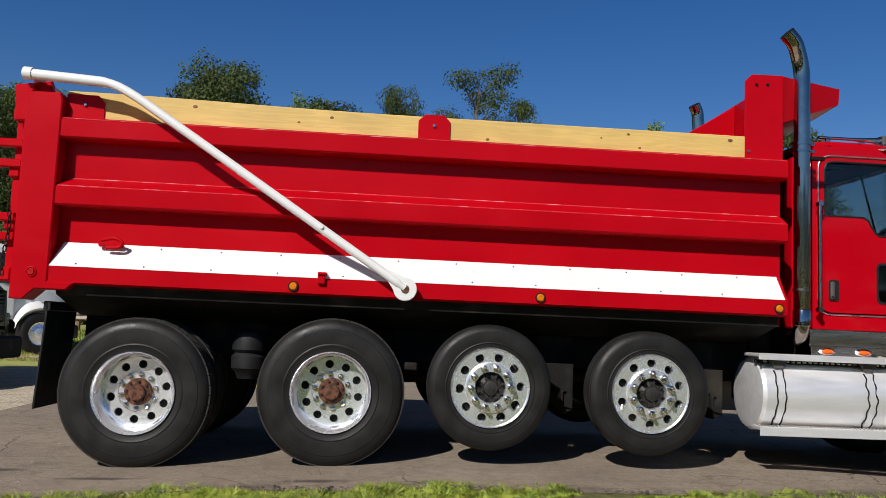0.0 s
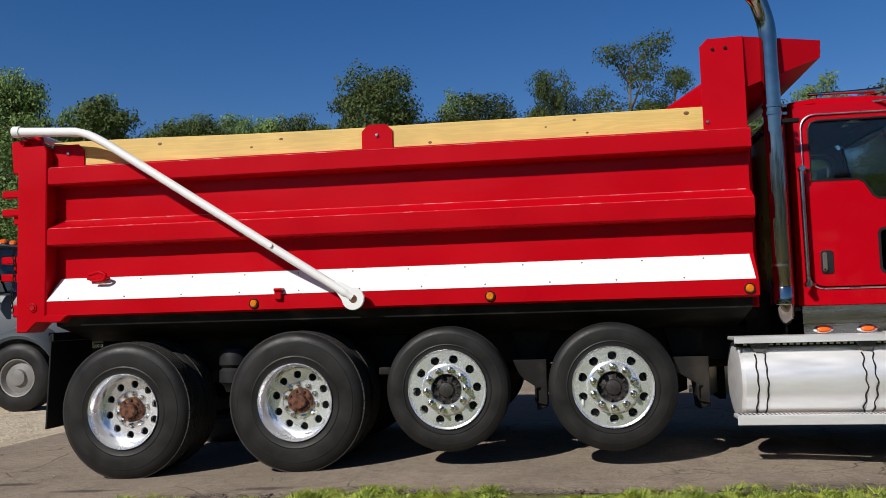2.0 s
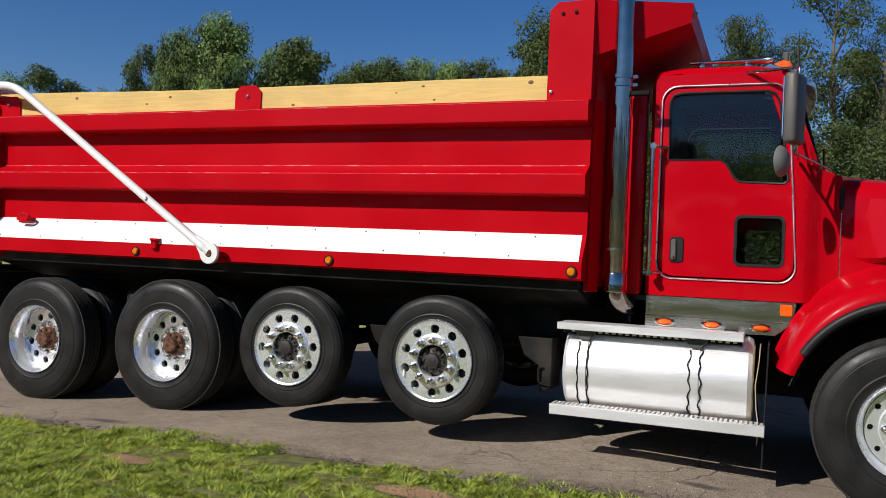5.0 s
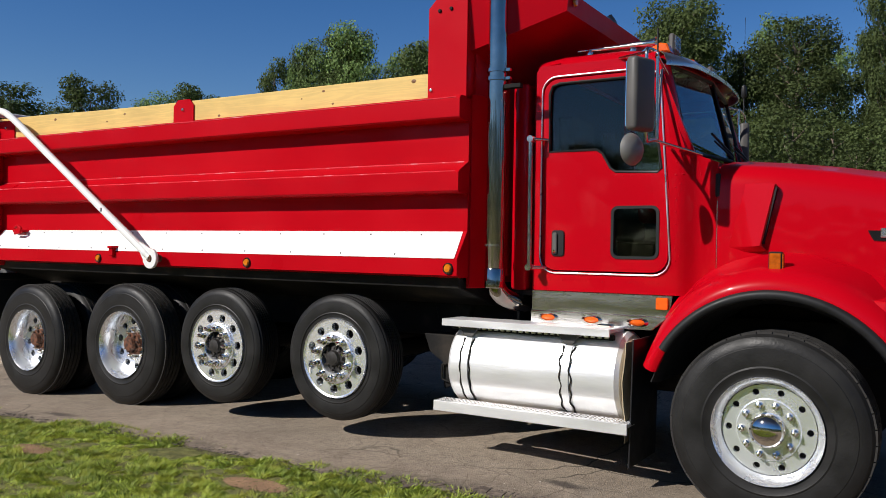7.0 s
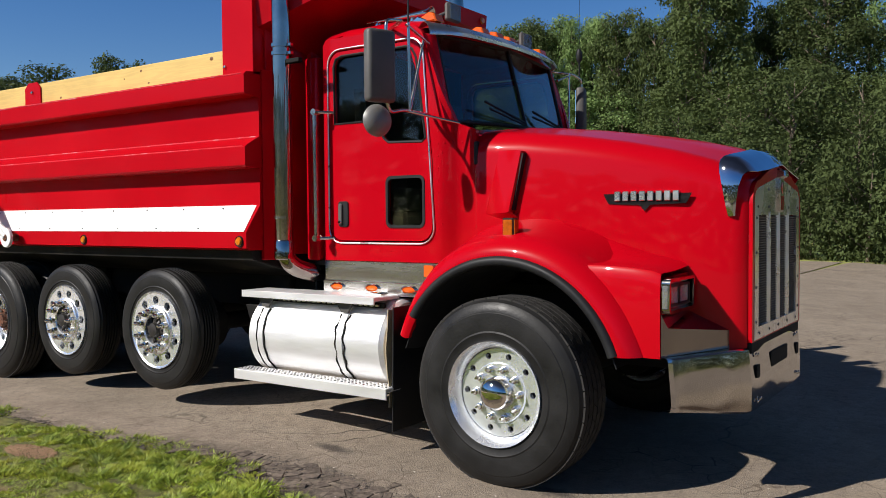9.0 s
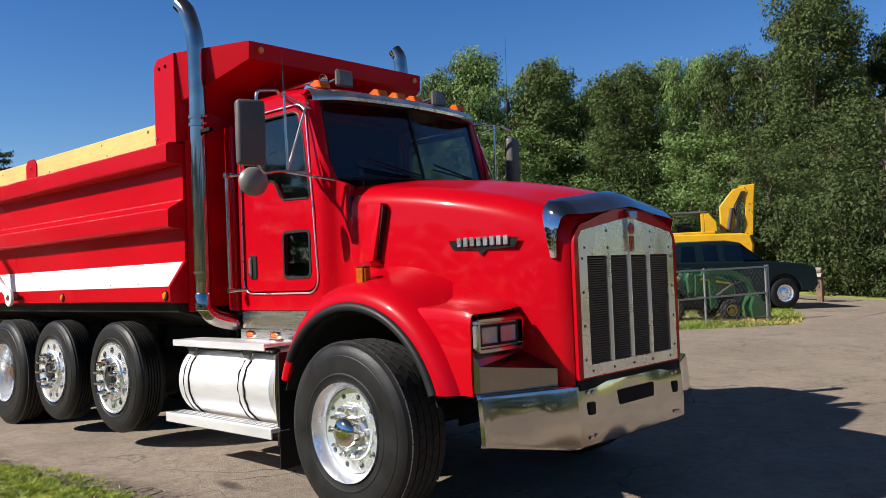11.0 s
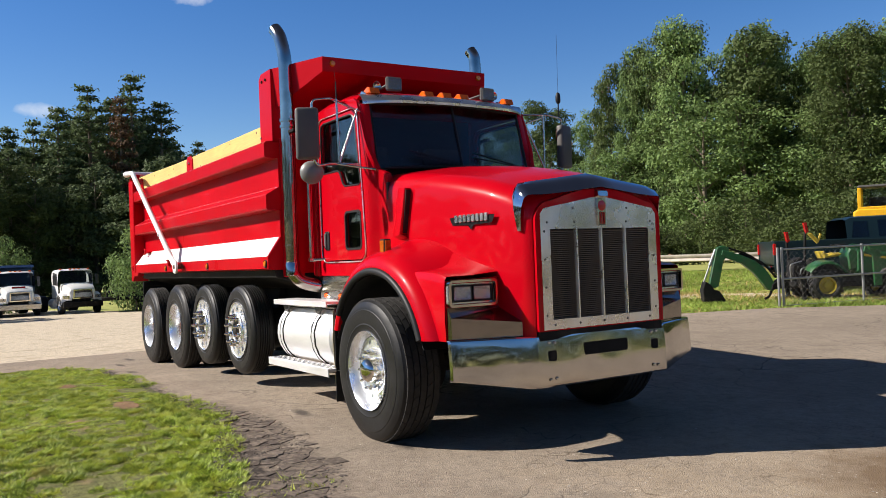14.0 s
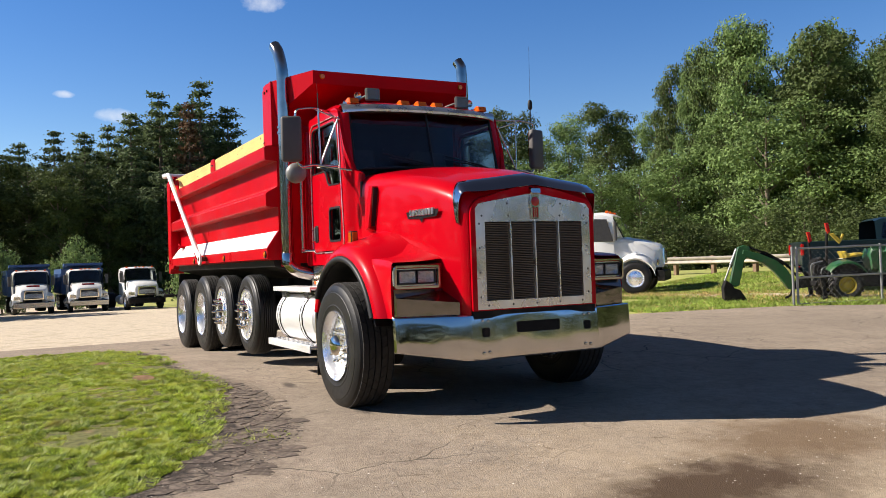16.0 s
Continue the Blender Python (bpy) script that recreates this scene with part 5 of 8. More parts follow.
for side in (-1, 1):
    s = lambda o: YC + side * o
    rows = []
    lip = []
    for i in range(38):
        d = 160 - i * (160 - 12) / 37
        a = radians(d)
        full = smooth(160, 108, d)
        inx = min(AX + 0.85 * math.cos(a), 5.72)
        hw = float(np.interp(inx, [h[0] for h in HOOD], [h[1] for h in HOOD])) - 0.02
        hw = max(hw, 0.865 * smooth(118, 132, d))
        ring = []
        for o, r in ((1.10, -0.03), (1.165, -0.02), (1.178, 0.008), (1.176, 0.04), (1.163, 0.072), (1.14, 0.10), (1.105, 0.125), (1.05, 0.146), (0.97, 0.160), (0.90, 0.172), (0.5, 0.205)):
            if o == 0.5:
                o = hw
            o = max(o, hw)
            rr = AR + 0.015 * math.sin(a) + r * (0.62 + 0.38 * full if r > 0 else 1) + 0.03 * smooth(1.0, 0.78, o) * math.sin(a) ** 2
            ring.append((AX + rr * math.cos(a) * 0.99, s(o), AZ + rr * math.sin(a)))
        rows.append(ring)
        if 19 < d < 150:
            lip.append((AX + (AR + 0.015 * math.sin(a) - 0.004) * math.cos(a) * 0.99, s(1.172), AZ + (AR + 0.015 * math.sin(a) - 0.004) * math.sin(a)))
    b = B()
    loft(b, rows)
    bmesh.ops.bisect_plane(b, geom=b.verts[:] + b.edges[:] + b.faces[:], plane_co=(0, 0, 0.69), plane_no=(0, 0, -1), clear_outer=True)
    fender = part("fender", b, RED, truck, "rounded red front fender with black rubber edge", angle=50)
    b = B()
    tube(b, lip, 0.028, 10)
    part("fender_edge", b, PLASTIC, fender, "black rubber fender edge")
    # front pod carrying the headlamps
    b = B()
    front = []
    for x, zt, ot in ((5.30, 1.15, 1.07), (5.45, 1.152, 1.08), (5.60, 1.15, 1.085), (5.72, 1.142, 1.087), (5.82, 1.13, 1.087), (5.862, 1.114, 1.085)):
        hw = float(np.interp(x, [h[0] for h in HOOD], [h[1] for h in HOOD])) - 0.012
        zb = 0.69 if x > 5.6 else 0.69 + 0.45 * smooth(5.60, 5.40, x)
        wide = ot - hw
        up = float(np.interp(x, (5.30, 5.45, 5.60, 5.72, 5.82, 5.862), (1.315, 1.275, 1.222, 1.185, 1.158, 1.134))) - zt
        front.append([(x, s(1.105), zb), (x, s(1.11), zb + 0.3 * (zt - zb)), (x, s(ot + 0.02), zt - 0.07), (x, s(ot + 0.014), zt - 0.022), (x, s(ot + 0.004), zt - 0.005), (x, s(ot - 0.018), zt),
                      (x, s(ot - 0.25 * wide), zt + 0.03 * up), (x, s(ot - 0.42 * wide), zt + 0.12 * up), (x, s(ot - 0.58 * wide), zt + 0.32 * up), (x, s(ot - 0.74 * wide), zt + 0.62 * up), (x, s(ot - 0.88 * wide), zt + 0.88 * up), (x, s(hw), zt + up)])
    loft(b, front)
    part("headlamp_pod", b, RED, fender, "red fender nose around the headlamps", angle=45)
    b = B()
    prism(b, [(s(1.098), 0.69), (s(1.098), 1.085), (s(0.64), 1.10), (s(0.60), 0.69)], "x", 5.80, 5.859)
    part("pod_front", b, RED, fender)
    b = B()
    lo_, hi_ = min(s(0.71), s(1.095)), max(s(0.71), s(1.095))
    ring_plate(b, rounded(lo_, hi_, 0.912, 1.088, 0.025), rounded(lo_ + 0.016, hi_ - 0.016, 0.928, 1.072, 0.014), 0, 0.045)
    b.transform(Matrix.Translation((5.862, 0, 0)) @ Matrix(((0, 1, 0, 0), (1, 0, 0, 0), (0, 0, 1, 0), (0, 0, 0, 1))))
    b.transform(Matrix.Translation((5.865, 0, 1.0)) @ Matrix.Rotation(radians(1), 4, "Y") @ Matrix.Translation((-5.865, 0, -1.0)))
    bmesh.ops.recalc_face_normals(b, faces=b.faces[:])
    lamp_ = part("headlamp", b, STACK, truck, "twin rectangular headlamp in chrome bezel", angle=20)
    b = B()
    box(b, 5.868, 5.87, lo_ + 0.02, hi_ - 0.02, 0.93, 1.065)
    part("lamp_back", b, REFLECTOR, lamp_)
    for y in (lo_ + 0.117, hi_ - 0.117):
        b = B()
        ring_plate(b, rounded(y - 0.084, y + 0.084, 0.943, 1.055, 0.012), rounded(y - 0.072, y + 0.072, 0.955, 1.043, 0.01), 0, 0.02)
        b.transform(Matrix.Translation((5.872, 0, 0)) @ Matrix(((0, 1, 0, 0), (1, 0, 0, 0), (0, 0, 1, 0), (0, 0, 0, 1))))
        bmesh.ops.recalc_face_normals(b, faces=b.faces[:])
        part("lamp_rim", b, PLASTIC, lamp_)
        b = B()
        rows = []
        for i in range(7):
            u = -1 + i / 3
            rows.append([(5.882 - 0.022 * (1 - 0.9 * u * u) * (1 - 0.9 * w * w), y + 0.072 * u, 0.999 + 0.044 * w) for w in (-1, -0.6, -0.2, 0.2, 0.6, 1)])
        loft(b, rows)
        part("reflector", b, REFLECTOR, lamp_, angle=70)
        b = B()
        box(b, 5.882, 5.887, y - 0.072, y + 0.072, 0.956, 1.042, 0.002)
        part("lens", b, LENS, lamp_)
    b = B()
    y_side = s(1.10)
    box(b, 5.868, 5.902, min(y_side, s(1.085)), max(y_side, s(1.085)), 0.935, 1.055, 0.006)
    part("side_repeater", b, LENS, lamp_, "clear repeater lens at the lamp's side")
    # polished filler between lamp and bumper
    b = B()
    plan = [(5.862, 1.092, 0.908), (5.893, 1.08, 0.842), (6.066, 0.635, 0.795), (5.862, 0.60, 0.90)]
    loft(b, [[(x, s(o), z) for x, o, z in plan], [(x, s(o), 0.702) for x, o, z in plan]], True, True)
    bmesh.ops.recalc_face_normals(b, faces=b.faces[:])
    part("bumper_filler", b, FILLER, truck, "polished filler plate under the headlamp")
    b = B()
    y = s(1.045)
    box(b, 4.945, 5.015, y - 0.03, y + 0.03, 1.275, 1.395, 0.006)
    ind = part("indicator_lamp", b, PLASTIC, fender, "upright amber turn signal on the fender")
    b = B()
    box(b, 4.95, 5.01, y + side * 0.028 - 0.005, y + side * 0.028 + 0.005, 1.285, 1.385, 0.003)
    box(b, 5.012, 5.022, y - 0.022, y + 0.022, 1.285, 1.385, 0.003)
    part("indicator_lens", b, INDICATOR, ind)
    # inner wing and flap behind the wheel
    b = B()
    rows = []
    for i in range(13):
        a = radians(165 - i * 12.5)
        rows.append([(AX + 0.66 * math.cos(a), s(0.42), AZ + 0.66 * math.sin(a)), (AX + 0.667 * math.cos(a), s(1.09), AZ + 0.667 * math.sin(a)), (AX + 0.69 * math.cos(a), s(1.155), AZ + 0.69 * math.sin(a))])
    loft(b, rows)
    thicken(b, 0.006)
    part("wheel_arch_liner", b, PLASTIC, fender)
    b = B()
    prism(b, [(4.185, 0.10), (4.195, 0.10), (4.21, 0.86), (4.20, 0.86)], "y", s(0.62), s(1.12), 0.002)
    part("front_flap", b, PLASTIC, truck)
    b = B()
    rows = [[(4.150 + 0.012 * math.sin(k * 1.7) + 0.012 * smooth(0.6, 0.1, z), s(o), z) for k, z in enumerate((0.24, 0.34, 0.45, 0.6, 0.75, 0.84))] for o in (0.80, 0.95, 1.11)]
    loft(b, rows)
    thicken(b, 0.006)
    part("canvas_flap", b, CANVAS, truck, "worn beige flap behind the wheel")

# bumper
b = B()
LINE = [(5.925, 1.125), (5.945, 1.115), (5.965, 1.09), (6.15, 0.635), (6.172, 0.59)]
line = [(x, -o) for x, o in LINE] + [(6.182, -0.3), (6.182, 0.3)] + [(x, o) for x, o in LINE[::-1]]
rows = []
for x, o in line:
    drop = 0.435 - 0.075 * smooth(1.12, 0.62, abs(o))
    rows.append([(x - 0.08, YC + o * 0.985, 0.70), (x - 0.028, YC + o, 0.70), (x - 0.019, YC + o, 0.692), (x - 0.0155, YC + o, 0.675), (x - 0.0095, YC + o, 0.61), (x - 0.0038, YC + o, 0.54), (x, YC + o, 0.475), (x - 0.0025, YC + o, drop + 0.01), (x - 0.01, YC + o, drop), (x - 0.05, YC + o * 0.985, drop)])
loft(b, rows)
bumper = part("bumper", b, BUMPER, truck, "polished chrome steel bumper with tow openings", angle=22)
for o, w, z0, z1 in ((0.0, 0.20, 0.545, 0.63), (-0.475, 0.03, 0.53, 0.60), (0.475, 0.03, 0.53, 0.60)):
    b = B()
    prism(b, rounded(YC + o - w, YC + o + w, z0, z1, 0.015), "x", 6.130, 6.178)
    part("bumper_opening", b, BLACK, bumper, "dark opening in the bumper")
for o, z in ((-0.5, 0.655), (-0.45, 0.65), (0.45, 0.65), (0.5, 0.655), (-0.5, 0.41), (-0.45, 0.415), (0.45, 0.415), (0.5, 0.41)):
    b = B()
    lathe(b, [(0.0, 0.008), (0.009, 0.006), (0.012, 0.0)], 12, (6.181 - 0.014 * smooth(0.48, 0.66, z), YC + o, z), "x")
    part("bolt", b, STAINLESS, bumper)

# ---- fuel tanks and steps ----
for side in (-1, 1):
    s = lambda o: YC + side * o
    yt, rt = s(0.84), 0.285
    b = B()
    prof = [(0.0, 2.915), (rt - 0.06, 2.915), (rt - 0.02, 2.925), (rt, 2.95), (rt, 4.09), (rt - 0.02, 4.115), (rt - 0.06, 4.125), (0.0, 4.125)]
    lathe(b, prof, 56, (0, yt, 0.60), "x")
    tank = part("fuel_tank", b, TANK_ALU, truck, "round aluminium fuel tank", angle=30)
    for x in (3.06, 3.775):
        b = B()
        lathe(b, [(rt + 0.002, x - 0.026), (rt + 0.007, x - 0.024), (rt + 0.007, x + 0.024), (rt + 0.002, x + 0.026)], 56, (0, yt, 0.60), "x")
        part("tank_strap", b, TANK_ALU, tank)
        b = B()
        for dx in (-0.033, 0.033):
            pts = []
            for i in range(36):
                a = radians(-150 + i * 8.2) if side < 0 else radians(-30 - i * 8.2)
                a = radians(140 + i * 3.6)
                wob = (0.007 * math.sin(i * 1.1 + dx * 40) + 0.005 * math.sin(i * 0.43 + 2)) * (1 if x > 3.5 else 0.5)
                pts.append((x + dx + wob, yt + -side * (rt + 0.004) * math.cos(a) * 1.0, 0.60 + (rt + 0.004) * math.sin(a)))
            tube(b, pts, 0.0055, 5)
        part("strap_rubber", b, BLACK, tank)
    b = B()
    box(b, 2.88, 4.06, min(s(0.86), s(1.125)), max(s(0.86), s(1.125)), 0.885, 0.912, 0.006)
    prism(b, [(2.88, 0.865), (4.06, 0.865), (4.06, 0.912), (2.88, 0.912)], "y", s(1.115), s(1.127), 0.003)
    part("upper_step", b, TANK_ALU, tank, "perforated aluminium step on the tank")
    slot = None
    for i in range(24):
        x = 2.96 + i * 0.045
        if slot is None:
            slot = part("step_slot", box(B(), 0, 0.024, -0.007, 0.007, 0.845, 0.857), TRIM, tank, own=True, at=(x - 1.8, side * 1.027, 0))
        else:
            again(slot, tank, pose(x - 1.8, side * 1.027, 0))
    b = B()
    box(b, 2.90, 4.05, min(s(0.99), s(1.02)), max(s(0.99), s(1.02)), 0.835, 0.868, 0.004)
    part("step_rail", b, BLACK, tank)
    for x in (3.06, 3.775):
        b = B()
        prism(b, [(x - 0.09, 0.885), (x + 0.09, 0.885), (x + 0.03, 0.80), (x - 0.03, 0.80)], "y", s(1.06), s(1.075), 0.003)
        part("step_bracket", b, GREYPLASTIC, tank)
    b = B()
    box(b, 2.865, 4.20, min(s(1.04), s(1.19)), max(s(1.04), s(1.19)), 0.345, 0.372, 0.005)
    prism(b, [(2.865, 0.305), (4.20, 0.305), (4.20, 0.372), (2.865, 0.372)], "y", s(1.18), s(1.192), 0.003)
    low = part("lower_step", b, TANK_ALU, tank, "long aluminium running step under the tank")
    b = B()
    for i in range(44):
        for o in (1.075, 1.11, 1.145):
            x = 2.895 + i * 0.0295
            lathe(b, [(0.0, 0.3765), (0.006, 0.3755), (0.009, 0.3715)], 6, (x, s(o), 0), "z")
    part("step_studs", b, STAINLESS, low)
    for x in (3.06, 3.72):
        b = B()
        box(b, x - 0.03, x + 0.03, min(s(0.5), s(1.1)), max(s(0.5), s(1.1)), 0.31, 0.345, 0.004)
        box(b, x - 0.03, x + 0.03, min(s(0.5), s(0.56)), max(s(0.5), s(0.56)), 0.31, 0.85, 0.004)
        part("tank_hanger", b, BLACK, tank)
    b = B()
    box(b, 3.93, 4.02, min(s(0.93), s(1.0)), max(s(0.93), s(1.0)), 0.912, 0.93, 0.006)
    part("step_clasp", b, CHROME, tank)

# ---- ground, road, lot ----


def ground_material():
    """Lawn and field: grass, dry patches and bare soil."""
    m = material("lawn_soil", (0.31, 0.325, 0.085), 0.95, noise_scale=1.3, spread=0.25, bump=0.02, bump_scale=25, dirt=(0.42, 0.29, 0.15), dirt_scale=0.9, dirt_lo=0.60, dirt_hi=0.72)
    return m


def asphalt_material():
    """Old grey asphalt with light stones, stains and cracks."""
    m = material("old_asphalt", (0.335, 0.274, 0.207), 0.9, spec=0.25, noise_scale=0.5, spread=0.18, bump=0.006, bump_scale=130)
    n, l = m.node_tree.nodes, m.node_tree.links
    p = n["Principled BSDF"]
    base = p.inputs["Base Color"].links[0].from_socket
    coord = n.new("ShaderNodeTexCoord")

    def mixed(base, fac, color):
        x = n.new("ShaderNodeMix")
        x.data_type = "RGBA"
        l.new(fac, x.inputs[0])
        l.new(base, x.inputs[6])
        x.inputs[7].default_value = (*color, 1)
        return x.outputs[2]

    def mapped(v, a, b, c, d):
        r = n.new("ShaderNodeMapRange")
        for k, q in enumerate((a, b, c, d)):
            r.inputs[k + 1].default_value = q
        l.new(v, r.inputs[0])
        return r.outputs[0]

    def tex(scale, detail=4, rough=0.6):
        t = n.new("ShaderNodeTexNoise")
        t.inputs["Scale"].default_value, t.inputs["Detail"].default_value, t.inputs["Roughness"].default_value = scale, detail, rough
        l.new(coord.outputs["Object"], t.inputs["Vector"])
        return t.outputs["Fac"]

    def cells(scale, feature, warp=0.0):
        v = n.new("ShaderNodeTexVoronoi")
        v.feature = feature
        v.inputs["Scale"].default_value = scale
        src = coord.outputs["Object"]
        if warp:
            t = n.new("ShaderNodeTexNoise")
            t.inputs["Scale"].default_value = 2.5
            l.new(src, t.inputs["Vector"])
            a = n.new("ShaderNodeVectorMath")
            a.operation = "MULTIPLY_ADD"
            a.inputs[1].default_value = (warp,) * 3
            l.new(t.outputs["Color"], a.inputs[0])
            l.new(src, a.inputs[2])
            src = a.outputs[0]
        l.new(src, v.inputs["Vector"])
        return v.outputs["Distance"]
    c = base
    c = mixed(c, mapped(tex(2.2, 7, 0.7), 0.46, 0.66, 0, 0.5), (0.17, 0.132, 0.10))
    c = mixed(c, mapped(tex(12, 5, 0.7), 0.45, 0.68, 0, 0.55), (0.16, 0.125, 0.095))
    c = mixed(c, mapped(tex(150, 2, 0.8), 0.5, 0.68, 0, 0.75), (0.40, 0.33, 0.26))
    c = mixed(c, mapped(tex(110, 2, 0.8), 0.52, 0.7, 0, 0.75), (0.06, 0.05, 0.042))
    c = mixed(c, mapped(tex(70, 3, 0.7), 0.52, 0.75, 0, 0.5), (0.32, 0.27, 0.215))
    c = mixed(c, mapped(tex(45, 3, 0.7), 0.55, 0.72, 0, 0.55), (0.07, 0.065, 0.06))
    c = mixed(c, mapped(cells(34, "F1"), 0.0, 0.2, 0.75, 0.0), (0.46, 0.41, 0.35))
    c = mixed(c, mapped(cells(11, "F1"), 0.0, 0.09, 0.8, 0.0), (0.42, 0.38, 0.33))
    c = mixed(c, mapped(tex(0.8, 6), 0.60, 0.70, 0, 0.35), (0.08, 0.075, 0.07))
    crack = n.new("ShaderNodeMath")
    crack.operation = "MULTIPLY"
    l.new(mapped(cells(0.9, "DISTANCE_TO_EDGE", 0.28), 0.0, 0.009, 1.0, 0.0), crack.inputs[0])
    l.new(mapped(tex(0.35, 3), 0.47, 0.58, 0, 0.9), crack.inputs[1])
    c = mixed(c, crack.outputs[0], (0.04, 0.035, 0.03))
    small = n.new("ShaderNodeMath")
    small.operation = "MULTIPLY"
    l.new(mapped(cells(4.5, "DISTANCE_TO_EDGE", 0.22), 0.0, 0.016, 1.0, 0.0), small.inputs[0])
    l.new(mapped(tex(0.8, 5), 0.48, 0.6, 0.0, 0.85), small.inputs[1])
    c = mixed(c, small.outputs[0], (0.075, 0.055, 0.042))
    # crumbling near the lawn, from the edge attribute of the road mesh
    at = n.new("ShaderNodeAttribute")
    at.attribute_name = "edge"
    worn = n.new("ShaderNodeMath")
    worn.operation = "MULTIPLY"
    l.new(at.outputs["Fac"], worn.inputs[0])
    l.new(mapped(tex(6, 5), 0.34, 0.54, 0.15, 1.0), worn.inputs[1])
    c = mixed(c, worn.outputs[0], (0.06, 0.048, 0.04))
    fine = n.new("ShaderNodeMath")
    fine.operation = "MULTIPLY"
    l.new(at.outputs["Fac"], fine.inputs[0])
    l.new(mapped(cells(6.0, "DISTANCE_TO_EDGE", 0.3), 0.0, 0.06, 1.0, 0.0), fine.inputs[1])
    c = mixed(c, fine.outputs[0], (0.03, 0.026, 0.022))

    def spot(c, cx, cy, rx, ry, color, amount):
        """A stain with ragged edges."""
        mp = n.new("ShaderNodeMapping")
        mp.vector_type = "POINT"
        mp.inputs["Location"].default_value = (-cx / rx, -cy / ry, 0)
        mp.inputs["Scale"].default_value = (1 / rx, 1 / ry, 0)
        l.new(coord.outputs["Object"], mp.inputs["Vector"])
        ln = n.new("ShaderNodeVectorMath")
        ln.operation = "LENGTH"
        l.new(mp.outputs[0], ln.inputs[0])
        ad = n.new("ShaderNodeMath")
        ad.operation = "MULTIPLY_ADD"
        l.new(tex(1.6 / max(rx, ry) + 1.5, 8, 0.7), ad.inputs[0])
        ad.inputs[1].default_value = 1.8
        l.new(ln.outputs["Value"], ad.inputs[2])
        return mixed(c, mapped(ad.outputs[0], 1.3, 2.1, amount, 0.0), color)
    c = spot(c, 9.2, 7.6, 2.6, 2.2, (0.46, 0.355, 0.23), 0.4)
    c = spot(c, 8.3, 7.0, 0.5, 0.95, (0.075, 0.047, 0.028), 0.97)
    c = spot(c, 7.75, 8.3, 0.6, 0.9, (0.15, 0.095, 0.052), 0.8)
    for x, y, rx, ry in ((-0.35, 5.52, 0.26, 0.06), (3.85, 5.98, 0.16, 0.06), (-1.75, 5.66, 0.24, 0.05), (5.3, 6.15, 0.12, 0.07), (-2.6, 5.95, 0.3, 0.06)):
        c = spot(c, x, y, rx, ry, (0.06, 0.05, 0.045), 0.8)
    l.new(c, p.inputs["Base Color"])
    return m


LAWN = ground_material()
ASPHALT = asphalt_material()
GRAVEL = material("pale_gravel", (0.55, 0.465, 0.345), 0.95, noise_scale=14, spread=0.22, bump=0.03, bump_scale=22, dirt=(0.34, 0.28, 0.19), dirt_scale=2.4, dirt_lo=0.5, dirt_hi=0.75)


def sheet(name, xs, ys, height, mat, label, category, keep=None):
    """A sheet on the ground over a grid of xs and ys."""
    b = B()
    grid = [[b.verts.new((x, y, height(x, y))) for x in xs] for y in ys]
    for j in range(len(ys) - 1):
        for i in range(len(xs) - 1):
            if keep is None or keep((xs[i] + xs[i + 1]) / 2, (ys[j] + ys[j + 1]) / 2):
                b.faces.new((grid[j][i], grid[j][i + 1], grid[j + 1][i + 1], grid[j + 1][i]))
    bmesh.ops.delete(b, geom=[v for v in b.verts if not v.link_faces], context="VERTS")
    return tagged(new(name, finish(b, name, mat, 80)), label, category, kind="structure")


def steps(a, b, fine):
    out, x = [a], a
    while x < b:
        d = fine * (1 + (max(0.0, abs(x - 3) - 12)) * 0.12)
        x = min(b, x + d)
        out.append(x)
    return out


sheet("ground", [-2500, -900, -400, -200] + steps(-110, 90, 1.0) + [200, 400, 900, 2500], [-2500, -900, -400, -200] + steps(-70, 110, 1.0) + [200, 400, 900, 2500], level, LAWN, "uneven lawn and field with dry patches and bare soil", "ground")


EDGE_X = (-2.3, -2.0, -1.0, 3.0, 3.9, 4.7, 5.4, 5.9, 6.6, 6.85, 7.05)
EDGE_Y = (4.6, 5.05, 5.30, 5.34, 5.28, 5.06, 4.86, 4.66, 4.19, 3.75, 3.0)


def near_edge(x):
    """Where the lawn on the camera's side gives way to the asphalt: the road lies beyond this y."""
    w = 0.06 * noise.noise((x * 1.7, 0.3, 0.0)) + 0.03 * noise.noise((x * 6.0, 2.3, 0.0))
    return float(np.interp(x, EDGE_X, EDGE_Y)) + w


def far_edge(x):
    """The road's far kerbless edge."""
    w = 0.08 * noise.noise((x * 0.9, 5.3, 0.0))
    if x < 3.0:
        return 15.9 + 1.55 * (x + 0.2) + w if x > -3 else 11.6 + w
    return min(29.6, 20.9 + (x - 3.0) * 40) + w


def strip(name, xs, lo, hi, n, lift, mat, label, category, flat=None):
    """A sheet between two lines y = lo(x) and y = hi(x), laid over the ground."""
    b = B()
    rows = []
    for x in xs:
        a, c = lo(x), hi(x)
        rows.append([b.verts.new((x, a + (c - a) * j / n, level(x, a + (c - a) * j / n) + lift * (0.25 if j in (0, n) else 1))) for j in range(n + 1)])
    for s, t in zip(rows, rows[1:]):
        for j in range(n):
            b.faces.new((s[j], t[j], t[j + 1], s[j + 1]))
    me = finish(b, name, mat, 80)
    if flat:
        a = me.attributes.new("edge", "FLOAT", "POINT")
        for i, v in enumerate(me.vertices):
            a.data[i].value = flat(v.co.x, v.co.y)
    return tagged(new(name, me), label, category, kind="structure")


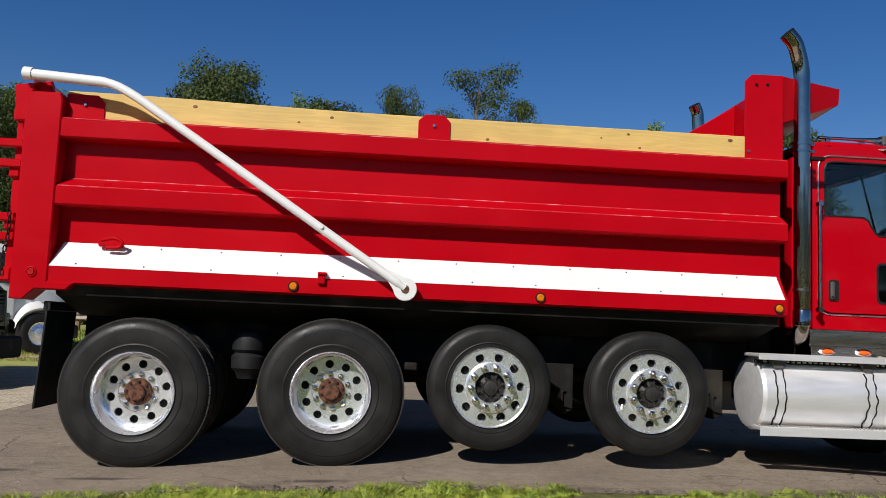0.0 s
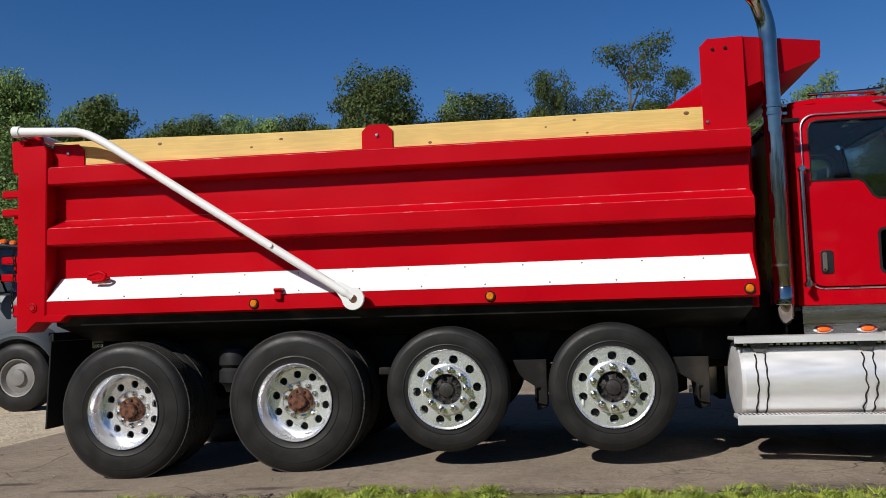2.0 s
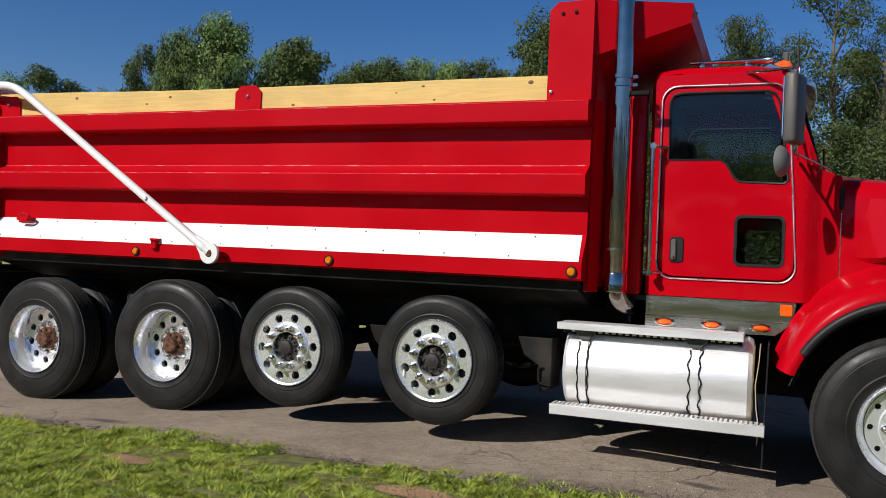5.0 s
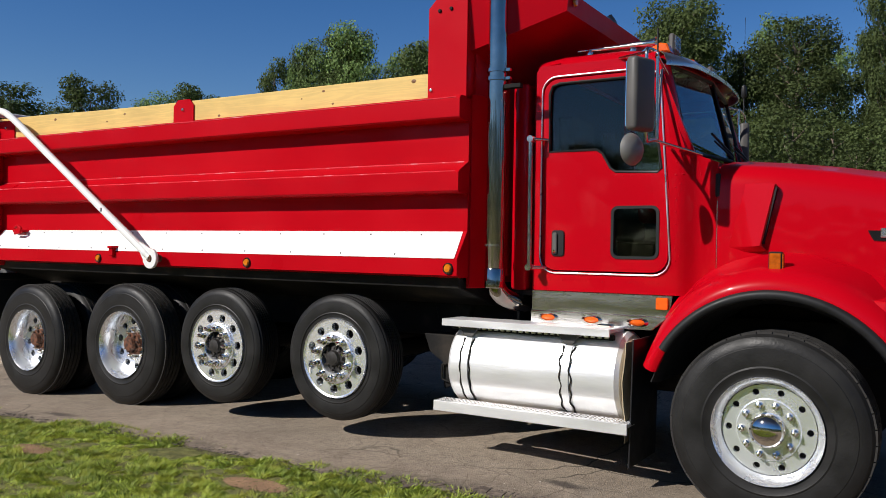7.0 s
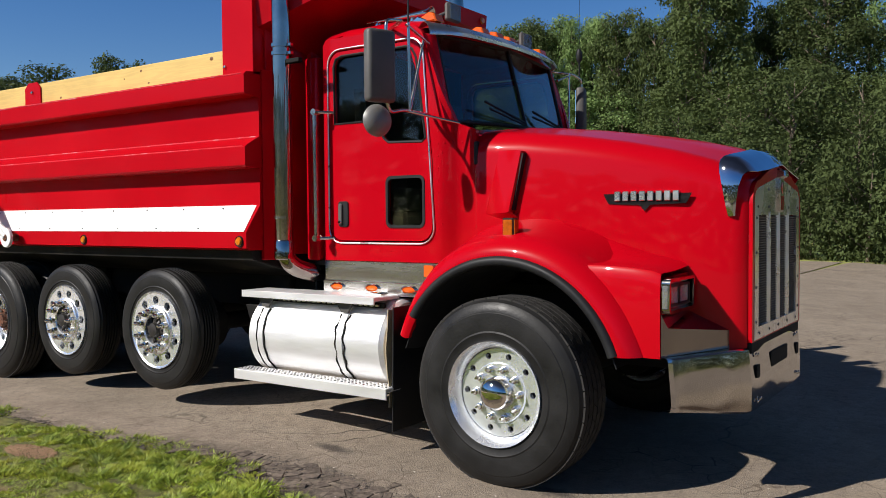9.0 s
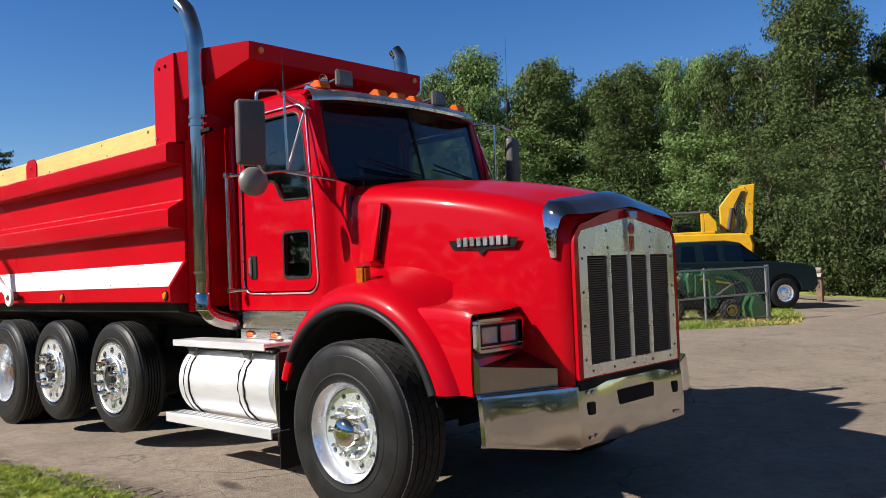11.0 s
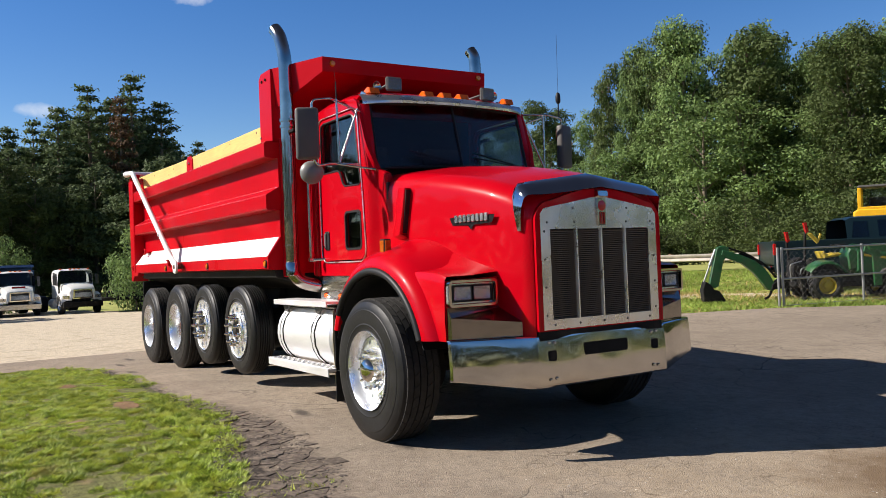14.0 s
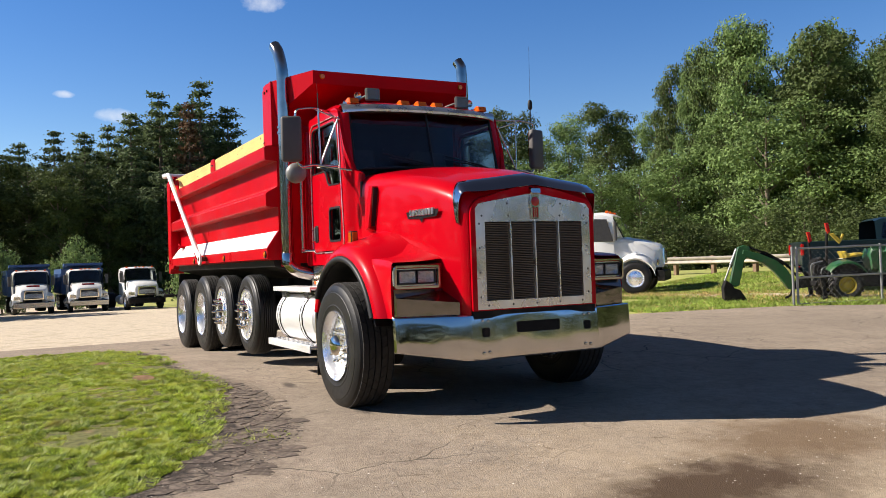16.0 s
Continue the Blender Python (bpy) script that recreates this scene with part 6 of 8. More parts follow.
def crumble(x, y):
    """How far the asphalt has broken up beside the lawn."""
    wide = 0.15 + 0.75 * smooth(2.0, 6.2, x)
    return (1 - smooth(0.25 * wide, wide * 1.15, y - near_edge(x))) * (0.4 + 0.6 * smooth(1.5, 5.0, x))


drive = strip("road", [-2.3 + 0.1 * i for i in range(94)], near_edge, lambda x: min(far_edge(x), 34.0), 150, 0.022, ASPHALT, "old grey asphalt drive with cracks, crumbs and oil stains", "asphalt", crumble)
strip("road_west", [-4.1, -3.8, -3.5, -3.2, -2.9, -2.6, -2.3], lambda x: -30.0, lambda x: far_edge(x), 70, 0.022, ASPHALT, "asphalt strip between lawn and gravel lot", "asphalt")
strip("road_back", [-3.0 + 0.2 * i for i in range(31)], lambda x: float(np.interp(x, (-3.0, -0.5, 1.7, 2.5, 3.2), (29.0, 27.0, 22.6, 20.2, 18.0))) + 0.06 * noise.noise((x * 2, 3, 1)), lambda x: 29.8 + 0.3 * noise.noise((x, 6, 2)), 24, 0.017, ASPHALT, "asphalt drive running on to the wood edge", "asphalt")
strip("road_east", [7.0 + 1.1 * i for i in range(40)], lambda x: -30.0, lambda x: 29.6, 70, 0.022, ASPHALT, "wide asphalt yard beside the truck", "asphalt")
strip("gravel_lot", [-60 + 1.4 * i for i in range(40)] + [-4.05], lambda x: -25 + 0.4 * noise.noise((x, 1, 1)), lambda x: (17 + (x + 4) * 0.2) + 0.5 * noise.noise((x, 4, 1)), 40, 0.016, GRAVEL, "pale gravel lot behind the truck", "gravel")
strip("gravel_path", [-12 + 0.5 * i for i in range(25)], lambda x: 19.3 + 0.12 * x + 0.4 * noise.noise((x, 2, 1)), lambda x: 21.5 + 0.12 * x + 0.4 * noise.noise((x, 8, 1)), 6, 0.014, GRAVEL, "worn pale gravel path across the field", "gravel")

SOILBED = material("thin_lawn_soil", (0.135, 0.14, 0.042), 0.95, noise_scale=14, spread=0.5, bump=0.02, bump_scale=45, dirt=(0.30, 0.20, 0.115), dirt_scale=2.2, dirt_lo=0.60, dirt_hi=0.70)
strip("lawn", [-2.35 + 0.2 * i for i in range(48)], lambda x: -25.0, lambda x: near_edge(x) + 0.03, 60, 0.014, SOILBED, "lawn bed with thin turf and bare earth", "lawn")

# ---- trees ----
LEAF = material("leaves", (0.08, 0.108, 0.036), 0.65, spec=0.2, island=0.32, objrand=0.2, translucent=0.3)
LEAF_PALE = material("pale_leaves", (0.18, 0.262, 0.09), 0.65, spec=0.2, island=0.32, objrand=0.15, translucent=0.3)
NEEDLE = material("pine_needles", (0.095, 0.13, 0.058), 0.7, spec=0.2, island=0.4, objrand=0.2, translucent=0.3)
BROWNED = material("browned_needles", (0.13, 0.07, 0.035), 0.8, island=0.5, translucent=0.15)
BARK = material("bark", (0.16, 0.125, 0.095), 0.95, noise_scale=4, spread=0.3, bump=0.02, bump_scale=8, stretch=(1, 1, 0.2))
rng = np.random.default_rng(7)


def cards(name, centers, normals, sizes, mat):
    """Many small bent leaves in one mesh."""
    n = len(centers)
    t = np.cross(normals, rng.normal(size=(n, 3)))
    t /= np.linalg.norm(t, axis=1)[:, None] + 1e-9
    u = np.cross(normals, t)
    s = sizes[:, None]
    a = centers - t * s - u * s * 0.5
    c = centers + t * s - u * s * 0.5 * rng.random((n, 1))
    d = centers + u * s * 0.8 + normals * s * 0.25
    verts = np.stack([a, c, d], 1).reshape(-1, 3)
    faces = np.arange(3 * n).reshape(-1, 3)
    me = bpy.data.meshes.new(name)
    me.from_pydata(verts.tolist(), [], faces.tolist())
    me.materials.append(mat)
    return me


def broadleaf(h, spread, n, leaf, mat, base=0.28, lobes=16, airy=0.0):
    """Trunk with limbs and a crown of leafy clumps of a broad-leaved tree of height h; spread is the crown's radius."""
    b = B()
    top = h * 0.9
    sway = lambda z: (0.25 * math.sin(z * 0.35) * z / h, 0.2 * math.cos(z * 0.5) * z / h, z)
    r0 = 0.016 * h
    tube(b, [sway(z) for z in (0, h * 0.15, h * 0.3, h * 0.5, h * 0.7, top)], [r0 * 1.25, r0, r0 * 0.85, r0 * 0.6, r0 * 0.35, 0.02], 8)
    cs, rs = [], []
    boughs = max(9, int(lobes / 2.6))
    for i in range(boughs):
        f = (i + 0.9 * rng.random()) / boughs
        zt = h * (base + (0.93 - base) * f ** 0.92)
        wide = spread * (0.8 + 0.2 * smooth(0, 0.4, f)) * math.sqrt(1 - max(0.0, (f - 0.6) / 0.5) ** 2) * (0.82 + 0.3 * rng.random())
        a = i * 2.4 + 0.9 * rng.random()
        d = (0.5 + 0.16 * rng.random()) * wide
        c = np.array((d * math.cos(a), d * math.sin(a), zt))
        z0 = max(h * 0.1, zt - d * 1.1)
        tube(b, [sway(z0), tuple((np.array(sway(z0)) + c) / 2 + (0, 0, -0.1)), tuple(c)], [r0 * 0.36, r0 * 0.22, 0.015], 5)
        for k in range(4):
            o = rng.normal(size=3)
            o *= 0.33 * spread * (0.6 + 0.5 * rng.random()) / np.linalg.norm(o)
            cs.append(c + o * (1.05, 1.05, 0.8) if k else c)
            rs.append(spread * (0.24 + 0.15 * rng.random()) * (1 - 0.15 * f))
    w = np.array(rs) ** 2
    pick = rng.choice(len(cs), n, p=w / w.sum())
    v = rng.normal(size=(n, 3)) + (0, 0, 0.25)
    v /= np.linalg.norm(v, axis=1)[:, None]
    rag = 1 + 0.22 * np.sin(v[:, 0] * 5 + pick) * np.sin(v[:, 1] * 5 + 2 * pick) + 0.15 * np.sin(v[:, 2] * 9 + 3 * pick)
    rad = np.array(rs)[pick] * rag * (0.62 + 0.46 * rng.random(n) ** (0.7 + airy))
    centers = np.array(cs)[pick] + v * rad[:, None] * (1.12, 1.12, 0.72) + rng.normal(size=(n, 3)) * 0.07
    normals = v * 0.9 + rng.normal(size=(n, 3)) * 0.42 + (0, 0, 0.3)
    normals /= np.linalg.norm(normals, axis=1)[:, None]
    return finish(b, "trunk", BARK), cards("crown", centers, normals, leaf * (0.6 + 0.8 * rng.random(n)), mat)


def conifer(h, spread, n, mat, ragged=0.35):
    """Trunk with whorled boughs and needle crown of a pine."""
    b = B()
    tube(b, [(0, 0, 0), (0.05, 0, h * 0.5), (0, 0, h * 0.965)], [0.016 * h, 0.011 * h, 0.02], 8)
    cs, ns = [], []
    z = h * 0.16
    while z < h * 0.97:
        f = (z / h - 0.16) / 0.84
        reach = spread * (1 - f) ** 0.75 * (1 - ragged * rng.random()) + 0.25
        for k in range(5):
            a = 1.257 * k + rng.random() * 1.2
            L = reach * (0.6 + 0.5 * rng.random())
            rise = L * (0.25 * f + 0.05)
            tip = np.array((L * math.cos(a), L * math.sin(a), z + rise))
            tube(b, [(0, 0, z), tuple(tip)], [0.03 + 0.03 * (1 - f), 0.012], 4)
            m = max(8, int(n * L / (spread * 60)))
            t = 0.25 + 0.8 * rng.random(m) ** 0.7
            p = np.array((0, 0, z)) + (tip - (0, 0, z)) * t[:, None]
            p += rng.normal(size=(m, 3)) * (0.16 + 0.16 * L / spread, 0.16 + 0.16 * L / spread, 0.13) * (0.6 + 0.4 * t[:, None])
            cs.append(p)
            q = rng.normal(size=(m, 3)) * 0.6 + (0.3 * math.cos(a), 0.3 * math.sin(a), 0.9)
            ns.append(q / np.linalg.norm(q, axis=1)[:, None])
        z += h * (0.035 + 0.02 * rng.random())
    c, q = np.concatenate(cs), np.concatenate(ns)
    return finish(b, "trunk", BARK), cards("crown", c, q, 0.13 * (0.6 + 0.8 * rng.random(len(c))), mat)


KINDS = {
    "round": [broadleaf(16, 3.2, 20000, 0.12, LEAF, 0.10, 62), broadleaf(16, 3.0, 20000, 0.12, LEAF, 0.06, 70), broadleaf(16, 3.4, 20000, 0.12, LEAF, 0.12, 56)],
    "pale": [broadleaf(16, 2.9, 20000, 0.11, LEAF_PALE, 0.04, 72), broadleaf(16, 2.6, 20000, 0.108, LEAF_PALE, 0.03, 80), broadleaf(16, 3.0, 20000, 0.11, LEAF_PALE, 0.05, 60)],
    "fine": [broadleaf(16, 3.1, 36000, 0.092, LEAF, 0.10, 100), broadleaf(16, 3.0, 35000, 0.092, LEAF, 0.08, 110)],
    "low": [broadleaf(16, 4.0, 11000, 0.14, LEAF, 0.05, 60), broadleaf(16, 3.6, 10000, 0.14, LEAF, 0.03, 60)],
    "young": [broadleaf(16, 3.8, 11000, 0.14, LEAF_PALE, 0.04, 60), broadleaf(16, 3.6, 10000, 0.14, LEAF_PALE, 0.03, 60)],
    "sapling": [broadleaf(4, 2.0, 5000, 0.08, LEAF_PALE, 0.03, 26)],
    "back": [broadleaf(16, 4.2, 4500, 0.28, LEAF, 0.06, 40), broadleaf(16, 3.6, 4500, 0.28, LEAF, 0.06, 40)],
    "airy": [broadleaf(18, 3.0, 14000, 0.085, LEAF, 0.2, 44, 0.2)],
    "brown": [conifer(15, 3.0, 12000, BROWNED, 0.5)],
    "pine": [conifer(15, 3.8, 15000, NEEDLE, 0.3), conifer(15, 3.2, 14000, NEEDLE, 0.5)],
    "dark": [broadleaf(14, 3.8, 14000, 0.16, NEEDLE, 0.06, 44), broadleaf(14, 3.2, 14000, 0.16, NEEDLE, 0.04, 44)],
    "bush": [broadleaf(4, 2.2, 4500, 0.088, LEAF, 0.02, 30), broadleaf(4, 2.4, 4500, 0.088, LEAF, 0.02, 30)],
}
GIRTH = {"round": 3.0, "pale": 2.6, "fine": 2.8, "airy": 2.6}
LABELS = {"young": "low sunlit green tree before the wood", "sapling": "bright green sapling beside the gravel lot", "low": "low green tree at the front of the wood", "back": "green tree out of view, mirrored in glass and chrome", "brown": "pine tree with browned needles", "fine": "rounded fine-leaved green tree behind the truck", "round": "dense dark green broad-leaved tree in the wood edge", "pale": "tall sunlit green tree in the wood edge", "airy": "tall open-crowned tree with sparse foliage", "pine": "dark green pine tree behind the gravel lot", "dark": "dark shaded tree behind the gravel lot", "bush": "leafy green undergrowth bush at the wood edge"}
count = 0


def plant(kind, x, y, h, wide=1.0):
    global count
    tr, cr = KINDS[kind][count % len(KINDS[kind])]
    count += 1
    ref = {"bush": 4.0, "sapling": 4.0, "pine": 15.0, "brown": 15.0, "airy": 18.0, "dark": 14.0}.get(kind, 16.0)
    t = thing("bush" if kind == "bush" else "pine_tree" if kind in ("pine", "brown") else "tree", (x, y, level(x, y) - 0.05), LABELS[kind], "bush" if kind == "bush" else "tree", "wood edge")
    t.matrix_basis = t.matrix_basis @ pose(0, 0, 0, 0, 0, (count * 67) % 360) @ Matrix.Diagonal((wide * h / ref, wide * h / ref, h / ref, 1))
    for nm, me in (("trunk", tr), ("crown", cr)):
        o = new(nm, me)
        o.parent = t


def bearing(eye, az, dist):
    return eye[0] - dist * math.sin(radians(az)), eye[1] + dist * math.cos(radians(az))


E0, E1, E2, E3 = (2.6, 0.1), (10.0, 3.35), (11.57, 3.56), (7.82, 2.54)


def single(eye, kind, *rows):
    """Trees seen against the sky from one spot: azimuth, distance, elevation of the top and half the crown's width, in degrees and metres."""
    for az, d, el, half in rows:
        x, y = bearing(eye, az, d)
        h = (d * math.tan(radians(el)) + 1.25 - level(x, y)) * 1.03
        plant(kind, x, y, h, d * math.tan(radians(half)) / GIRTH[kind] * (18.0 if kind == "airy" else 16.0) / h)


single(E0, "fine", (13.4, 77, 16.9, 3.0), (6.1, 77, 14.8, 3.0), (1.1, 77, 16.2, 1.7), (36.3, 95, 15.1, 2.1), (25.6, 87, 13.3, 2.5))
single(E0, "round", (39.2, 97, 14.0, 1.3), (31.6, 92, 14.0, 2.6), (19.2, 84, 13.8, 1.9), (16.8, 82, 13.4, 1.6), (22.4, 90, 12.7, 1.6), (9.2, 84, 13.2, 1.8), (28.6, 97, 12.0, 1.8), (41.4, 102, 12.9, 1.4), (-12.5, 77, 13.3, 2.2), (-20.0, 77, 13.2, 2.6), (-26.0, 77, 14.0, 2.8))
single(E0, "airy", (-4.3, 74, 18.5, 2.7), (-7.0, 74, 16.4, 2.0), (-1.0, 79, 15.0, 1.3))
single(E0, "pale", (-15.8, 74, 14.0, 1.8))
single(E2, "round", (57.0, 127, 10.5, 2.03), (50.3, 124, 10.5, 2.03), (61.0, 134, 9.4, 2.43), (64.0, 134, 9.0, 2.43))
single(E2, "pale", (43.6, 100, 13.7, 1.6), (37.3, 96, 13.8, 2.0), (35.0, 103, 12.0, 1.6), (53.0, 131, 9.8, 1.49), (47.2, 120, 9.5, 1.35), (44.9, 100, 12.6, 0.9), (41.7, 96, 14.9, 1.9), (39.3, 103, 12.8, 1.5), (33.4, 96, 12.6, 1.5), (55.0, 134, 8.4, 1.76), (48.8, 131, 8.8, 1.35))
single(E1, "pale", (32.0, 93, 13.2, 1.6), (28.4, 93, 13.4, 2.0))
single(E1, "pale", (30.2, 100, 12.4, 1.4), (25.5, 93, 13.6, 1.9))
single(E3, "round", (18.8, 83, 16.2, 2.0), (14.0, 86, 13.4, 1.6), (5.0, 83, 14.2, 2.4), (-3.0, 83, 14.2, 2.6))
single(E3, "pale", (34.6, 106, 13.8, 2.0), (24.0, 86, 13.9, 1.7), (28.6, 90, 13.4, 1.7), (26.2, 86, 13.2, 1.3), (21.4, 86, 13.6, 1.5), (16.0, 80, 15.4, 1.5), (11.2, 80, 15.4, 1.8), (8.0, 86, 13.6, 1.6))
# lower trees that close the wood's edge in front
for i in range(40):
    az = -28 + i * 2.6 + rng.random()
    d = 66 + 24 * smooth(10, 40, az) + 8 * rng.random()
    x, y = bearing(E0 if az < 15 else E1, az, d)
    top = (8.6 - 2.2 * smooth(40, 48, az)) * (0.85 + 0.3 * rng.random())
    plant("young" if az > 24 else "low", x, y, d * math.tan(radians(top)) + 1.2, 1.25)
for i in range(60):
    az = -28 + i * 1.75 + rng.random()
    d = 46 + 14 * smooth(20, 45, az) + 4 * rng.random()
    x, y = bearing(E0 if az < 15 else E1, az, d)
    plant("bush", x, y, 2.6 + 1.8 * rng.random(), 1.25)
# undergrowth that comes down to the end of the asphalt
for i in range(16):
    x = -4.5 + i * 0.85 + 0.5 * rng.random()
    plant("bush", x, 31.2 - 0.22 * x + 1.2 * rng.random(), 1.8 + 2.2 * rng.random(), 0.8)
for i in range(7):
    x = -4.0 + i * 2.1 + rng.random()
    plant("low", x, 33.6 - 0.2 * x + rng.random(), 5.4 + 1.6 * rng.random(), 1.1)
# pines and thicket behind the lot
for az, d, el in ((73.5, 92, 8.6), (75.8, 99, 11.5), (77.6, 99, 12.9), (78.9, 102, 11.6), (80.2, 99, 12.1), (82.0, 96, 11.0), (83.4, 102, 9.8), (84.8, 99, 9.6), (86.6, 96, 9.4), (88.6, 96, 8.8), (91, 92, 8.0), (94, 92, 8.2), (71, 96, 8.6), (68, 99, 8.4), (64.5, 102, 8.8), (61, 109, 9)):
    x, y = bearing(E1, az, d)
    plant("pine", x, y, d * math.tan(radians(el)) + 1.1 - level(x, y), 1.0)
for i in range(22):
    az = 60 + i * 1.75 + rng.random()
    d = 84 + 6 * rng.random()
    x, y = bearing(E1, az, d)
    plant("round" if az > 82.5 else "dark", x, y, 10.5 + 3.2 * rng.random() + 1.6 * smooth(82, 86, az), 1.15)
for az, d, el in ((74.6, 106, 8.6), (76.6, 109, 10.2), (79.5, 109, 10.2), (81.2, 109, 9.6), (83.2, 106, 8.6), (85.5, 106, 8.2), (87.6, 106, 7.6), (90, 102, 7.2), (92.5, 102, 7.4)):
    x, y = bearing(E1, az, d)
    plant("dark", x, y, d * math.tan(radians(el)) + 1.1 - level(x, y), 0.9)
for az, d, h in ((77.7, 40, 3.6), (77.0, 41, 3.0), (76.4, 41, 2.2), (74.4, 42, 2.6), (91.5, 46, 4.4), (89.6, 47, 3.6), (85.4, 49, 3.8), (94.5, 46, 5)):
    x, y = bearing(E1, az, d)
    plant("sapling", x, y, h, 0.72)
x, y = bearing(E1, 78.3, 94)
plant("brown", x, y, 94 * math.tan(radians(11.6)) + 1.1 - level(x, y), 0.75)
# the wood goes on behind the camera, where the windows mirror it
for i in range(26):
    a = radians(98 + i * 6.6)
    x, y = 5 + 36 * math.sin(a), 3 + 34 * math.cos(a)
    plant("back", x, y, 7.2 + 2.0 * rng.random(), 1.5)
# unseen trees added ahead of the nose to darken what the front chrome mirrors
for i in range(13):
    a = radians(36 + i * 4.8)
    plant("back", 5 + 44 * math.sin(a), 3 + 44 * math.cos(a), 7.4 + 1.8 * rng.random(), 1.5)

# ---- lawn blades, crumbs and stones ----


def blade_material():
    """Mown grass: green, yellowed and dead blades in tufts of a hand's width, paler and duller from patch to patch."""
    m = material("grass_blades", (0.33, 0.415, 0.062), 0.55, island=0.6, noise_scale=1.1, spread=0.3, translucent=0.35)
    n, l = m.node_tree.nodes, m.node_tree.links
    p = n["Principled BSDF"]
    first = p.inputs["Base Color"].links[0].from_socket
    where = n.new("ShaderNodeTexCoord").outputs["Object"]
    c = first
    for scale, detail, lo, hi, most, tint in ((5.5, 4.0, 0.44, 0.62, 0.8, (0.50, 0.54, 0.09)), (16.0, 3.0, 0.48, 0.64, 0.8, (0.15, 0.23, 0.04)), (2.6, 5.0, 0.61, 0.72, 0.5, (0.44, 0.35, 0.17))):
        t = n.new("ShaderNodeTexNoise")
        t.inputs["Scale"].default_value, t.inputs["Detail"].default_value = scale, detail
        l.new(where, t.inputs["Vector"])
        r = n.new("ShaderNodeMapRange")
        for k, v in enumerate((lo, hi, 0.0, most)):
            r.inputs[k + 1].default_value = v
        l.new(t.outputs["Fac"], r.inputs[0])
        x = n.new("ShaderNodeMix")
        x.data_type = "RGBA"
        l.new(r.outputs[0], x.inputs[0])
        l.new(c, x.inputs[6])
        x.inputs[7].default_value = (*tint, 1)
        c = x.outputs[2]
    for link in list(l):
        if link.from_socket == first and link.to_node.type in ("BSDF_PRINCIPLED", "BSDF_TRANSLUCENT"):
            l.new(c, link.to_socket)
    return m


BLADE = blade_material()
CRUMB = material("asphalt_crumbs", (0.085, 0.07, 0.06), 0.95, island=0.6, bump=0.004, bump_scale=90)
PEBBLE = material("pale_pebbles", (0.45, 0.4, 0.34), 0.9, island=0.4)
SOIL = material("bare_soil", (0.30, 0.19, 0.11), 0.95, noise_scale=5, spread=0.3, bump=0.01, bump_scale=60)


def flat_mesh(name, verts, faces, mat, label, category):
    me = bpy.data.meshes.new(name)
    me.from_pydata(verts, [], faces)
    me.materials.append(mat)
    return tagged(new(name, me), label, category, kind="stuff")


BARE = ((2.43, 4.87, 0.26, 0.11), (0.66, 4.63, 0.2, 0.1))


def lawn(name, x0, x1, y0, hi, per, tall, broad=1.0):
    """Grass blades in tufts: tall and dense in some, thin and trodden between them, ragged at the edge."""
    verts, faces = [], []
    area = (x1 - x0) * 2.4
    for _ in range(int(area * per)):
        x = x0 + (x1 - x0) * rng.random()
        top = hi(x)
        low = min(y0, top - 0.9)
        y = low + (top + 0.12 - low) * rng.random()
        bare = noise.noise((x * 0.9, y * 1.7, 4.0)) + 0.5 * noise.noise((x * 3.2, y * 3.6, 9.0))
        bare += max(math.exp(-((x - cx) / rx) ** 2 - ((y - cy) / ry) ** 2) for cx, cy, rx, ry in BARE)
        tuft = noise.noise((x * 8.0, y * 8.0, 1.0)) + 0.6 * noise.noise((x * 19.0, y * 19.0, 5.0))
        edge = smooth(0.3, -0.1, top - y)
        if bare > 0.70 - 0.55 * edge or rng.random() < 0.55 * edge or tuft < -0.2 - 0.6 * rng.random():
            continue
        h = tall * (0.4 + 0.6 * rng.random()) * max(0.3, 0.85 + 1.0 * tuft) * (1 - 0.45 * smooth(0.1, 0.45, bare))
        a = rng.random() * 6.283
        w = (0.0042 + 0.006 * rng.random() ** 2) * broad
        lean = h * (0.5 + 1.3 * rng.random())
        z = level(x, y) + 0.006
        dx, dy = math.cos(a), math.sin(a)
        b = 6.283 * noise.noise((x * 6.0, y * 6.0, 8.0)) + 2.2 * rng.random()
        k = len(verts)
        verts += [(x - dx * w, y - dy * w, z), (x + dx * w, y + dy * w, z), (x + math.cos(b) * lean, y + math.sin(b) * lean, z + h)]
        faces.append((k, k + 1, k + 2))
    return flat_mesh(name, verts, faces, BLADE, "short sunlit lawn grass with thin bare spots", "grass")


lawn("grass", -2.3, 7.05, 3.3, near_edge, 18000, 0.038)
lawn("grass", -2.3, 7.0, -7.0, lambda x: min(3.25, near_edge(x) - 0.95), 11000, 0.05, 2.4)
lawn("grass_tuft", 5.55, 5.95, 5.05, lambda x: 5.3, 1500, 0.038)

# rough grass between the drive and the guard rail, dry along the path and in patches
DRYBLADE = material("dry_grass_blades", (0.46, 0.33, 0.13), 0.7, island=0.5, noise_scale=1.3, spread=0.3, translucent=0.25)
FIELDBLADE = material("field_grass_blades", (0.25, 0.34, 0.06), 0.6, island=0.55, noise_scale=0.8, spread=0.4, translucent=0.3)
field = {False: ([], []), True: ([], [])}
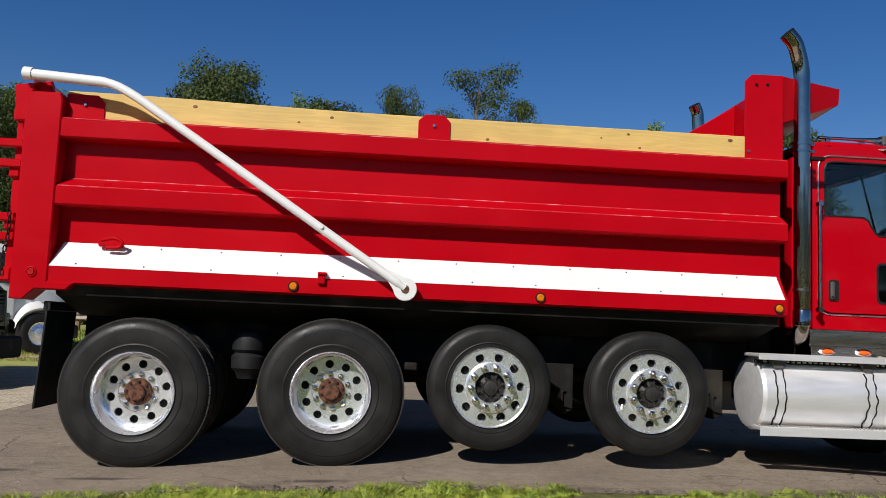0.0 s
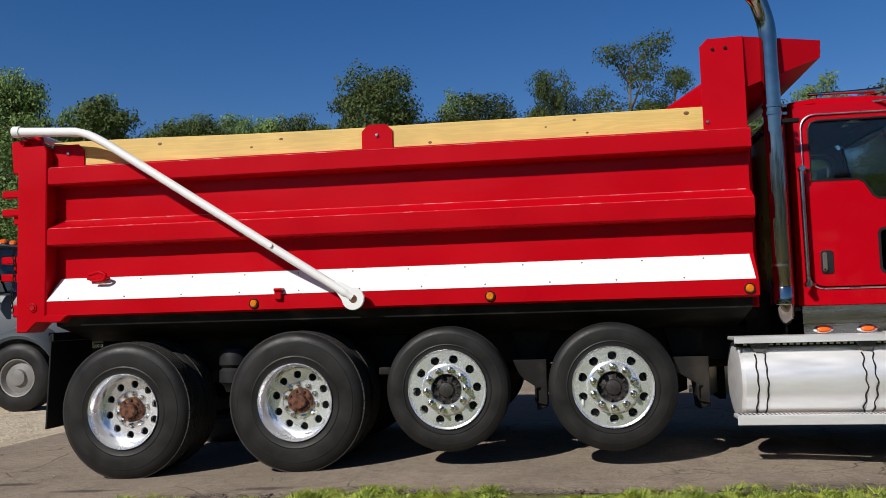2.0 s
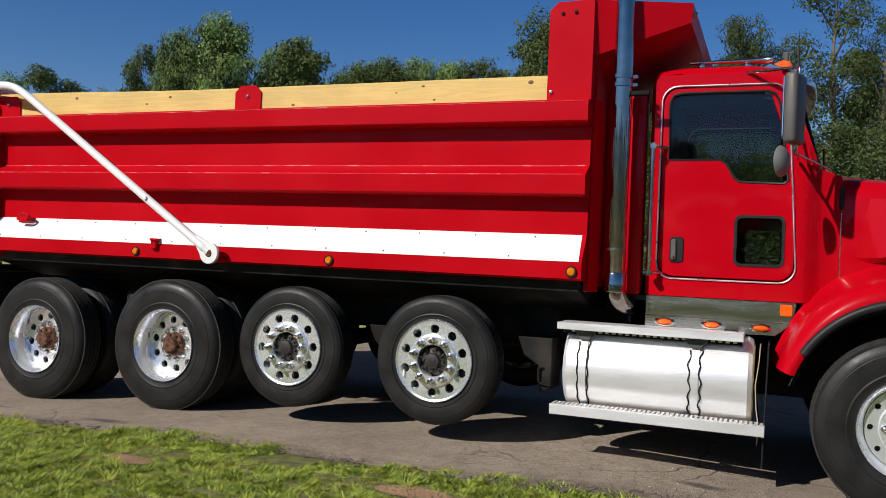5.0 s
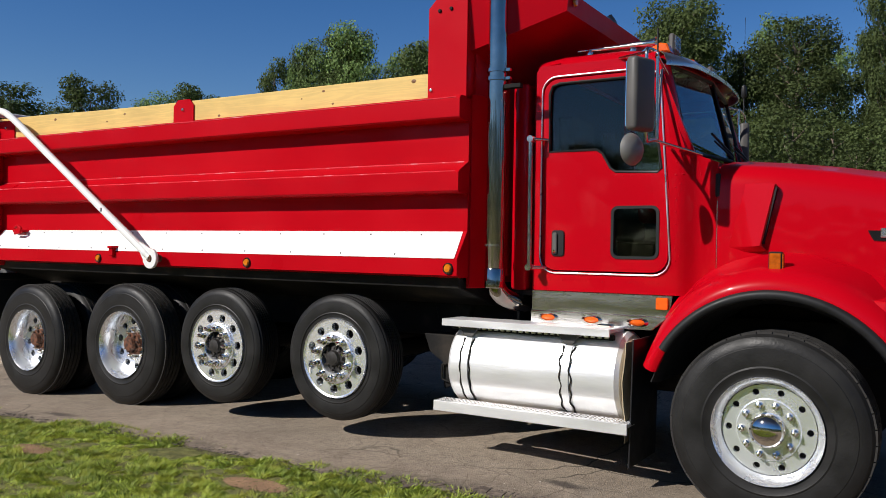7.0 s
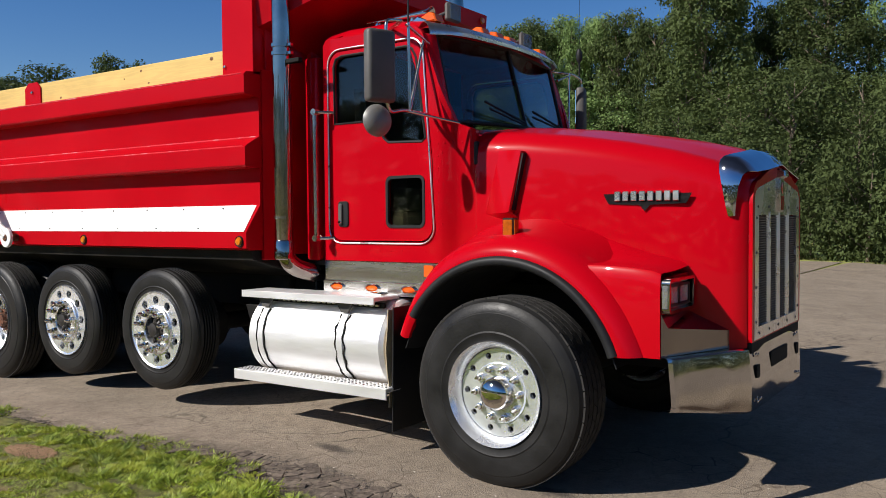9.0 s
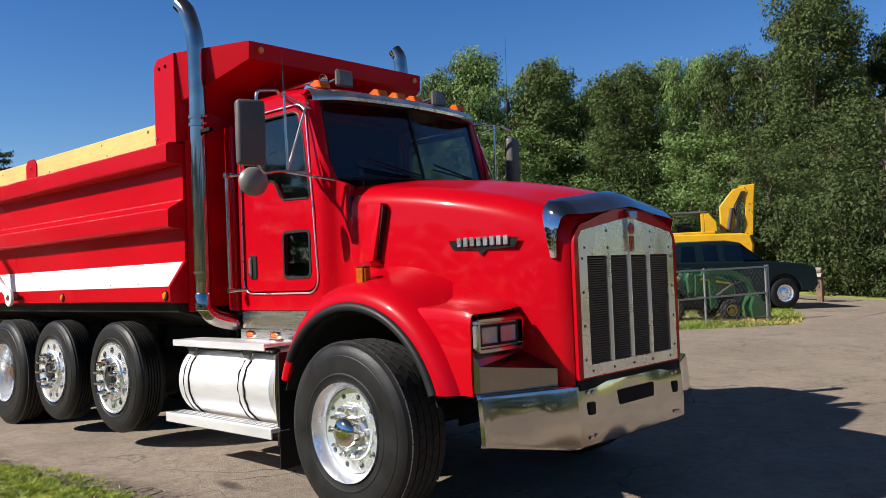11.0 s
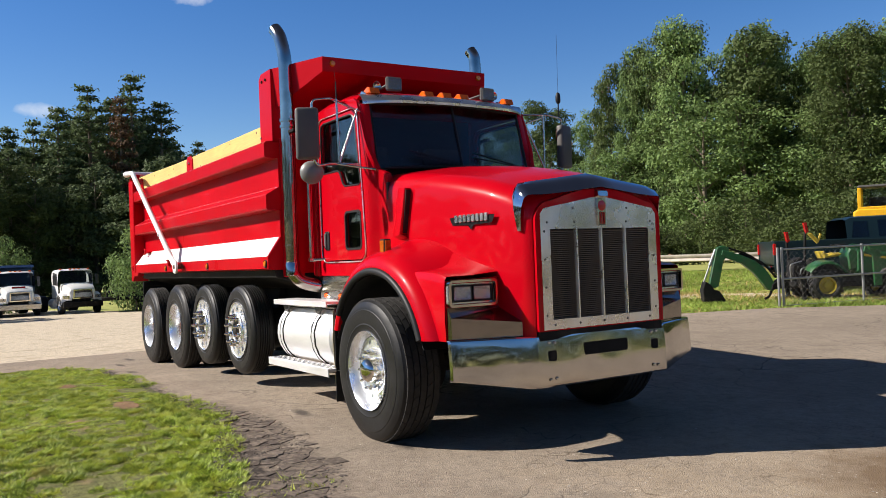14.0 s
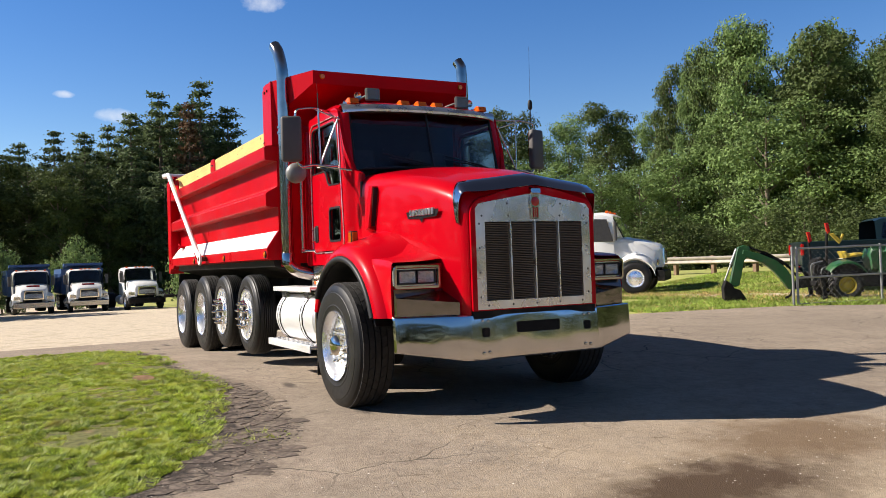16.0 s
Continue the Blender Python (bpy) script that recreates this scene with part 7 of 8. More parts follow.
for _ in range(95000):
    x = -11 + 14.2 * rng.random()
    y = 15.0 + 12.4 * rng.random()
    if y < far_edge(x) - 0.08 or x < -4 and y < 18:
        continue
    if x > -3.2 and y > float(np.interp(x, (-3.0, -0.5, 1.7, 2.5, 3.2), (29.0, 27.0, 22.6, 20.2, 18.0))):
        continue
    patch = noise.noise((x * 0.5, y * 0.7, 3.0)) + 0.5 * noise.noise((x * 1.9, y * 2.2, 6.0))
    mid = 20.5 + 0.12 * x
    near_path = math.exp(-((y - mid) / 1.3) ** 2)
    if rng.random() < 0.75 * math.exp(-((y - mid) / 0.75) ** 2) * (0.7 + 0.6 * patch):
        continue
    dry = rng.random() < 0.06 + 0.7 * near_path + 0.3 * max(0.0, patch)
    h = 0.075 * (0.4 + 0.9 * rng.random()) * (0.8 + 0.7 * max(-0.6, -patch))
    a, c = rng.random() * 6.283, rng.random() * 6.283
    w, lean = 0.009 + 0.012 * rng.random(), h * (0.4 + 1.2 * rng.random())
    z = level(x, y) + 0.0
    vs, fs = field[bool(dry)]
    k = len(vs)
    vs += [(x - math.cos(a) * w, y - math.sin(a) * w, z), (x + math.cos(a) * w, y + math.sin(a) * w, z), (x + math.cos(c) * lean, y + math.sin(c) * lean, z + h)]
    fs.append((k, k + 1, k + 2))
flat_mesh("field_grass", *field[False], FIELDBLADE, "rough green field grass round the fence", "grass")
flat_mesh("dry_grass", *field[True], DRYBLADE, "dry straw-coloured grass in patches along the path", "grass")


def scatter(name, spots, mat, label, category):
    verts, faces = [], []
    base = [(1, 0, 0), (0, 1, 0), (-1, 0, 0), (0, -1, 0), (0, 0, 1), (0, 0, -0.4)]
    fs = [(0, 1, 4), (1, 2, 4), (2, 3, 4), (3, 0, 4), (1, 0, 5), (2, 1, 5), (3, 2, 5), (0, 3, 5)]
    for x, y, s in spots:
        a = rng.random() * 6.283
        c, d = math.cos(a), math.sin(a)
        z = level(x, y) + 0.022
        k = len(verts)
        for u, v, w in base:
            f = 0.6 + 0.7 * rng.random()
            u, v, w = u * f, v * f * 0.8, w * 0.38 * f
            verts.append((x + s * (u * c - v * d), y + s * (u * d + v * c), z + s * w))
        faces += [tuple(k + i for i in f) for f in fs]
    return flat_mesh(name, verts, faces, mat, label, category)


spots, pale = [], []
for _ in range(15000):
    x = -2.2 + 9.3 * rng.random()
    wide = 0.12 + 0.75 * smooth(2.0, 6.0, x)
    y = near_edge(x) + wide * (rng.random() ** 1.3) - 0.08
    if noise.noise((x * 2, y * 2, 6)) > -0.25 and rng.random() < 0.18 + 0.82 * smooth(2.0, 5.2, x):
        spots.append((x, y, 0.004 + 0.015 * rng.random() ** 4))
for _ in range(1500):
    x, y = -3.5 + 13 * rng.random(), 4.6 + 8 * rng.random() ** 1.6
    if y > near_edge(x):
        pale.append((x, y, 0.003 + 0.008 * rng.random() ** 2))
for _ in range(2600):
    x, y = 6.2 + 5.0 * rng.random(), 4.2 + 5.5 * rng.random()
    if noise.noise((x * 0.8, y * 0.8, 3)) > -0.1:
        pale.append((x, y, 0.002 + 0.008 * rng.random() ** 3))
scatter("asphalt_rubble", spots, CRUMB, "dark crumbled asphalt along the broken road edge", "rubble")
crumbs = []
for cx, cy, rx, ry in BARE:
    for _ in range(1500):
        a, r = 6.283 * rng.random(), rng.random() ** 0.6
        crumbs.append((cx + 0.9 * rx * r * math.cos(a), cy + 0.9 * ry * r * math.sin(a), 0.004 + 0.008 * rng.random() ** 2))
scatter("soil_crumbs", crumbs, SOIL, "bare reddish-brown soil in worn lawn spots", "soil")
scatter("pebbles", pale, PEBBLE, "pale loose pebbles on the asphalt", "pebbles")


# ---- other vehicles ----
CARWHITE = material("white_truck_paint", (0.78, 0.78, 0.76), 0.3, noise_scale=2, spread=0.04, coat=0.3)
BLUE = material("blue_body_paint", (0.035, 0.09, 0.22), 0.45, noise_scale=2, spread=0.15)
GREYBLUE = material("grey_blue_body_paint", (0.06, 0.072, 0.085), 0.45, noise_scale=1.5, spread=0.12)
DKGREEN = material("dark_green_paint", (0.007, 0.018, 0.022), 0.3, noise_scale=2, spread=0.1, coat=0.12, spec=0.25)
YELLOW = material("yellow_machine_paint", (0.68, 0.36, 0.012), 0.4, noise_scale=3, spread=0.1)
JDGREEN = material("green_machine_paint", (0.013, 0.095, 0.026), 0.4, noise_scale=5, spread=0.25, coat=0.15, dirt=(0.05, 0.06, 0.03), dirt_scale=5, dirt_lo=0.5, dirt_hi=0.75)
WHEELYELLOW = material("yellow_wheel_paint", (0.55, 0.39, 0.04), 0.55, noise_scale=9, spread=0.2, dirt=(0.12, 0.09, 0.04), dirt_scale=8, dirt_lo=0.5, dirt_hi=0.75)
GALV = material("galvanised_steel", (0.34, 0.34, 0.33), 0.5, 0.7, noise_scale=8, spread=0.15)
WEATHERED = material("weathered_rail", (0.36, 0.32, 0.27), 0.7, 0.2, noise_scale=3, spread=0.2)
POSTWOOD = material("brown_post_wood", (0.2, 0.13, 0.08), 0.9, noise_scale=6, spread=0.3)
wheel_store = {}


def road_wheel(root, x, y, r, w, rimr, rim_mat, side, name="wheel", tyre_mat=RUBBER, lugs=0):
    """A plain wheel: tyre with rim below it, in its vehicle's own space."""
    key = (r, w, rimr, rim_mat.name, lugs)
    if key not in wheel_store:
        h = r - rimr
        a = finish(lathe(B(), [(rimr - 0.01, 0.04), (rimr + 0.02, 0.012), (rimr + h * 0.5, 0.0), (r - 0.03, 0.02), (r, 0.05), (r, w - 0.05), (r - 0.03, w - 0.02), (rimr + h * 0.5, w), (rimr, w - 0.03)], 32), "tyre", tyre_mat)
        if lugs:
            bb = B()
            for i in range(lugs):
                for s in (0, 1):
                    t = 2 * math.pi * (i + 0.5 * s) / lugs
                    m = pose(0, 0, 0, 0, -math.degrees(t), 0) @ pose(r, w * (0.27 + 0.46 * s), 0, 25 * (1 - 2 * s), 0, 0)
                    k = len(bb.verts)
                    box(bb, -0.01, 0.022, -w * 0.24, w * 0.24, -0.02, 0.02)
                    bb.verts.ensure_lookup_table()
                    bmesh.ops.transform(bb, matrix=m, verts=bb.verts[k:])
            lugme = finish(bb, "tread_lugs", TREAD)
        else:
            lugme = None
        c = finish(lathe(B(), [(rimr, 0.02), (rimr - 0.02, 0.025), (rimr * 0.8, 0.09), (rimr * 0.45, 0.07), (rimr * 0.4, 0.03), (rimr * 0.2, 0.02), (0, 0.02)], 28), "rim", rim_mat)
        wheel_store[key] = (a, c, lugme)
    a, c, lugme = wheel_store[key]
    o = new(name, a)
    o.parent = root
    o.matrix_basis = pose(x, y, r, 0, 0, 0 if side < 0 else 180)
    q = new("rim", c)
    q.parent = o
    if lugme:
        q = new("tread_lugs", lugme)
        q.parent = o


def local(name, bm, mat, root, label="", angle=32):
    return part(name, bm, mat, root, label, own=True, angle=angle)


def parked_truck(x, y, turn, cab_mat, body_mat, label, length=8.2, stripe=False, scale=1.0, body=True, stacks=True, tank_mat=TANK_ALU, rim_mat=ALU):
    """A conventional lorry with a dump body, its nose along +x."""
    t = thing("parked_truck", (x, y, level(x, y) + 0.01), label, "truck", "parked trucks", turn=turn)
    t.matrix_basis = t.matrix_basis @ Matrix.Scale(scale, 4)
    # cab, from sill to roof
    b = B()
    rows = []
    for px, w, zt, zb in ((-1.75, 1.0, 2.62, 0.95), (-1.7, 1.04, 2.68, 0.95), (-0.7, 1.04, 2.72, 0.95), (-0.35, 1.0, 2.62, 0.95)):
        rows.append([(px, -w, zb), (px, -w, zt - 0.35), (px, -w * 0.96, zt - 0.12), (px, -w * 0.85, zt - 0.03), (px, 0, zt), (px, w * 0.85, zt - 0.03), (px, w * 0.96, zt - 0.12), (px, w, zt - 0.35), (px, w, zb)])
    loft(b, rows, False)
    prism(b, [(-1.0, 0.95), (-1.0, 1.0), (-1.7, 1.0), (-1.7, 0.95)], "y", -1, 1)
    local("cab", b, cab_mat, t, angle=40)
    b = B()
    prism(b, [(-0.02, 1.84), (-0.36, 2.56), (-0.40, 2.56), (-0.06, 1.82)], "y", -0.93, 0.93, 0.01)
    local("windscreen", b, GLASS, t)
    for s in (-1, 1):
        b = B()
        prism(b, [(-1.35, 1.75), (-0.35, 1.72), (-0.55, 2.45), (-1.3, 2.5)], "y", s * 1.035, s * 1.05, 0.006)
        local("side_window", b, INTERIOR, t)
        b = B()
        box(b, -0.3, -0.22, s * 1.22 - 0.09, s * 1.22 + 0.09, 1.75, 2.35, 0.02)
        tube(b, [(-0.26, s * 1.04, 2.2), (-0.26, s * 1.2, 2.3)], 0.012, 8)
        tube(b, [(-0.26, s * 1.04, 1.8), (-0.26, s * 1.2, 1.85)], 0.012, 8)
        local("side_mirror", b, GREYPLASTIC, t)
    # hood and wings
    b = B()
    rows = []
    for px, w, zt in ((-0.36, 0.92, 1.86), (0.0, 0.90, 1.84), (0.6, 0.82, 1.72), (1.0, 0.74, 1.6), (1.12, 0.70, 1.5), (1.16, 0.66, 1.0)):
        rows.append([(px, -w, 0.85), (px, -w, zt - 0.2), (px, -w * 0.93, zt - 0.06), (px, -w * 0.7, zt), (px, 0, zt + 0.03), (px, w * 0.7, zt), (px, w * 0.93, zt - 0.06), (px, w, zt - 0.2), (px, w, 0.85)])
    loft(b, rows)
    local("hood", b, cab_mat, t, angle=40)
    for s in (-1, 1):
        b = B()
        rows = []
        for i in range(15):
            a = radians(165 - i * 11.0)
            cx, cz, r = 0.30, 0.5, 0.64
            px, pz = cx + r * math.cos(a), cz + r * math.sin(a)
            rows.append([(px, s * 1.14, pz - 0.03), (px, s * 1.17, pz + 0.02), (px, s * 1.10, pz + 0.12), (px, s * 0.85, pz + 0.2), (px, s * 0.6, pz + 0.2)])
        loft(b, rows)
        thicken(b, 0.02)
        local("wing", b, cab_mat, t, angle=50)
        b = B()
        prism(b, rounded(min(s * 0.72, s * 1.08), max(s * 0.72, s * 1.08), 0.93, 1.12, 0.03), "x", 0.98, 1.03, 0.01)
        local("headlamp", b, CHROME, t, "headlamp with amber corner")
        b = B()
        prism(b, rounded(min(s * 0.74, s * 1.04), max(s * 0.74, s * 1.04), 0.95, 1.10, 0.02), "x", 1.03, 1.036)
        local("lamp_glass", b, LENS, t)
    b = B()
    ring_plate(b, [(-0.56, 0.92), (0.56, 0.92), (0.52, 1.46), (-0.52, 1.46)], [(-0.5, 0.98), (0.5, 0.98), (0.46, 1.4), (-0.46, 1.4)], 0, 0.05)
    b.transform(Matrix.Translation((1.13, 0, 0)) @ Matrix(((0, 1, 0, 0), (1, 0, 0, 0), (0, 0, 1, 0), (0, 0, 0, 1))))
    bmesh.ops.recalc_face_normals(b, faces=b.faces[:])
    g = local("grille_frame", b, CHROME, t)
    for i in range(8):
        z = 1.0 + i * 0.055
        b = B()
        box(b, 1.145, 1.165, -0.49, 0.49, z, z + 0.022)
        local("grille_slat", b, GREYPLASTIC, g)
    b = B()
    box(b, 1.12, 1.14, -0.5, 0.5, 0.97, 1.41)
    local("grille_back", b, BLACK, g)
    if stripe:
        b = B()
        prism(b, rounded(-0.36, 0.36, 1.62, 1.79, 0.02), "x", 0.72, 0.75)
        local("hood_plaque", b, RED, t, "red plaque across the hood")
    b = B()
    prism(b, [(1.0, 0.42), (1.22, 0.42), (1.24, 0.45), (1.24, 0.72), (1.2, 0.76), (1.0, 0.76)], "y", -1.12, 1.12, 0.02)
    local("bumper", b, STAINLESS if body else BLACK, t)
    b = B()
    for y in (-0.42, 0.42):
        box(b, -length + 1.6, 1.0, y - 0.05, y + 0.05, 0.72, 0.95, 0.01)
    box(b, -0.2, 0.95, -0.4, 0.4, 0.5, 1.2, 0.03)
    local("chassis", b, BLACK, t)
    for y in (-1, 1):
        b = B()
        lathe(b, [(0.0, -2.4), (0.26, -2.38), (0.28, -2.34), (0.28, -1.3), (0.26, -1.26), (0.0, -1.24)], 28, (0, y * 0.85, 0.62), "x")
        local("fuel_tank", b, tank_mat, t)
        b = B()
        box(b, -2.4, -1.0, min(y * 0.95, y * 1.1), max(y * 0.95, y * 1.1), 0.32, 0.36, 0.008)
        local("step", b, tank_mat, t)
        if stacks:
            b = B()
            tube(b, [(-1.9, y * 0.98, 0.9), (-1.9, y * 0.98, 3.0)], 0.06, 12)
            local("exhaust", b, CHROME, t)
        road_wheel(t, 0.30, y * 1.16, 0.52, 0.3, 0.29, rim_mat, y)
        for px in (-4.7, -6.0):
            road_wheel(t, px, y * 1.2, 0.52, 0.55, 0.29, rim_mat, y, "rear_wheel")
    for u in (-0.8, -0.25, 0.0, 0.25, 0.8):
        b = B()
        box(b, -0.62, -0.5, u - 0.06, u + 0.06, 2.66, 2.74, 0.02)
        local("roof_lamp", b, ORANGE, t)
    if body:
        b = B()
        x0, x1 = -length + 1.4, -2.05
        loft(b, [[(px, -1.2, 1.1), (px, -1.25, 1.3), (px, -1.22, 1.9), (px, -1.26, 1.95), (px, -1.26, 2.75), (px, -1.15, 2.75), (px, -1.12, 1.2), (px, 1.12, 1.2), (px, 1.15, 2.75), (px, 1.26, 2.75), (px, 1.26, 1.95), (px, 1.22, 1.9), (px, 1.25, 1.3), (px, 1.2, 1.1)] for px in (x0, x1)], True, True)
        box(b, x1 - 0.05, x1, -1.15, 1.15, 1.2, 3.05, 0.01)
        prism(b, [(x1 - 0.02, 3.05), (x1 + 0.75, 3.08), (x1 + 0.75, 2.94), (x1 + 0.35, 2.88), (x1 - 0.02, 2.85)], "y", -1.15, 1.15, 0.01)
        bd = local("dump_body", b, body_mat, t, angle=25)
        for s in (-1, 1):
            b = B()
            box(b, x0, x1, min(s * 1.27, s * 1.24), max(s * 1.27, s * 1.24), 1.08, 1.16, 0.01)
            local("body_rail", b, STAINLESS, bd)
            for i in range(6):
                px = x0 + 0.3 + i * (x1 - x0 - 0.6) / 5
                b = B()
                box(b, px - 0.05, px + 0.05, min(s * 1.30, s * 1.2), max(s * 1.30, s * 1.2), 1.2, 2.45, 0.012)
                local("body_rib", b, body_mat, bd)
    return t


for az, d, turn, st in ((88.2, 44, 3, True), (85.1, 44, 2, True), (81.8, 43.5, 6, False)):
    x, y = bearing(E2, az, d)
    parked_truck(x, y, turn, CARWHITE, BLUE, "white dump truck with blue body parked on gravel" if st else "white truck with dark grille parked on gravel", stripe=st, scale=0.77, body=st, stacks=False)
parked_truck(-6.9, 12.8, 1, GREYBLUE, GREYBLUE, "dark grey-blue truck with bare chassis parked on gravel", length=9.8, body=False, stacks=False, tank_mat=GREYPLASTIC, rim_mat=MIRROR_SHELL)
x, y = bearing(E2, 48.7, 27)
parked_truck(x - 0.2, y - 0.2, 42, CARWHITE, CARWHITE, "white work truck parked in the field", scale=0.95, body=False)
b = B()
t = thing("low_trailer", (*bearing(E2, 77.2, 42), level(*bearing(E2, 77.2, 42))), "dark low trailer with clutter on gravel", "trailer", turn=80)
box(b, -2.4, 2.4, -0.9, 0.9, 0.55, 0.7, 0.02)
for i in range(9):
    px = -2.2 + i * 0.5
    box(b, px, px + 0.3, -0.6, 0.6, 0.7, 0.85 + 0.25 * rng.random(), 0.03)
local("deck", b, BLACK, t)
for px in (-0.5, 0.5):
    for s in (-1, 1):
        road_wheel(t, px, s * 0.95, 0.32, 0.2, 0.18, GREYPLASTIC, s)


def pickup(x, y, turn):
    """A dark pickup, its nose along +x from the tail at 0."""
    t = thing("pickup_truck", (x, y, level(x, y)), "dark green pickup truck parked on the grass", "pickup", turn=turn)
    for s in (-1, 1):
        b = B()
        line = [(0.03, 0.5), (0.0, 0.62), (0.0, 1.26), (1.7, 1.26), (4.0, 1.22), (5.1, 1.12), (5.35, 0.98), (5.4, 0.6), (5.3, 0.45), (4.95, 0.45)]
        line += [(4.5 + 0.46 * math.cos(a), 0.42 + 0.46 * math.sin(a)) for a in (radians(5 + 17 * i) for i in range(11))]
        line += [(3.9, 0.42), (1.6, 0.42)]
        line += [(1.05 + 0.46 * math.cos(a), 0.42 + 0.46 * math.sin(a)) for a in (radians(5 + 17 * i) for i in range(11))]
        prism(b, line, "y", s * 0.93, s * 0.86, 0.02)
        local("body_side", b, DKGREEN, t)
        for px in (1.05, 4.5):
            road_wheel(t, px, s * 0.95, 0.39, 0.26, 0.22, ALU, s)
        b = B()
        box(b, -0.02, 0.06, min(s * 0.85, s * 0.94), max(s * 0.85, s * 0.94), 0.92, 1.2, 0.015)
        local("tail_lamp", b, REDLENS, t)
    b = B()
    box(b, 0.02, 0.08, -0.86, 0.86, 0.7, 1.26, 0.01)
    box(b, 0.05, 1.7, -0.86, 0.86, 0.68, 0.72)
    local("tailgate", b, DKGREEN, t)
    b = B()
    rows = [[(px, s * w, z) for s, w, z in ((-1, 0.92, 1.2), (-1, 0.76, zt - 0.03), (-1, 0.6, zt), (1, 0.6, zt), (1, 0.76, zt - 0.03), (1, 0.92, 1.2))] for px, zt in ((1.7, 1.73), (1.84, 1.79), (3.1, 1.80), (3.45, 1.74))]
    loft(b, rows)
    loft(b, [[(3.45, -0.76, 1.71), (3.45, 0.76, 1.71)], [(4.05, -0.86, 1.2), (4.05, 0.86, 1.2)]])
    local("cab", b, DKGREEN, t, angle=40)
    for s in (-1, 1):
        for line in ([(1.8, 1.28), (2.2, 1.28), (2.2, 1.67), (1.88, 1.67)], [(2.42, 1.28), (2.8, 1.28), (2.8, 1.69), (2.42, 1.69)], [(2.96, 1.28), (3.85, 1.26), (3.45, 1.67), (2.96, 1.69)]):
            b = B()
            v = [b.verts.new((px, s * (0.925 - (pz - 1.2) * 0.28), pz)) for px, pz in line]
            b.faces.new(v)
            thicken(b, 0.01)
            local("side_window", b, GLASS, t)
    b = B()
    prism(b, [(3.95, 0.6), (5.28, 0.6), (5.3, 0.95), (5.15, 1.1), (4.6, 1.18), (3.95, 1.23)], "y", -0.85, 0.85, 0.02)
    local("hood", b, DKGREEN, t)
    local("front_bumper", box(B(), 5.3, 5.45, -0.9, 0.9, 0.45, 0.65, 0.03), CHROME, t)
    local("rear_bumper", box(B(), -0.12, 0.02, -0.9, 0.9, 0.48, 0.66, 0.03), CHROME, t)
    b = B()
    box(b, 0.3, 5.2, -0.8, 0.8, 0.4, 0.66, 0.02)
    local("underbody", b, BLACK, t)


pickup(-3.06, 21.64, 48)


def excavator(x, y, turn):
    """A yellow excavator seen from its flank, counterweight to the left."""
    t = thing("excavator", (x, y, level(x, y)), "yellow excavator with raised boom behind the pickup", "excavator", turn=turn)
    t.matrix_basis = t.matrix_basis @ Matrix.Diagonal((1.02, 0.84, 0.82, 1.0))
    for s in (-1, 1):
        b = B()
        line = []
        for cx, a0 in ((1.3, -90), (-1.3, 90)):
            line += [(cx + 0.4 * math.cos(radians(a0 + 22.5 * i)), 0.4 + 0.4 * math.sin(radians(a0 + 22.5 * i))) for i in range(9)]
        prism(b, line, "y", s * 1.2, s * 0.75, 0.02)
        local("track", b, BLACK, t)
    b = B()
    prism(b, [(-1.35, 1.05), (1.5, 1.05), (1.55, 1.6), (1.45, 2.0), (1.2, 2.08), (-1.2, 2.15), (-1.35, 2.02)], "y", -1.2, 1.2, 0.06)
    box(b, -0.7, 0.7, -0.7, 0.7, 0.6, 1.05)
    local("house", b, YELLOW, t)
    b = B()
    for px in (-1.15, -0.05):
        box(b, px - 0.06, px + 0.06, -1.15, -1.03, 2.1, 2.98, 0.02)
        box(b, px - 0.06, px + 0.06, -0.27, -0.15, 2.1, 2.98, 0.02)
    box(b, -1.22, 0.35, -1.16, -0.14, 2.1, 2.22, 0.03)
    prism(b, [(0.0, 2.2), (0.42, 2.2), (0.40, 2.6), (0.15, 2.98), (0.0, 2.98)], "y", -1.14, -1.05, 0.02)
    cabf = local("cab_frame", b, YELLOW, t)
    b = B()
    box(b, -1.2, 0.1, -1.16, -0.14, 2.97, 3.08, 0.04)
    local("cab_roof", b, GREYPLASTIC, cabf)
    b = B()
    box(b, -1.1, -0.08, -1.10, -1.09, 2.2, 2.96)
    local("cab_glass", b, GLASS, cabf)
    b = B()
    box(b, -0.9, -0.4, -0.9, -0.4, 2.2, 2.6, 0.05)
    local("cab_seat", b, SEATCLOTH, cabf)
    b = B()
    prism(b, [(0.55, 2.0), (1.0, 2.0), (1.05, 3.0), (1.5, 3.85), (1.4, 4.1), (1.0, 4.0), (0.55, 3.3)], "y", 0.0, 0.4, 0.03)
    boom = local("boom", b, YELLOW, t)
    b = B()
    prism(b, [(1.2, 4.15), (1.75, 4.2), (1.7, 3.6), (1.62, 2.0), (1.35, 2.0), (1.4, 3.4)], "y", 0.03, 0.36, 0.03)
    local("stick", b, YELLOW, boom)
    b = B()
    tube(b, [(0.8, -0.1, 2.2), (0.95, -0.1, 3.2)], 0.07, 12)
    local("ram", b, GREYPLASTIC, boom)
    for k in range(4):
        b = B()
        tube(b, fillet([(0.95 + 0.04 * k, -0.05, 2.1), (1.15 + 0.05 * k, -0.08, 2.6), (1.0 + 0.06 * k, -0.05, 3.2), (1.3 + 0.03 * k, -0.02, 3.9)], 0.2), 0.022, 6)
        local("hose", b, PLASTIC, boom)


excavator(-4.52, 30.79, 27)


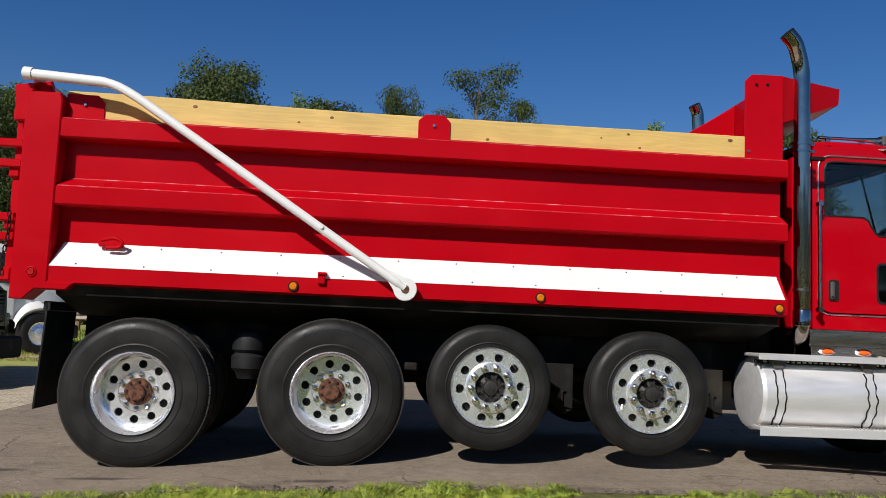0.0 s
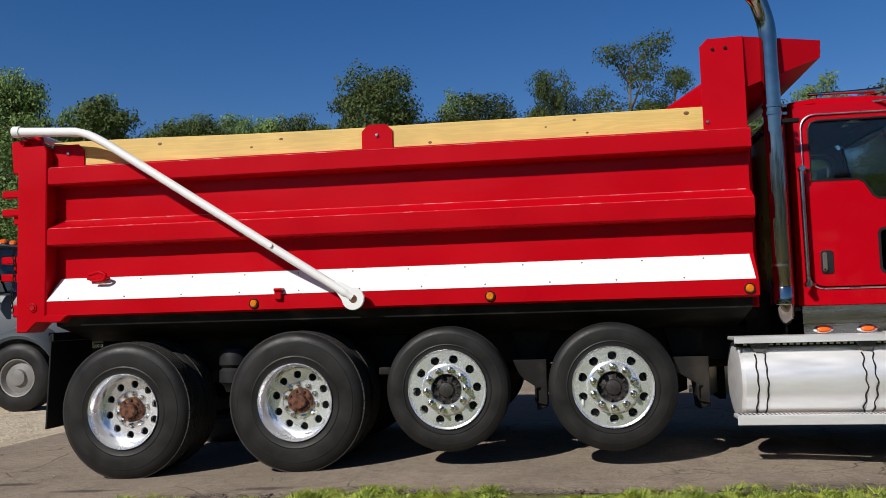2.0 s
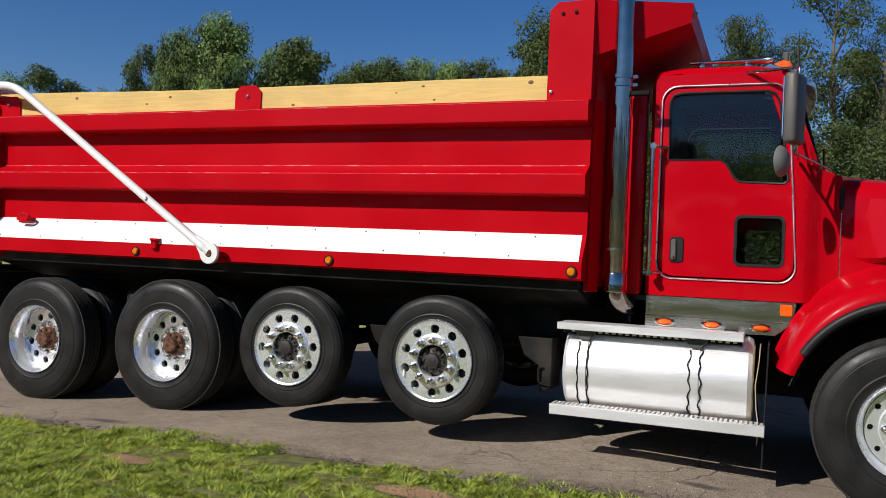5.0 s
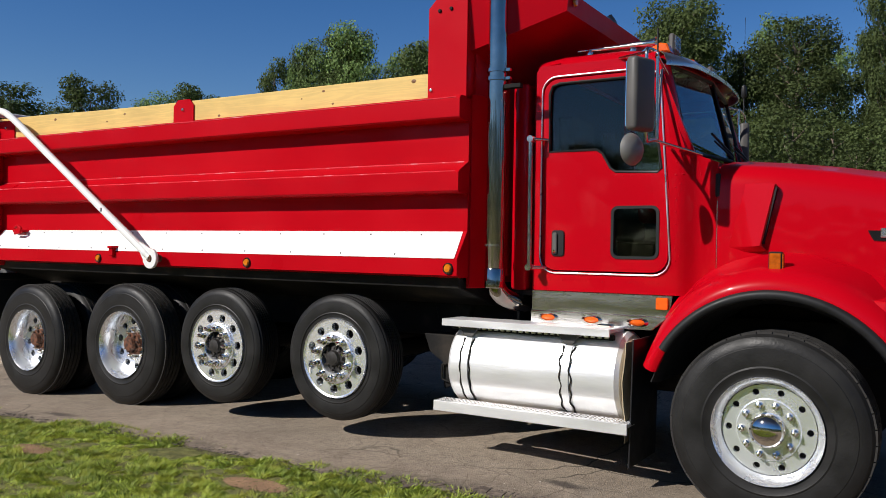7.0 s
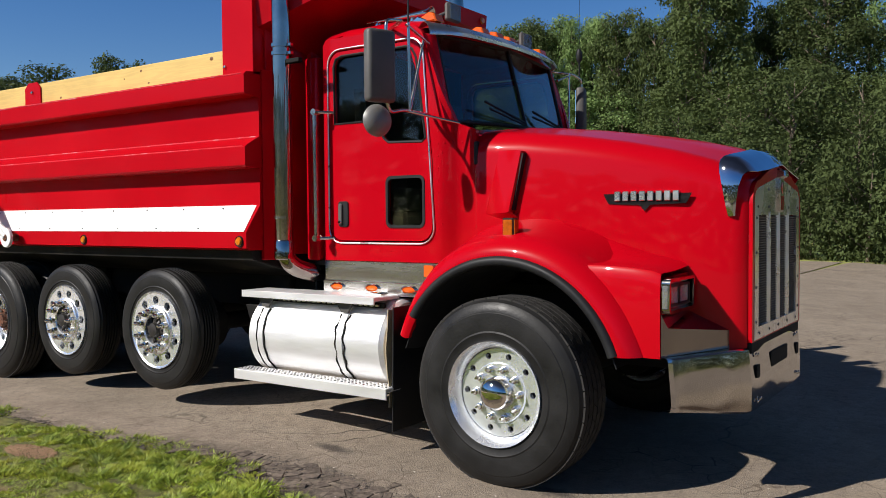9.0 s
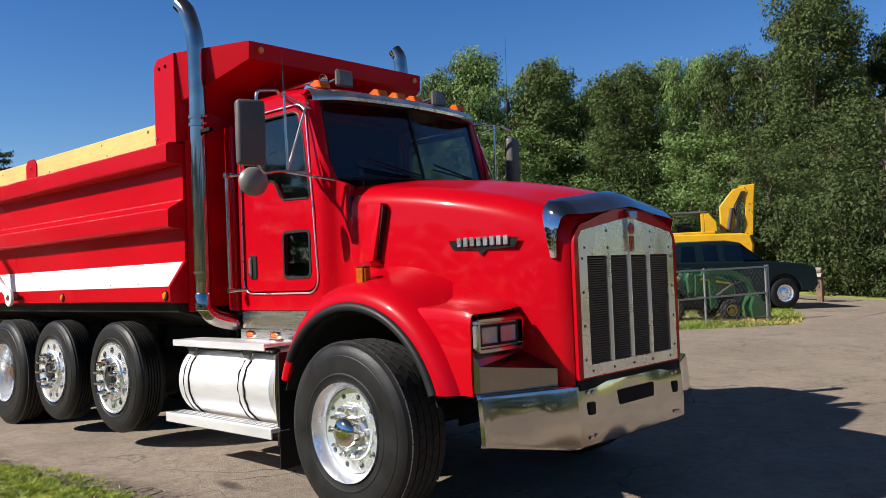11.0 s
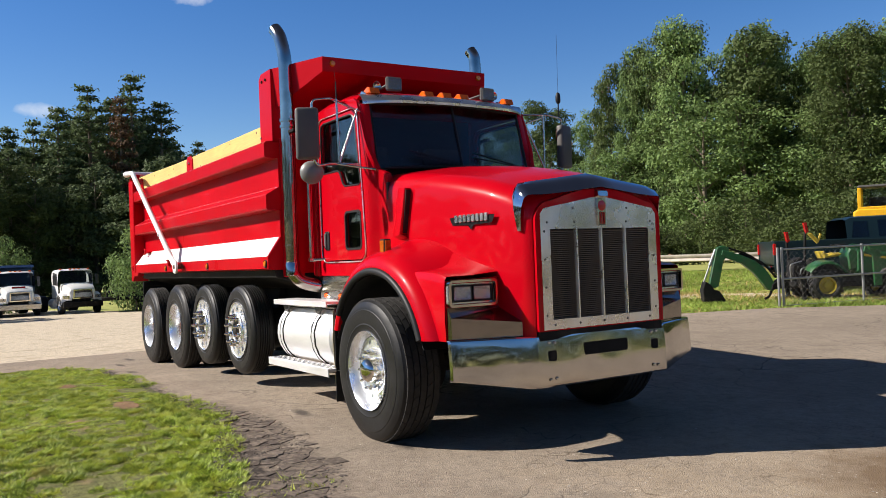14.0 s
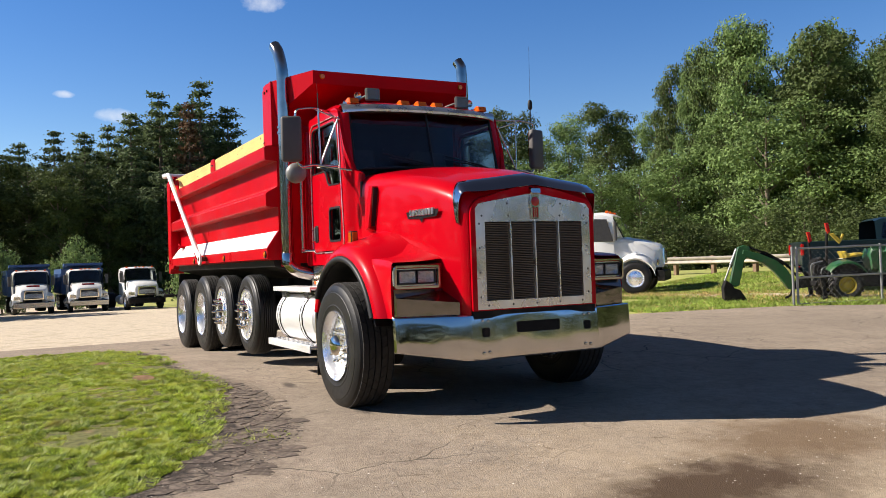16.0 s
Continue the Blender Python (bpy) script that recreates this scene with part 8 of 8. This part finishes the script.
def compact_tractor(x, y):
    """A small green tractor along +x from its rear axle, with a loader ahead and a backhoe behind."""
    t = thing("compact_tractor", (x, y, level(x, y)), "small green tractor with loader and backhoe behind fence", "tractor", turn=54)
    for s in (-1, 1):
        road_wheel(t, -0.04, s * 0.7, 0.32, 0.28, 0.18, WHEELYELLOW, s, "rear_wheel", lugs=18)
        road_wheel(t, 1.44, s * 0.6, 0.22, 0.2, 0.125, WHEELYELLOW, s, "front_wheel", lugs=16)
        b = B()
        rows = []
        for i in range(9):
            a = radians(150 - i * 15)
            px, pz = -0.02 + 0.42 * math.cos(a), 0.42 + 0.40 * math.sin(a)
            rows.append([(px, s * 0.3, pz + 0.03), (px, s * 0.4, pz + 0.04), (px, s * 0.68, pz), (px, s * 0.70, pz - 0.04)])
        loft(b, rows)
        thicken(b, 0.02)
        local("fender", b, JDGREEN, t, angle=50)
        # loader mast, bent arm, tilt ram
        b = B()
        prism(b, [(1.0, 0.28), (1.16, 0.28), (1.14, 1.0), (1.0, 1.12), (0.84, 1.13), (0.8, 1.0), (0.98, 0.9)], "y", s * 0.42, s * 0.48, 0.008)
        local("loader_mast", b, JDGREEN, t)
        b = B()
        prism(b, [(0.86, 1.13), (1.0, 1.17), (1.55, 1.08), (1.92, 0.90), (2.06, 0.52), (2.02, 0.3), (1.92, 0.3), (1.94, 0.5), (1.82, 0.82), (1.5, 0.97), (0.9, 1.03)], "y", s * 0.49, s * 0.56, 0.01)
        arm = local("loader_arm", b, JDGREEN, t)
        b = B()
        tube(b, [(1.12, s * 0.52, 0.55), (1.5, s * 0.52, 0.78)], 0.032, 10)
        tube(b, [(1.5, s * 0.52, 0.78), (1.8, s * 0.52, 0.88)], 0.018, 8)
        local("ram", b, GREYPLASTIC, arm)
    b = B()
    prism(b, [(0.72, 0.55), (1.72, 0.5), (1.76, 0.62), (1.72, 0.8), (1.5, 0.94), (1.0, 1.03), (0.74, 1.05)], "y", -0.26, 0.26, 0.05)
    local("engine_hood", b, JDGREEN, t)
    b = B()
    for s in (-1, 1):
        prism(b, [(0.9, 0.9), (1.62, 0.78), (1.62, 0.82), (0.9, 0.95)], "y", s * 0.262, s * 0.268)
    local("hood_stripe", b, WHEELYELLOW, t)
    b = B()
    prism(b, [(0.6, 0.62), (0.78, 0.62), (0.76, 1.06), (0.62, 1.08), (0.56, 0.95)], "y", -0.24, 0.24, 0.03)
    local("dash", b, JDGREEN, t)
    b = B()
    box(b, -0.45, 1.72, -0.2, 0.2, 0.26, 0.52, 0.03)
    box(b, 1.34, 1.54, -0.55, 0.55, 0.2, 0.28, 0.02)
    box(b, -0.14, 0.06, -0.62, 0.62, 0.22, 0.36, 0.03)
    local("frame", b, BLACK, t)
    b = B()
    box(b, 0.2, 0.62, -0.5, 0.5, 0.34, 0.38, 0.01)
    local("footboard", b, BLACK, t)
    b = B()
    prism(b, [(0.1, 0.88), (0.42, 0.92), (0.46, 0.97), (0.4, 1.0), (0.16, 0.96), (0.1, 1.04), (0.03, 1.03)], "y", -0.22, 0.22, 0.03)
    local("seat", b, WHEELYELLOW, t)
    b = B()
    prism(b, [(1.9, 0.05), (2.32, 0.0), (2.34, 0.03), (2.16, 0.10), (2.02, 0.25), (2.1, 0.5), (1.98, 0.52), (1.88, 0.3)], "y", -0.62, 0.62, 0.008)
    for s in (-1, 1):
        prism(b, [(1.9, 0.05), (2.32, 0.0), (2.12, 0.52), (1.96, 0.52), (1.87, 0.3)], "y", s * 0.605, s * 0.63, 0.004)
    local("loader_bucket", b, JDGREEN, t)
    # backhoe
    for s in (-1, 1):
        b = B()
        prism(b, [(-0.56, 0.56), (-0.46, 0.58), (-0.40, 0.06), (-0.48, 0.05)], "y", s * 0.5 - 0.035, s * 0.5 + 0.035, 0.01)
        prism(b, [(-0.58, 0.0), (-0.32, 0.0), (-0.34, 0.05), (-0.44, 0.10), (-0.55, 0.05)], "y", s * 0.5 - 0.1, s * 0.5 + 0.1, 0.008)
        tube(b, [(-0.6, s * 0.42, 0.6), (-0.5, s * 0.46, 0.28)], 0.028, 8)
        local("stabiliser", b, BLACK, t)
    b = B()
    box(b, -0.62, -0.42, -0.42, 0.42, 0.3, 0.42, 0.02)
    prism(b, [(-1.0, 0.24), (-0.6, 0.28), (-0.55, 0.5), (-0.75, 0.52), (-0.98, 0.36)], "y", -0.1, 0.1, 0.015)
    tube(b, fillet([(-0.95, 0.0, 0.26), (-1.05, -0.08, 0.1), (-1.15, -0.12, 0.06)], 0.04), 0.025, 8)
    local("swing_frame", b, BLACK, t)
    b = B()
    prism(b, [(-0.96, 0.22), (-0.88, 0.3), (-0.98, 0.5), (-1.12, 0.72), (-1.3, 0.88), (-1.6, 1.02), (-1.9, 1.12), (-2.0, 1.14), (-2.02, 1.04), (-1.92, 0.97), (-1.6, 0.84), (-1.36, 0.64), (-1.16, 0.38), (-1.08, 0.25)], "y", -0.085, 0.085, 0.012)
    boom = local("backhoe_boom", b, JDGREEN, t, "green curved backhoe boom")
    b = B()
    tube(b, fillet([(-0.85, 0.04, 0.5), (-1.08, 0.07, 0.82), (-1.4, 0.09, 1.0), (-1.86, 0.06, 1.2)], 0.15), 0.022, 6)
    tube(b, fillet([(-0.85, -0.04, 0.5), (-1.1, -0.05, 0.78), (-1.45, -0.03, 1.04), (-1.8, -0.05, 1.16)], 0.15), 0.018, 6)
    tube(b, [(-1.15, 0.0, 0.8), (-1.62, 0.0, 1.06)], 0.035, 10)
    local("boom_hose", b, BLACK, boom)
    b = B()
    prism(b, [(-1.84, 1.06), (-1.86, 1.2), (-1.98, 1.24), (-2.1, 1.2), (-2.14, 1.08), (-2.3, 0.4), (-2.2, 0.32), (-2.1, 0.36), (-1.98, 0.9)], "y", -0.07, 0.07, 0.012)
    local("dipper", b, JDGREEN, boom)
    b = B()
    tube(b, [(-2.12, 0.0, 1.16), (-2.26, 0.0, 0.82)], 0.034, 10)
    tube(b, [(-2.26, 0.0, 0.82), (-2.4, 0.0, 0.46)], 0.02, 8)
    local("ram", b, GALV, boom)
    b = B()
    prism(b, [(-2.4, 0.48), (-2.3, 0.42), (-2.22, 0.3), (-2.1, 0.26), (-1.98, 0.06), (-1.94, -0.02), (-2.1, -0.02), (-2.36, -0.02), (-2.44, 0.06), (-2.46, 0.3)], "y", -0.14, 0.14, 0.012)
    local("bucket", b, BLACK, boom)
    # lever tower behind the seat
    for y, x0, x1, top in ((-0.12, -0.3, -0.25, 1.66), (0.14, -0.5, -0.56, 1.48)):
        b = B()
        tube(b, [(x0, y, 0.5), (x1, y, top - 0.2)], 0.028, 8)
        local("lever_post", b, BLACK, t)
        b = B()
        prism(b, [(x1 - 0.045, top), (x1 + 0.03, top), (x1 + 0.07, top - 0.2), (x1, top - 0.24)], "y", y - 0.04, y + 0.04, 0.012)
        local("lever_guard", b, REDLENS, t)
    b = B()
    prism(b, [(-0.16, 1.42), (-0.08, 1.44), (0.08, 1.26), (0.03, 1.2)], "y", -0.03, 0.03, 0.008)
    prism(b, [(0.03, 1.24), (0.08, 1.26), (0.14, 1.4), (0.10, 1.42)], "y", -0.02, 0.02, 0.006)
    local("swing_lock", b, WHEELYELLOW, t)
    b = B()
    prism(b, [(-0.58, 0.5), (-0.34, 0.5), (-0.3, 0.82), (-0.4, 0.92), (-0.56, 0.86)], "y", -0.2, 0.2, 0.02)
    prism(b, [(-0.3, 0.5), (0.55, 0.5), (0.5, 0.64), (0.1, 0.86), (-0.26, 0.88)], "y", -0.28, 0.28, 0.04)
    local("console", b, BLACK, t)
    for k in range(7):
        b = B()
        tube(b, fillet([(-0.62 + 0.05 * k, -0.22 - 0.015 * k, 0.42), (-0.66 + 0.07 * k, -0.3 - 0.02 * k, 0.78 - 0.03 * k), (-0.4 + 0.05 * k, -0.26, 0.84 - 0.04 * k)], 0.08), 0.014, 6)
        local("hose", b, PLASTIC if k % 3 else GALV, t)
    b = B()
    tube(b, [(0.66, 0, 1.0), (0.54, 0, 1.16)], 0.02, 8)
    lathe(b, [(0.155, 1.16), (0.17, 1.175), (0.185, 1.16), (0.17, 1.145)], 20, (0.5, 0, 0), "z", True)
    tube(b, [(0.34, 0, 1.16), (0.66, 0, 1.16)], 0.012, 6)
    local("steering_wheel", b, PLASTIC, t)


compact_tractor(-0.40, 19.71)

# ---- fence and guard rail ----
fence = thing("chain_link_fence", (0.445, 17.34, level(0.445, 17.34)), "galvanised chain-link fence panel with two rails", "fence", turn=75)


def fall(bm):
    """Let the fence follow the ground along it."""
    for v in bm.verts:
        v.co.z += 0.03 * v.co.x / 3.95
    return bm


FY = (-0.1, 0.0, 1.92, 3.9, 3.98)
for u in FY:
    b = B()
    tube(b, [(u, 0, -0.05), (u, 0, 1.16)], 0.024, 10)
    local("post", fall(b), GALV, fence)
for z in (1.12, 0.55, 0.04):
    b = B()
    tube(b, [(0, 0, z), (3.95, 0, z)], 0.02 if z > 0.1 else 0.008, 8)
    local("rail", fall(b), GALV, fence)
wires = B()
n = 31
for i in range(-9, n):
    for s in (-1, 1):
        u0 = i * 0.13
        u1 = u0 + 1.1
        za, zb = (0.03, 1.13) if s > 0 else (1.13, 0.03)
        ua, ub = u0, u1
        if ua < 0.02:
            za += (zb - za) * (0.02 - ua) / 1.1
            ua = 0.02
        if ub > 3.93:
            zb = za + (zb - za) * (3.93 - ua) / (ub - ua)
            ub = 3.93
        if ub - ua > 0.02:
            tube(wires, [(ua, 0.004 * s, za), (ub, 0.004 * s, zb)], 0.0013, 4, cap=False)
local("mesh_wire", fall(wires), GREYPAINT, fence, "diamond chain-link wire mesh")
fence.children[-1]["kind"] = "stuff"

rail = thing("guard_rail", (-14.0, 27.6, level(-14.0, 27.6)), "weathered steel guard rail on brown posts", "guard rail")
b = B()
prof = [(0.0, 0.43), (0.08, 0.46), (0.08, 0.51), (-0.01, 0.57), (0.08, 0.63), (0.08, 0.68), (0.0, 0.71)]
loft(b, [[(x, -y - 0.08, z) for y, z in prof] for x in (-14.0, -7, 0, 7, 14.5)])
thicken(b, 0.006)
local("rail", b, WEATHERED, rail, angle=60)
for i in range(15):
    x = -13.6 + i * 2.0
    b = B()
    box(b, x - 0.08, x + 0.08, -0.07, 0.09, -0.3, 0.74, 0.01)
    local("post", b, POSTWOOD, rail)

# ---- broken asphalt along the lawn, piece by piece ----
SLAB = material("broken_asphalt", (0.13, 0.104, 0.084), 0.92, spec=0.25, noise_scale=30, spread=0.4, objrand=0.25, bump=0.006, bump_scale=80, dirt=(0.22, 0.18, 0.14), dirt_scale=14, dirt_lo=0.52, dirt_hi=0.7)


def cell(c, others, reach):
    """The part of a square round c that lies nearer to c than to any of the others."""
    poly = [(c[0] + u * reach, c[1] + v * reach) for u, v in ((-1, -1), (1, -1), (1, 1), (-1, 1))]
    for o in others:
        mx, my, nx, ny = (c[0] + o[0]) / 2, (c[1] + o[1]) / 2, o[0] - c[0], o[1] - c[1]
        cut = []
        for p, q in zip(poly, poly[1:] + poly[:1]):
            dp, dq = (p[0] - mx) * nx + (p[1] - my) * ny, (q[0] - mx) * nx + (q[1] - my) * ny
            if dp <= 0:
                cut.append(p)
            if dp * dq < 0:
                f = dp / (dp - dq)
                cut.append((p[0] + (q[0] - p[0]) * f, p[1] + (q[1] - p[1]) * f))
        poly = cut
        if len(poly) < 3:
            return []
    return poly


slab_rng = random.Random(11)
seeds = []
for i in range(44):
    for j in range(9):
        seeds.append((2.9 + i * 0.098 + 0.17 * (slab_rng.random() - 0.5), j * 0.085 - 0.02 + 0.17 * (slab_rng.random() - 0.5)))
seeds = [(x, near_edge(x) + d, d) for x, d in seeds]
for x, y, d in seeds:
    wide = 0.10 + 0.62 * smooth(2.8, 5.6, x)
    if not wide * (0.15 + 0.4 * slab_rng.random()) < d < wide * (0.8 + 0.5 * slab_rng.random()) or slab_rng.random() < 0.22:
        continue
    poly = cell((x, y), [(p, q) for p, q, _ in seeds if 0 < (p - x) ** 2 + (q - y) ** 2 < 0.08], 0.12)
    if len(poly) < 3:
        continue
    poly = [(x + (p - x) * 0.965 + 0.012 * (slab_rng.random() - 0.5), y + (q - y) * 0.965 + 0.012 * (slab_rng.random() - 0.5)) for p, q in poly]
    gap = 1 - smooth(0.2 * wide, wide, d)
    tx, ty, up = (slab_rng.random() - 0.5) * 0.06 * gap, (slab_rng.random() - 0.5) * 0.06 * gap, 0.002 + 0.004 * slab_rng.random() * gap
    b = B()
    foot = [b.verts.new((p - x, q - y, -0.02)) for p, q in poly]
    rim_ = [b.verts.new((p - x, q - y, up - 0.004 + tx * (p - x) + ty * (q - y))) for p, q in poly]
    crown_ = [b.verts.new(((p - x) * 0.965, (q - y) * 0.965, up + tx * (p - x) + ty * (q - y) + 0.003 * (slab_rng.random() - 0.5))) for p, q in poly]
    n = len(poly)
    for lo_ring, hi_ring in ((foot, rim_), (rim_, crown_)):
        for k in range(n):
            b.faces.new((lo_ring[k], lo_ring[(k + 1) % n], hi_ring[(k + 1) % n], hi_ring[k]))
    b.faces.new(crown_)
    ob = new("asphalt_slab", finish(b, "asphalt_slab", SLAB, 20))
    ob.parent = drive
    ob.location = (x, y, level(x, y) + 0.022)
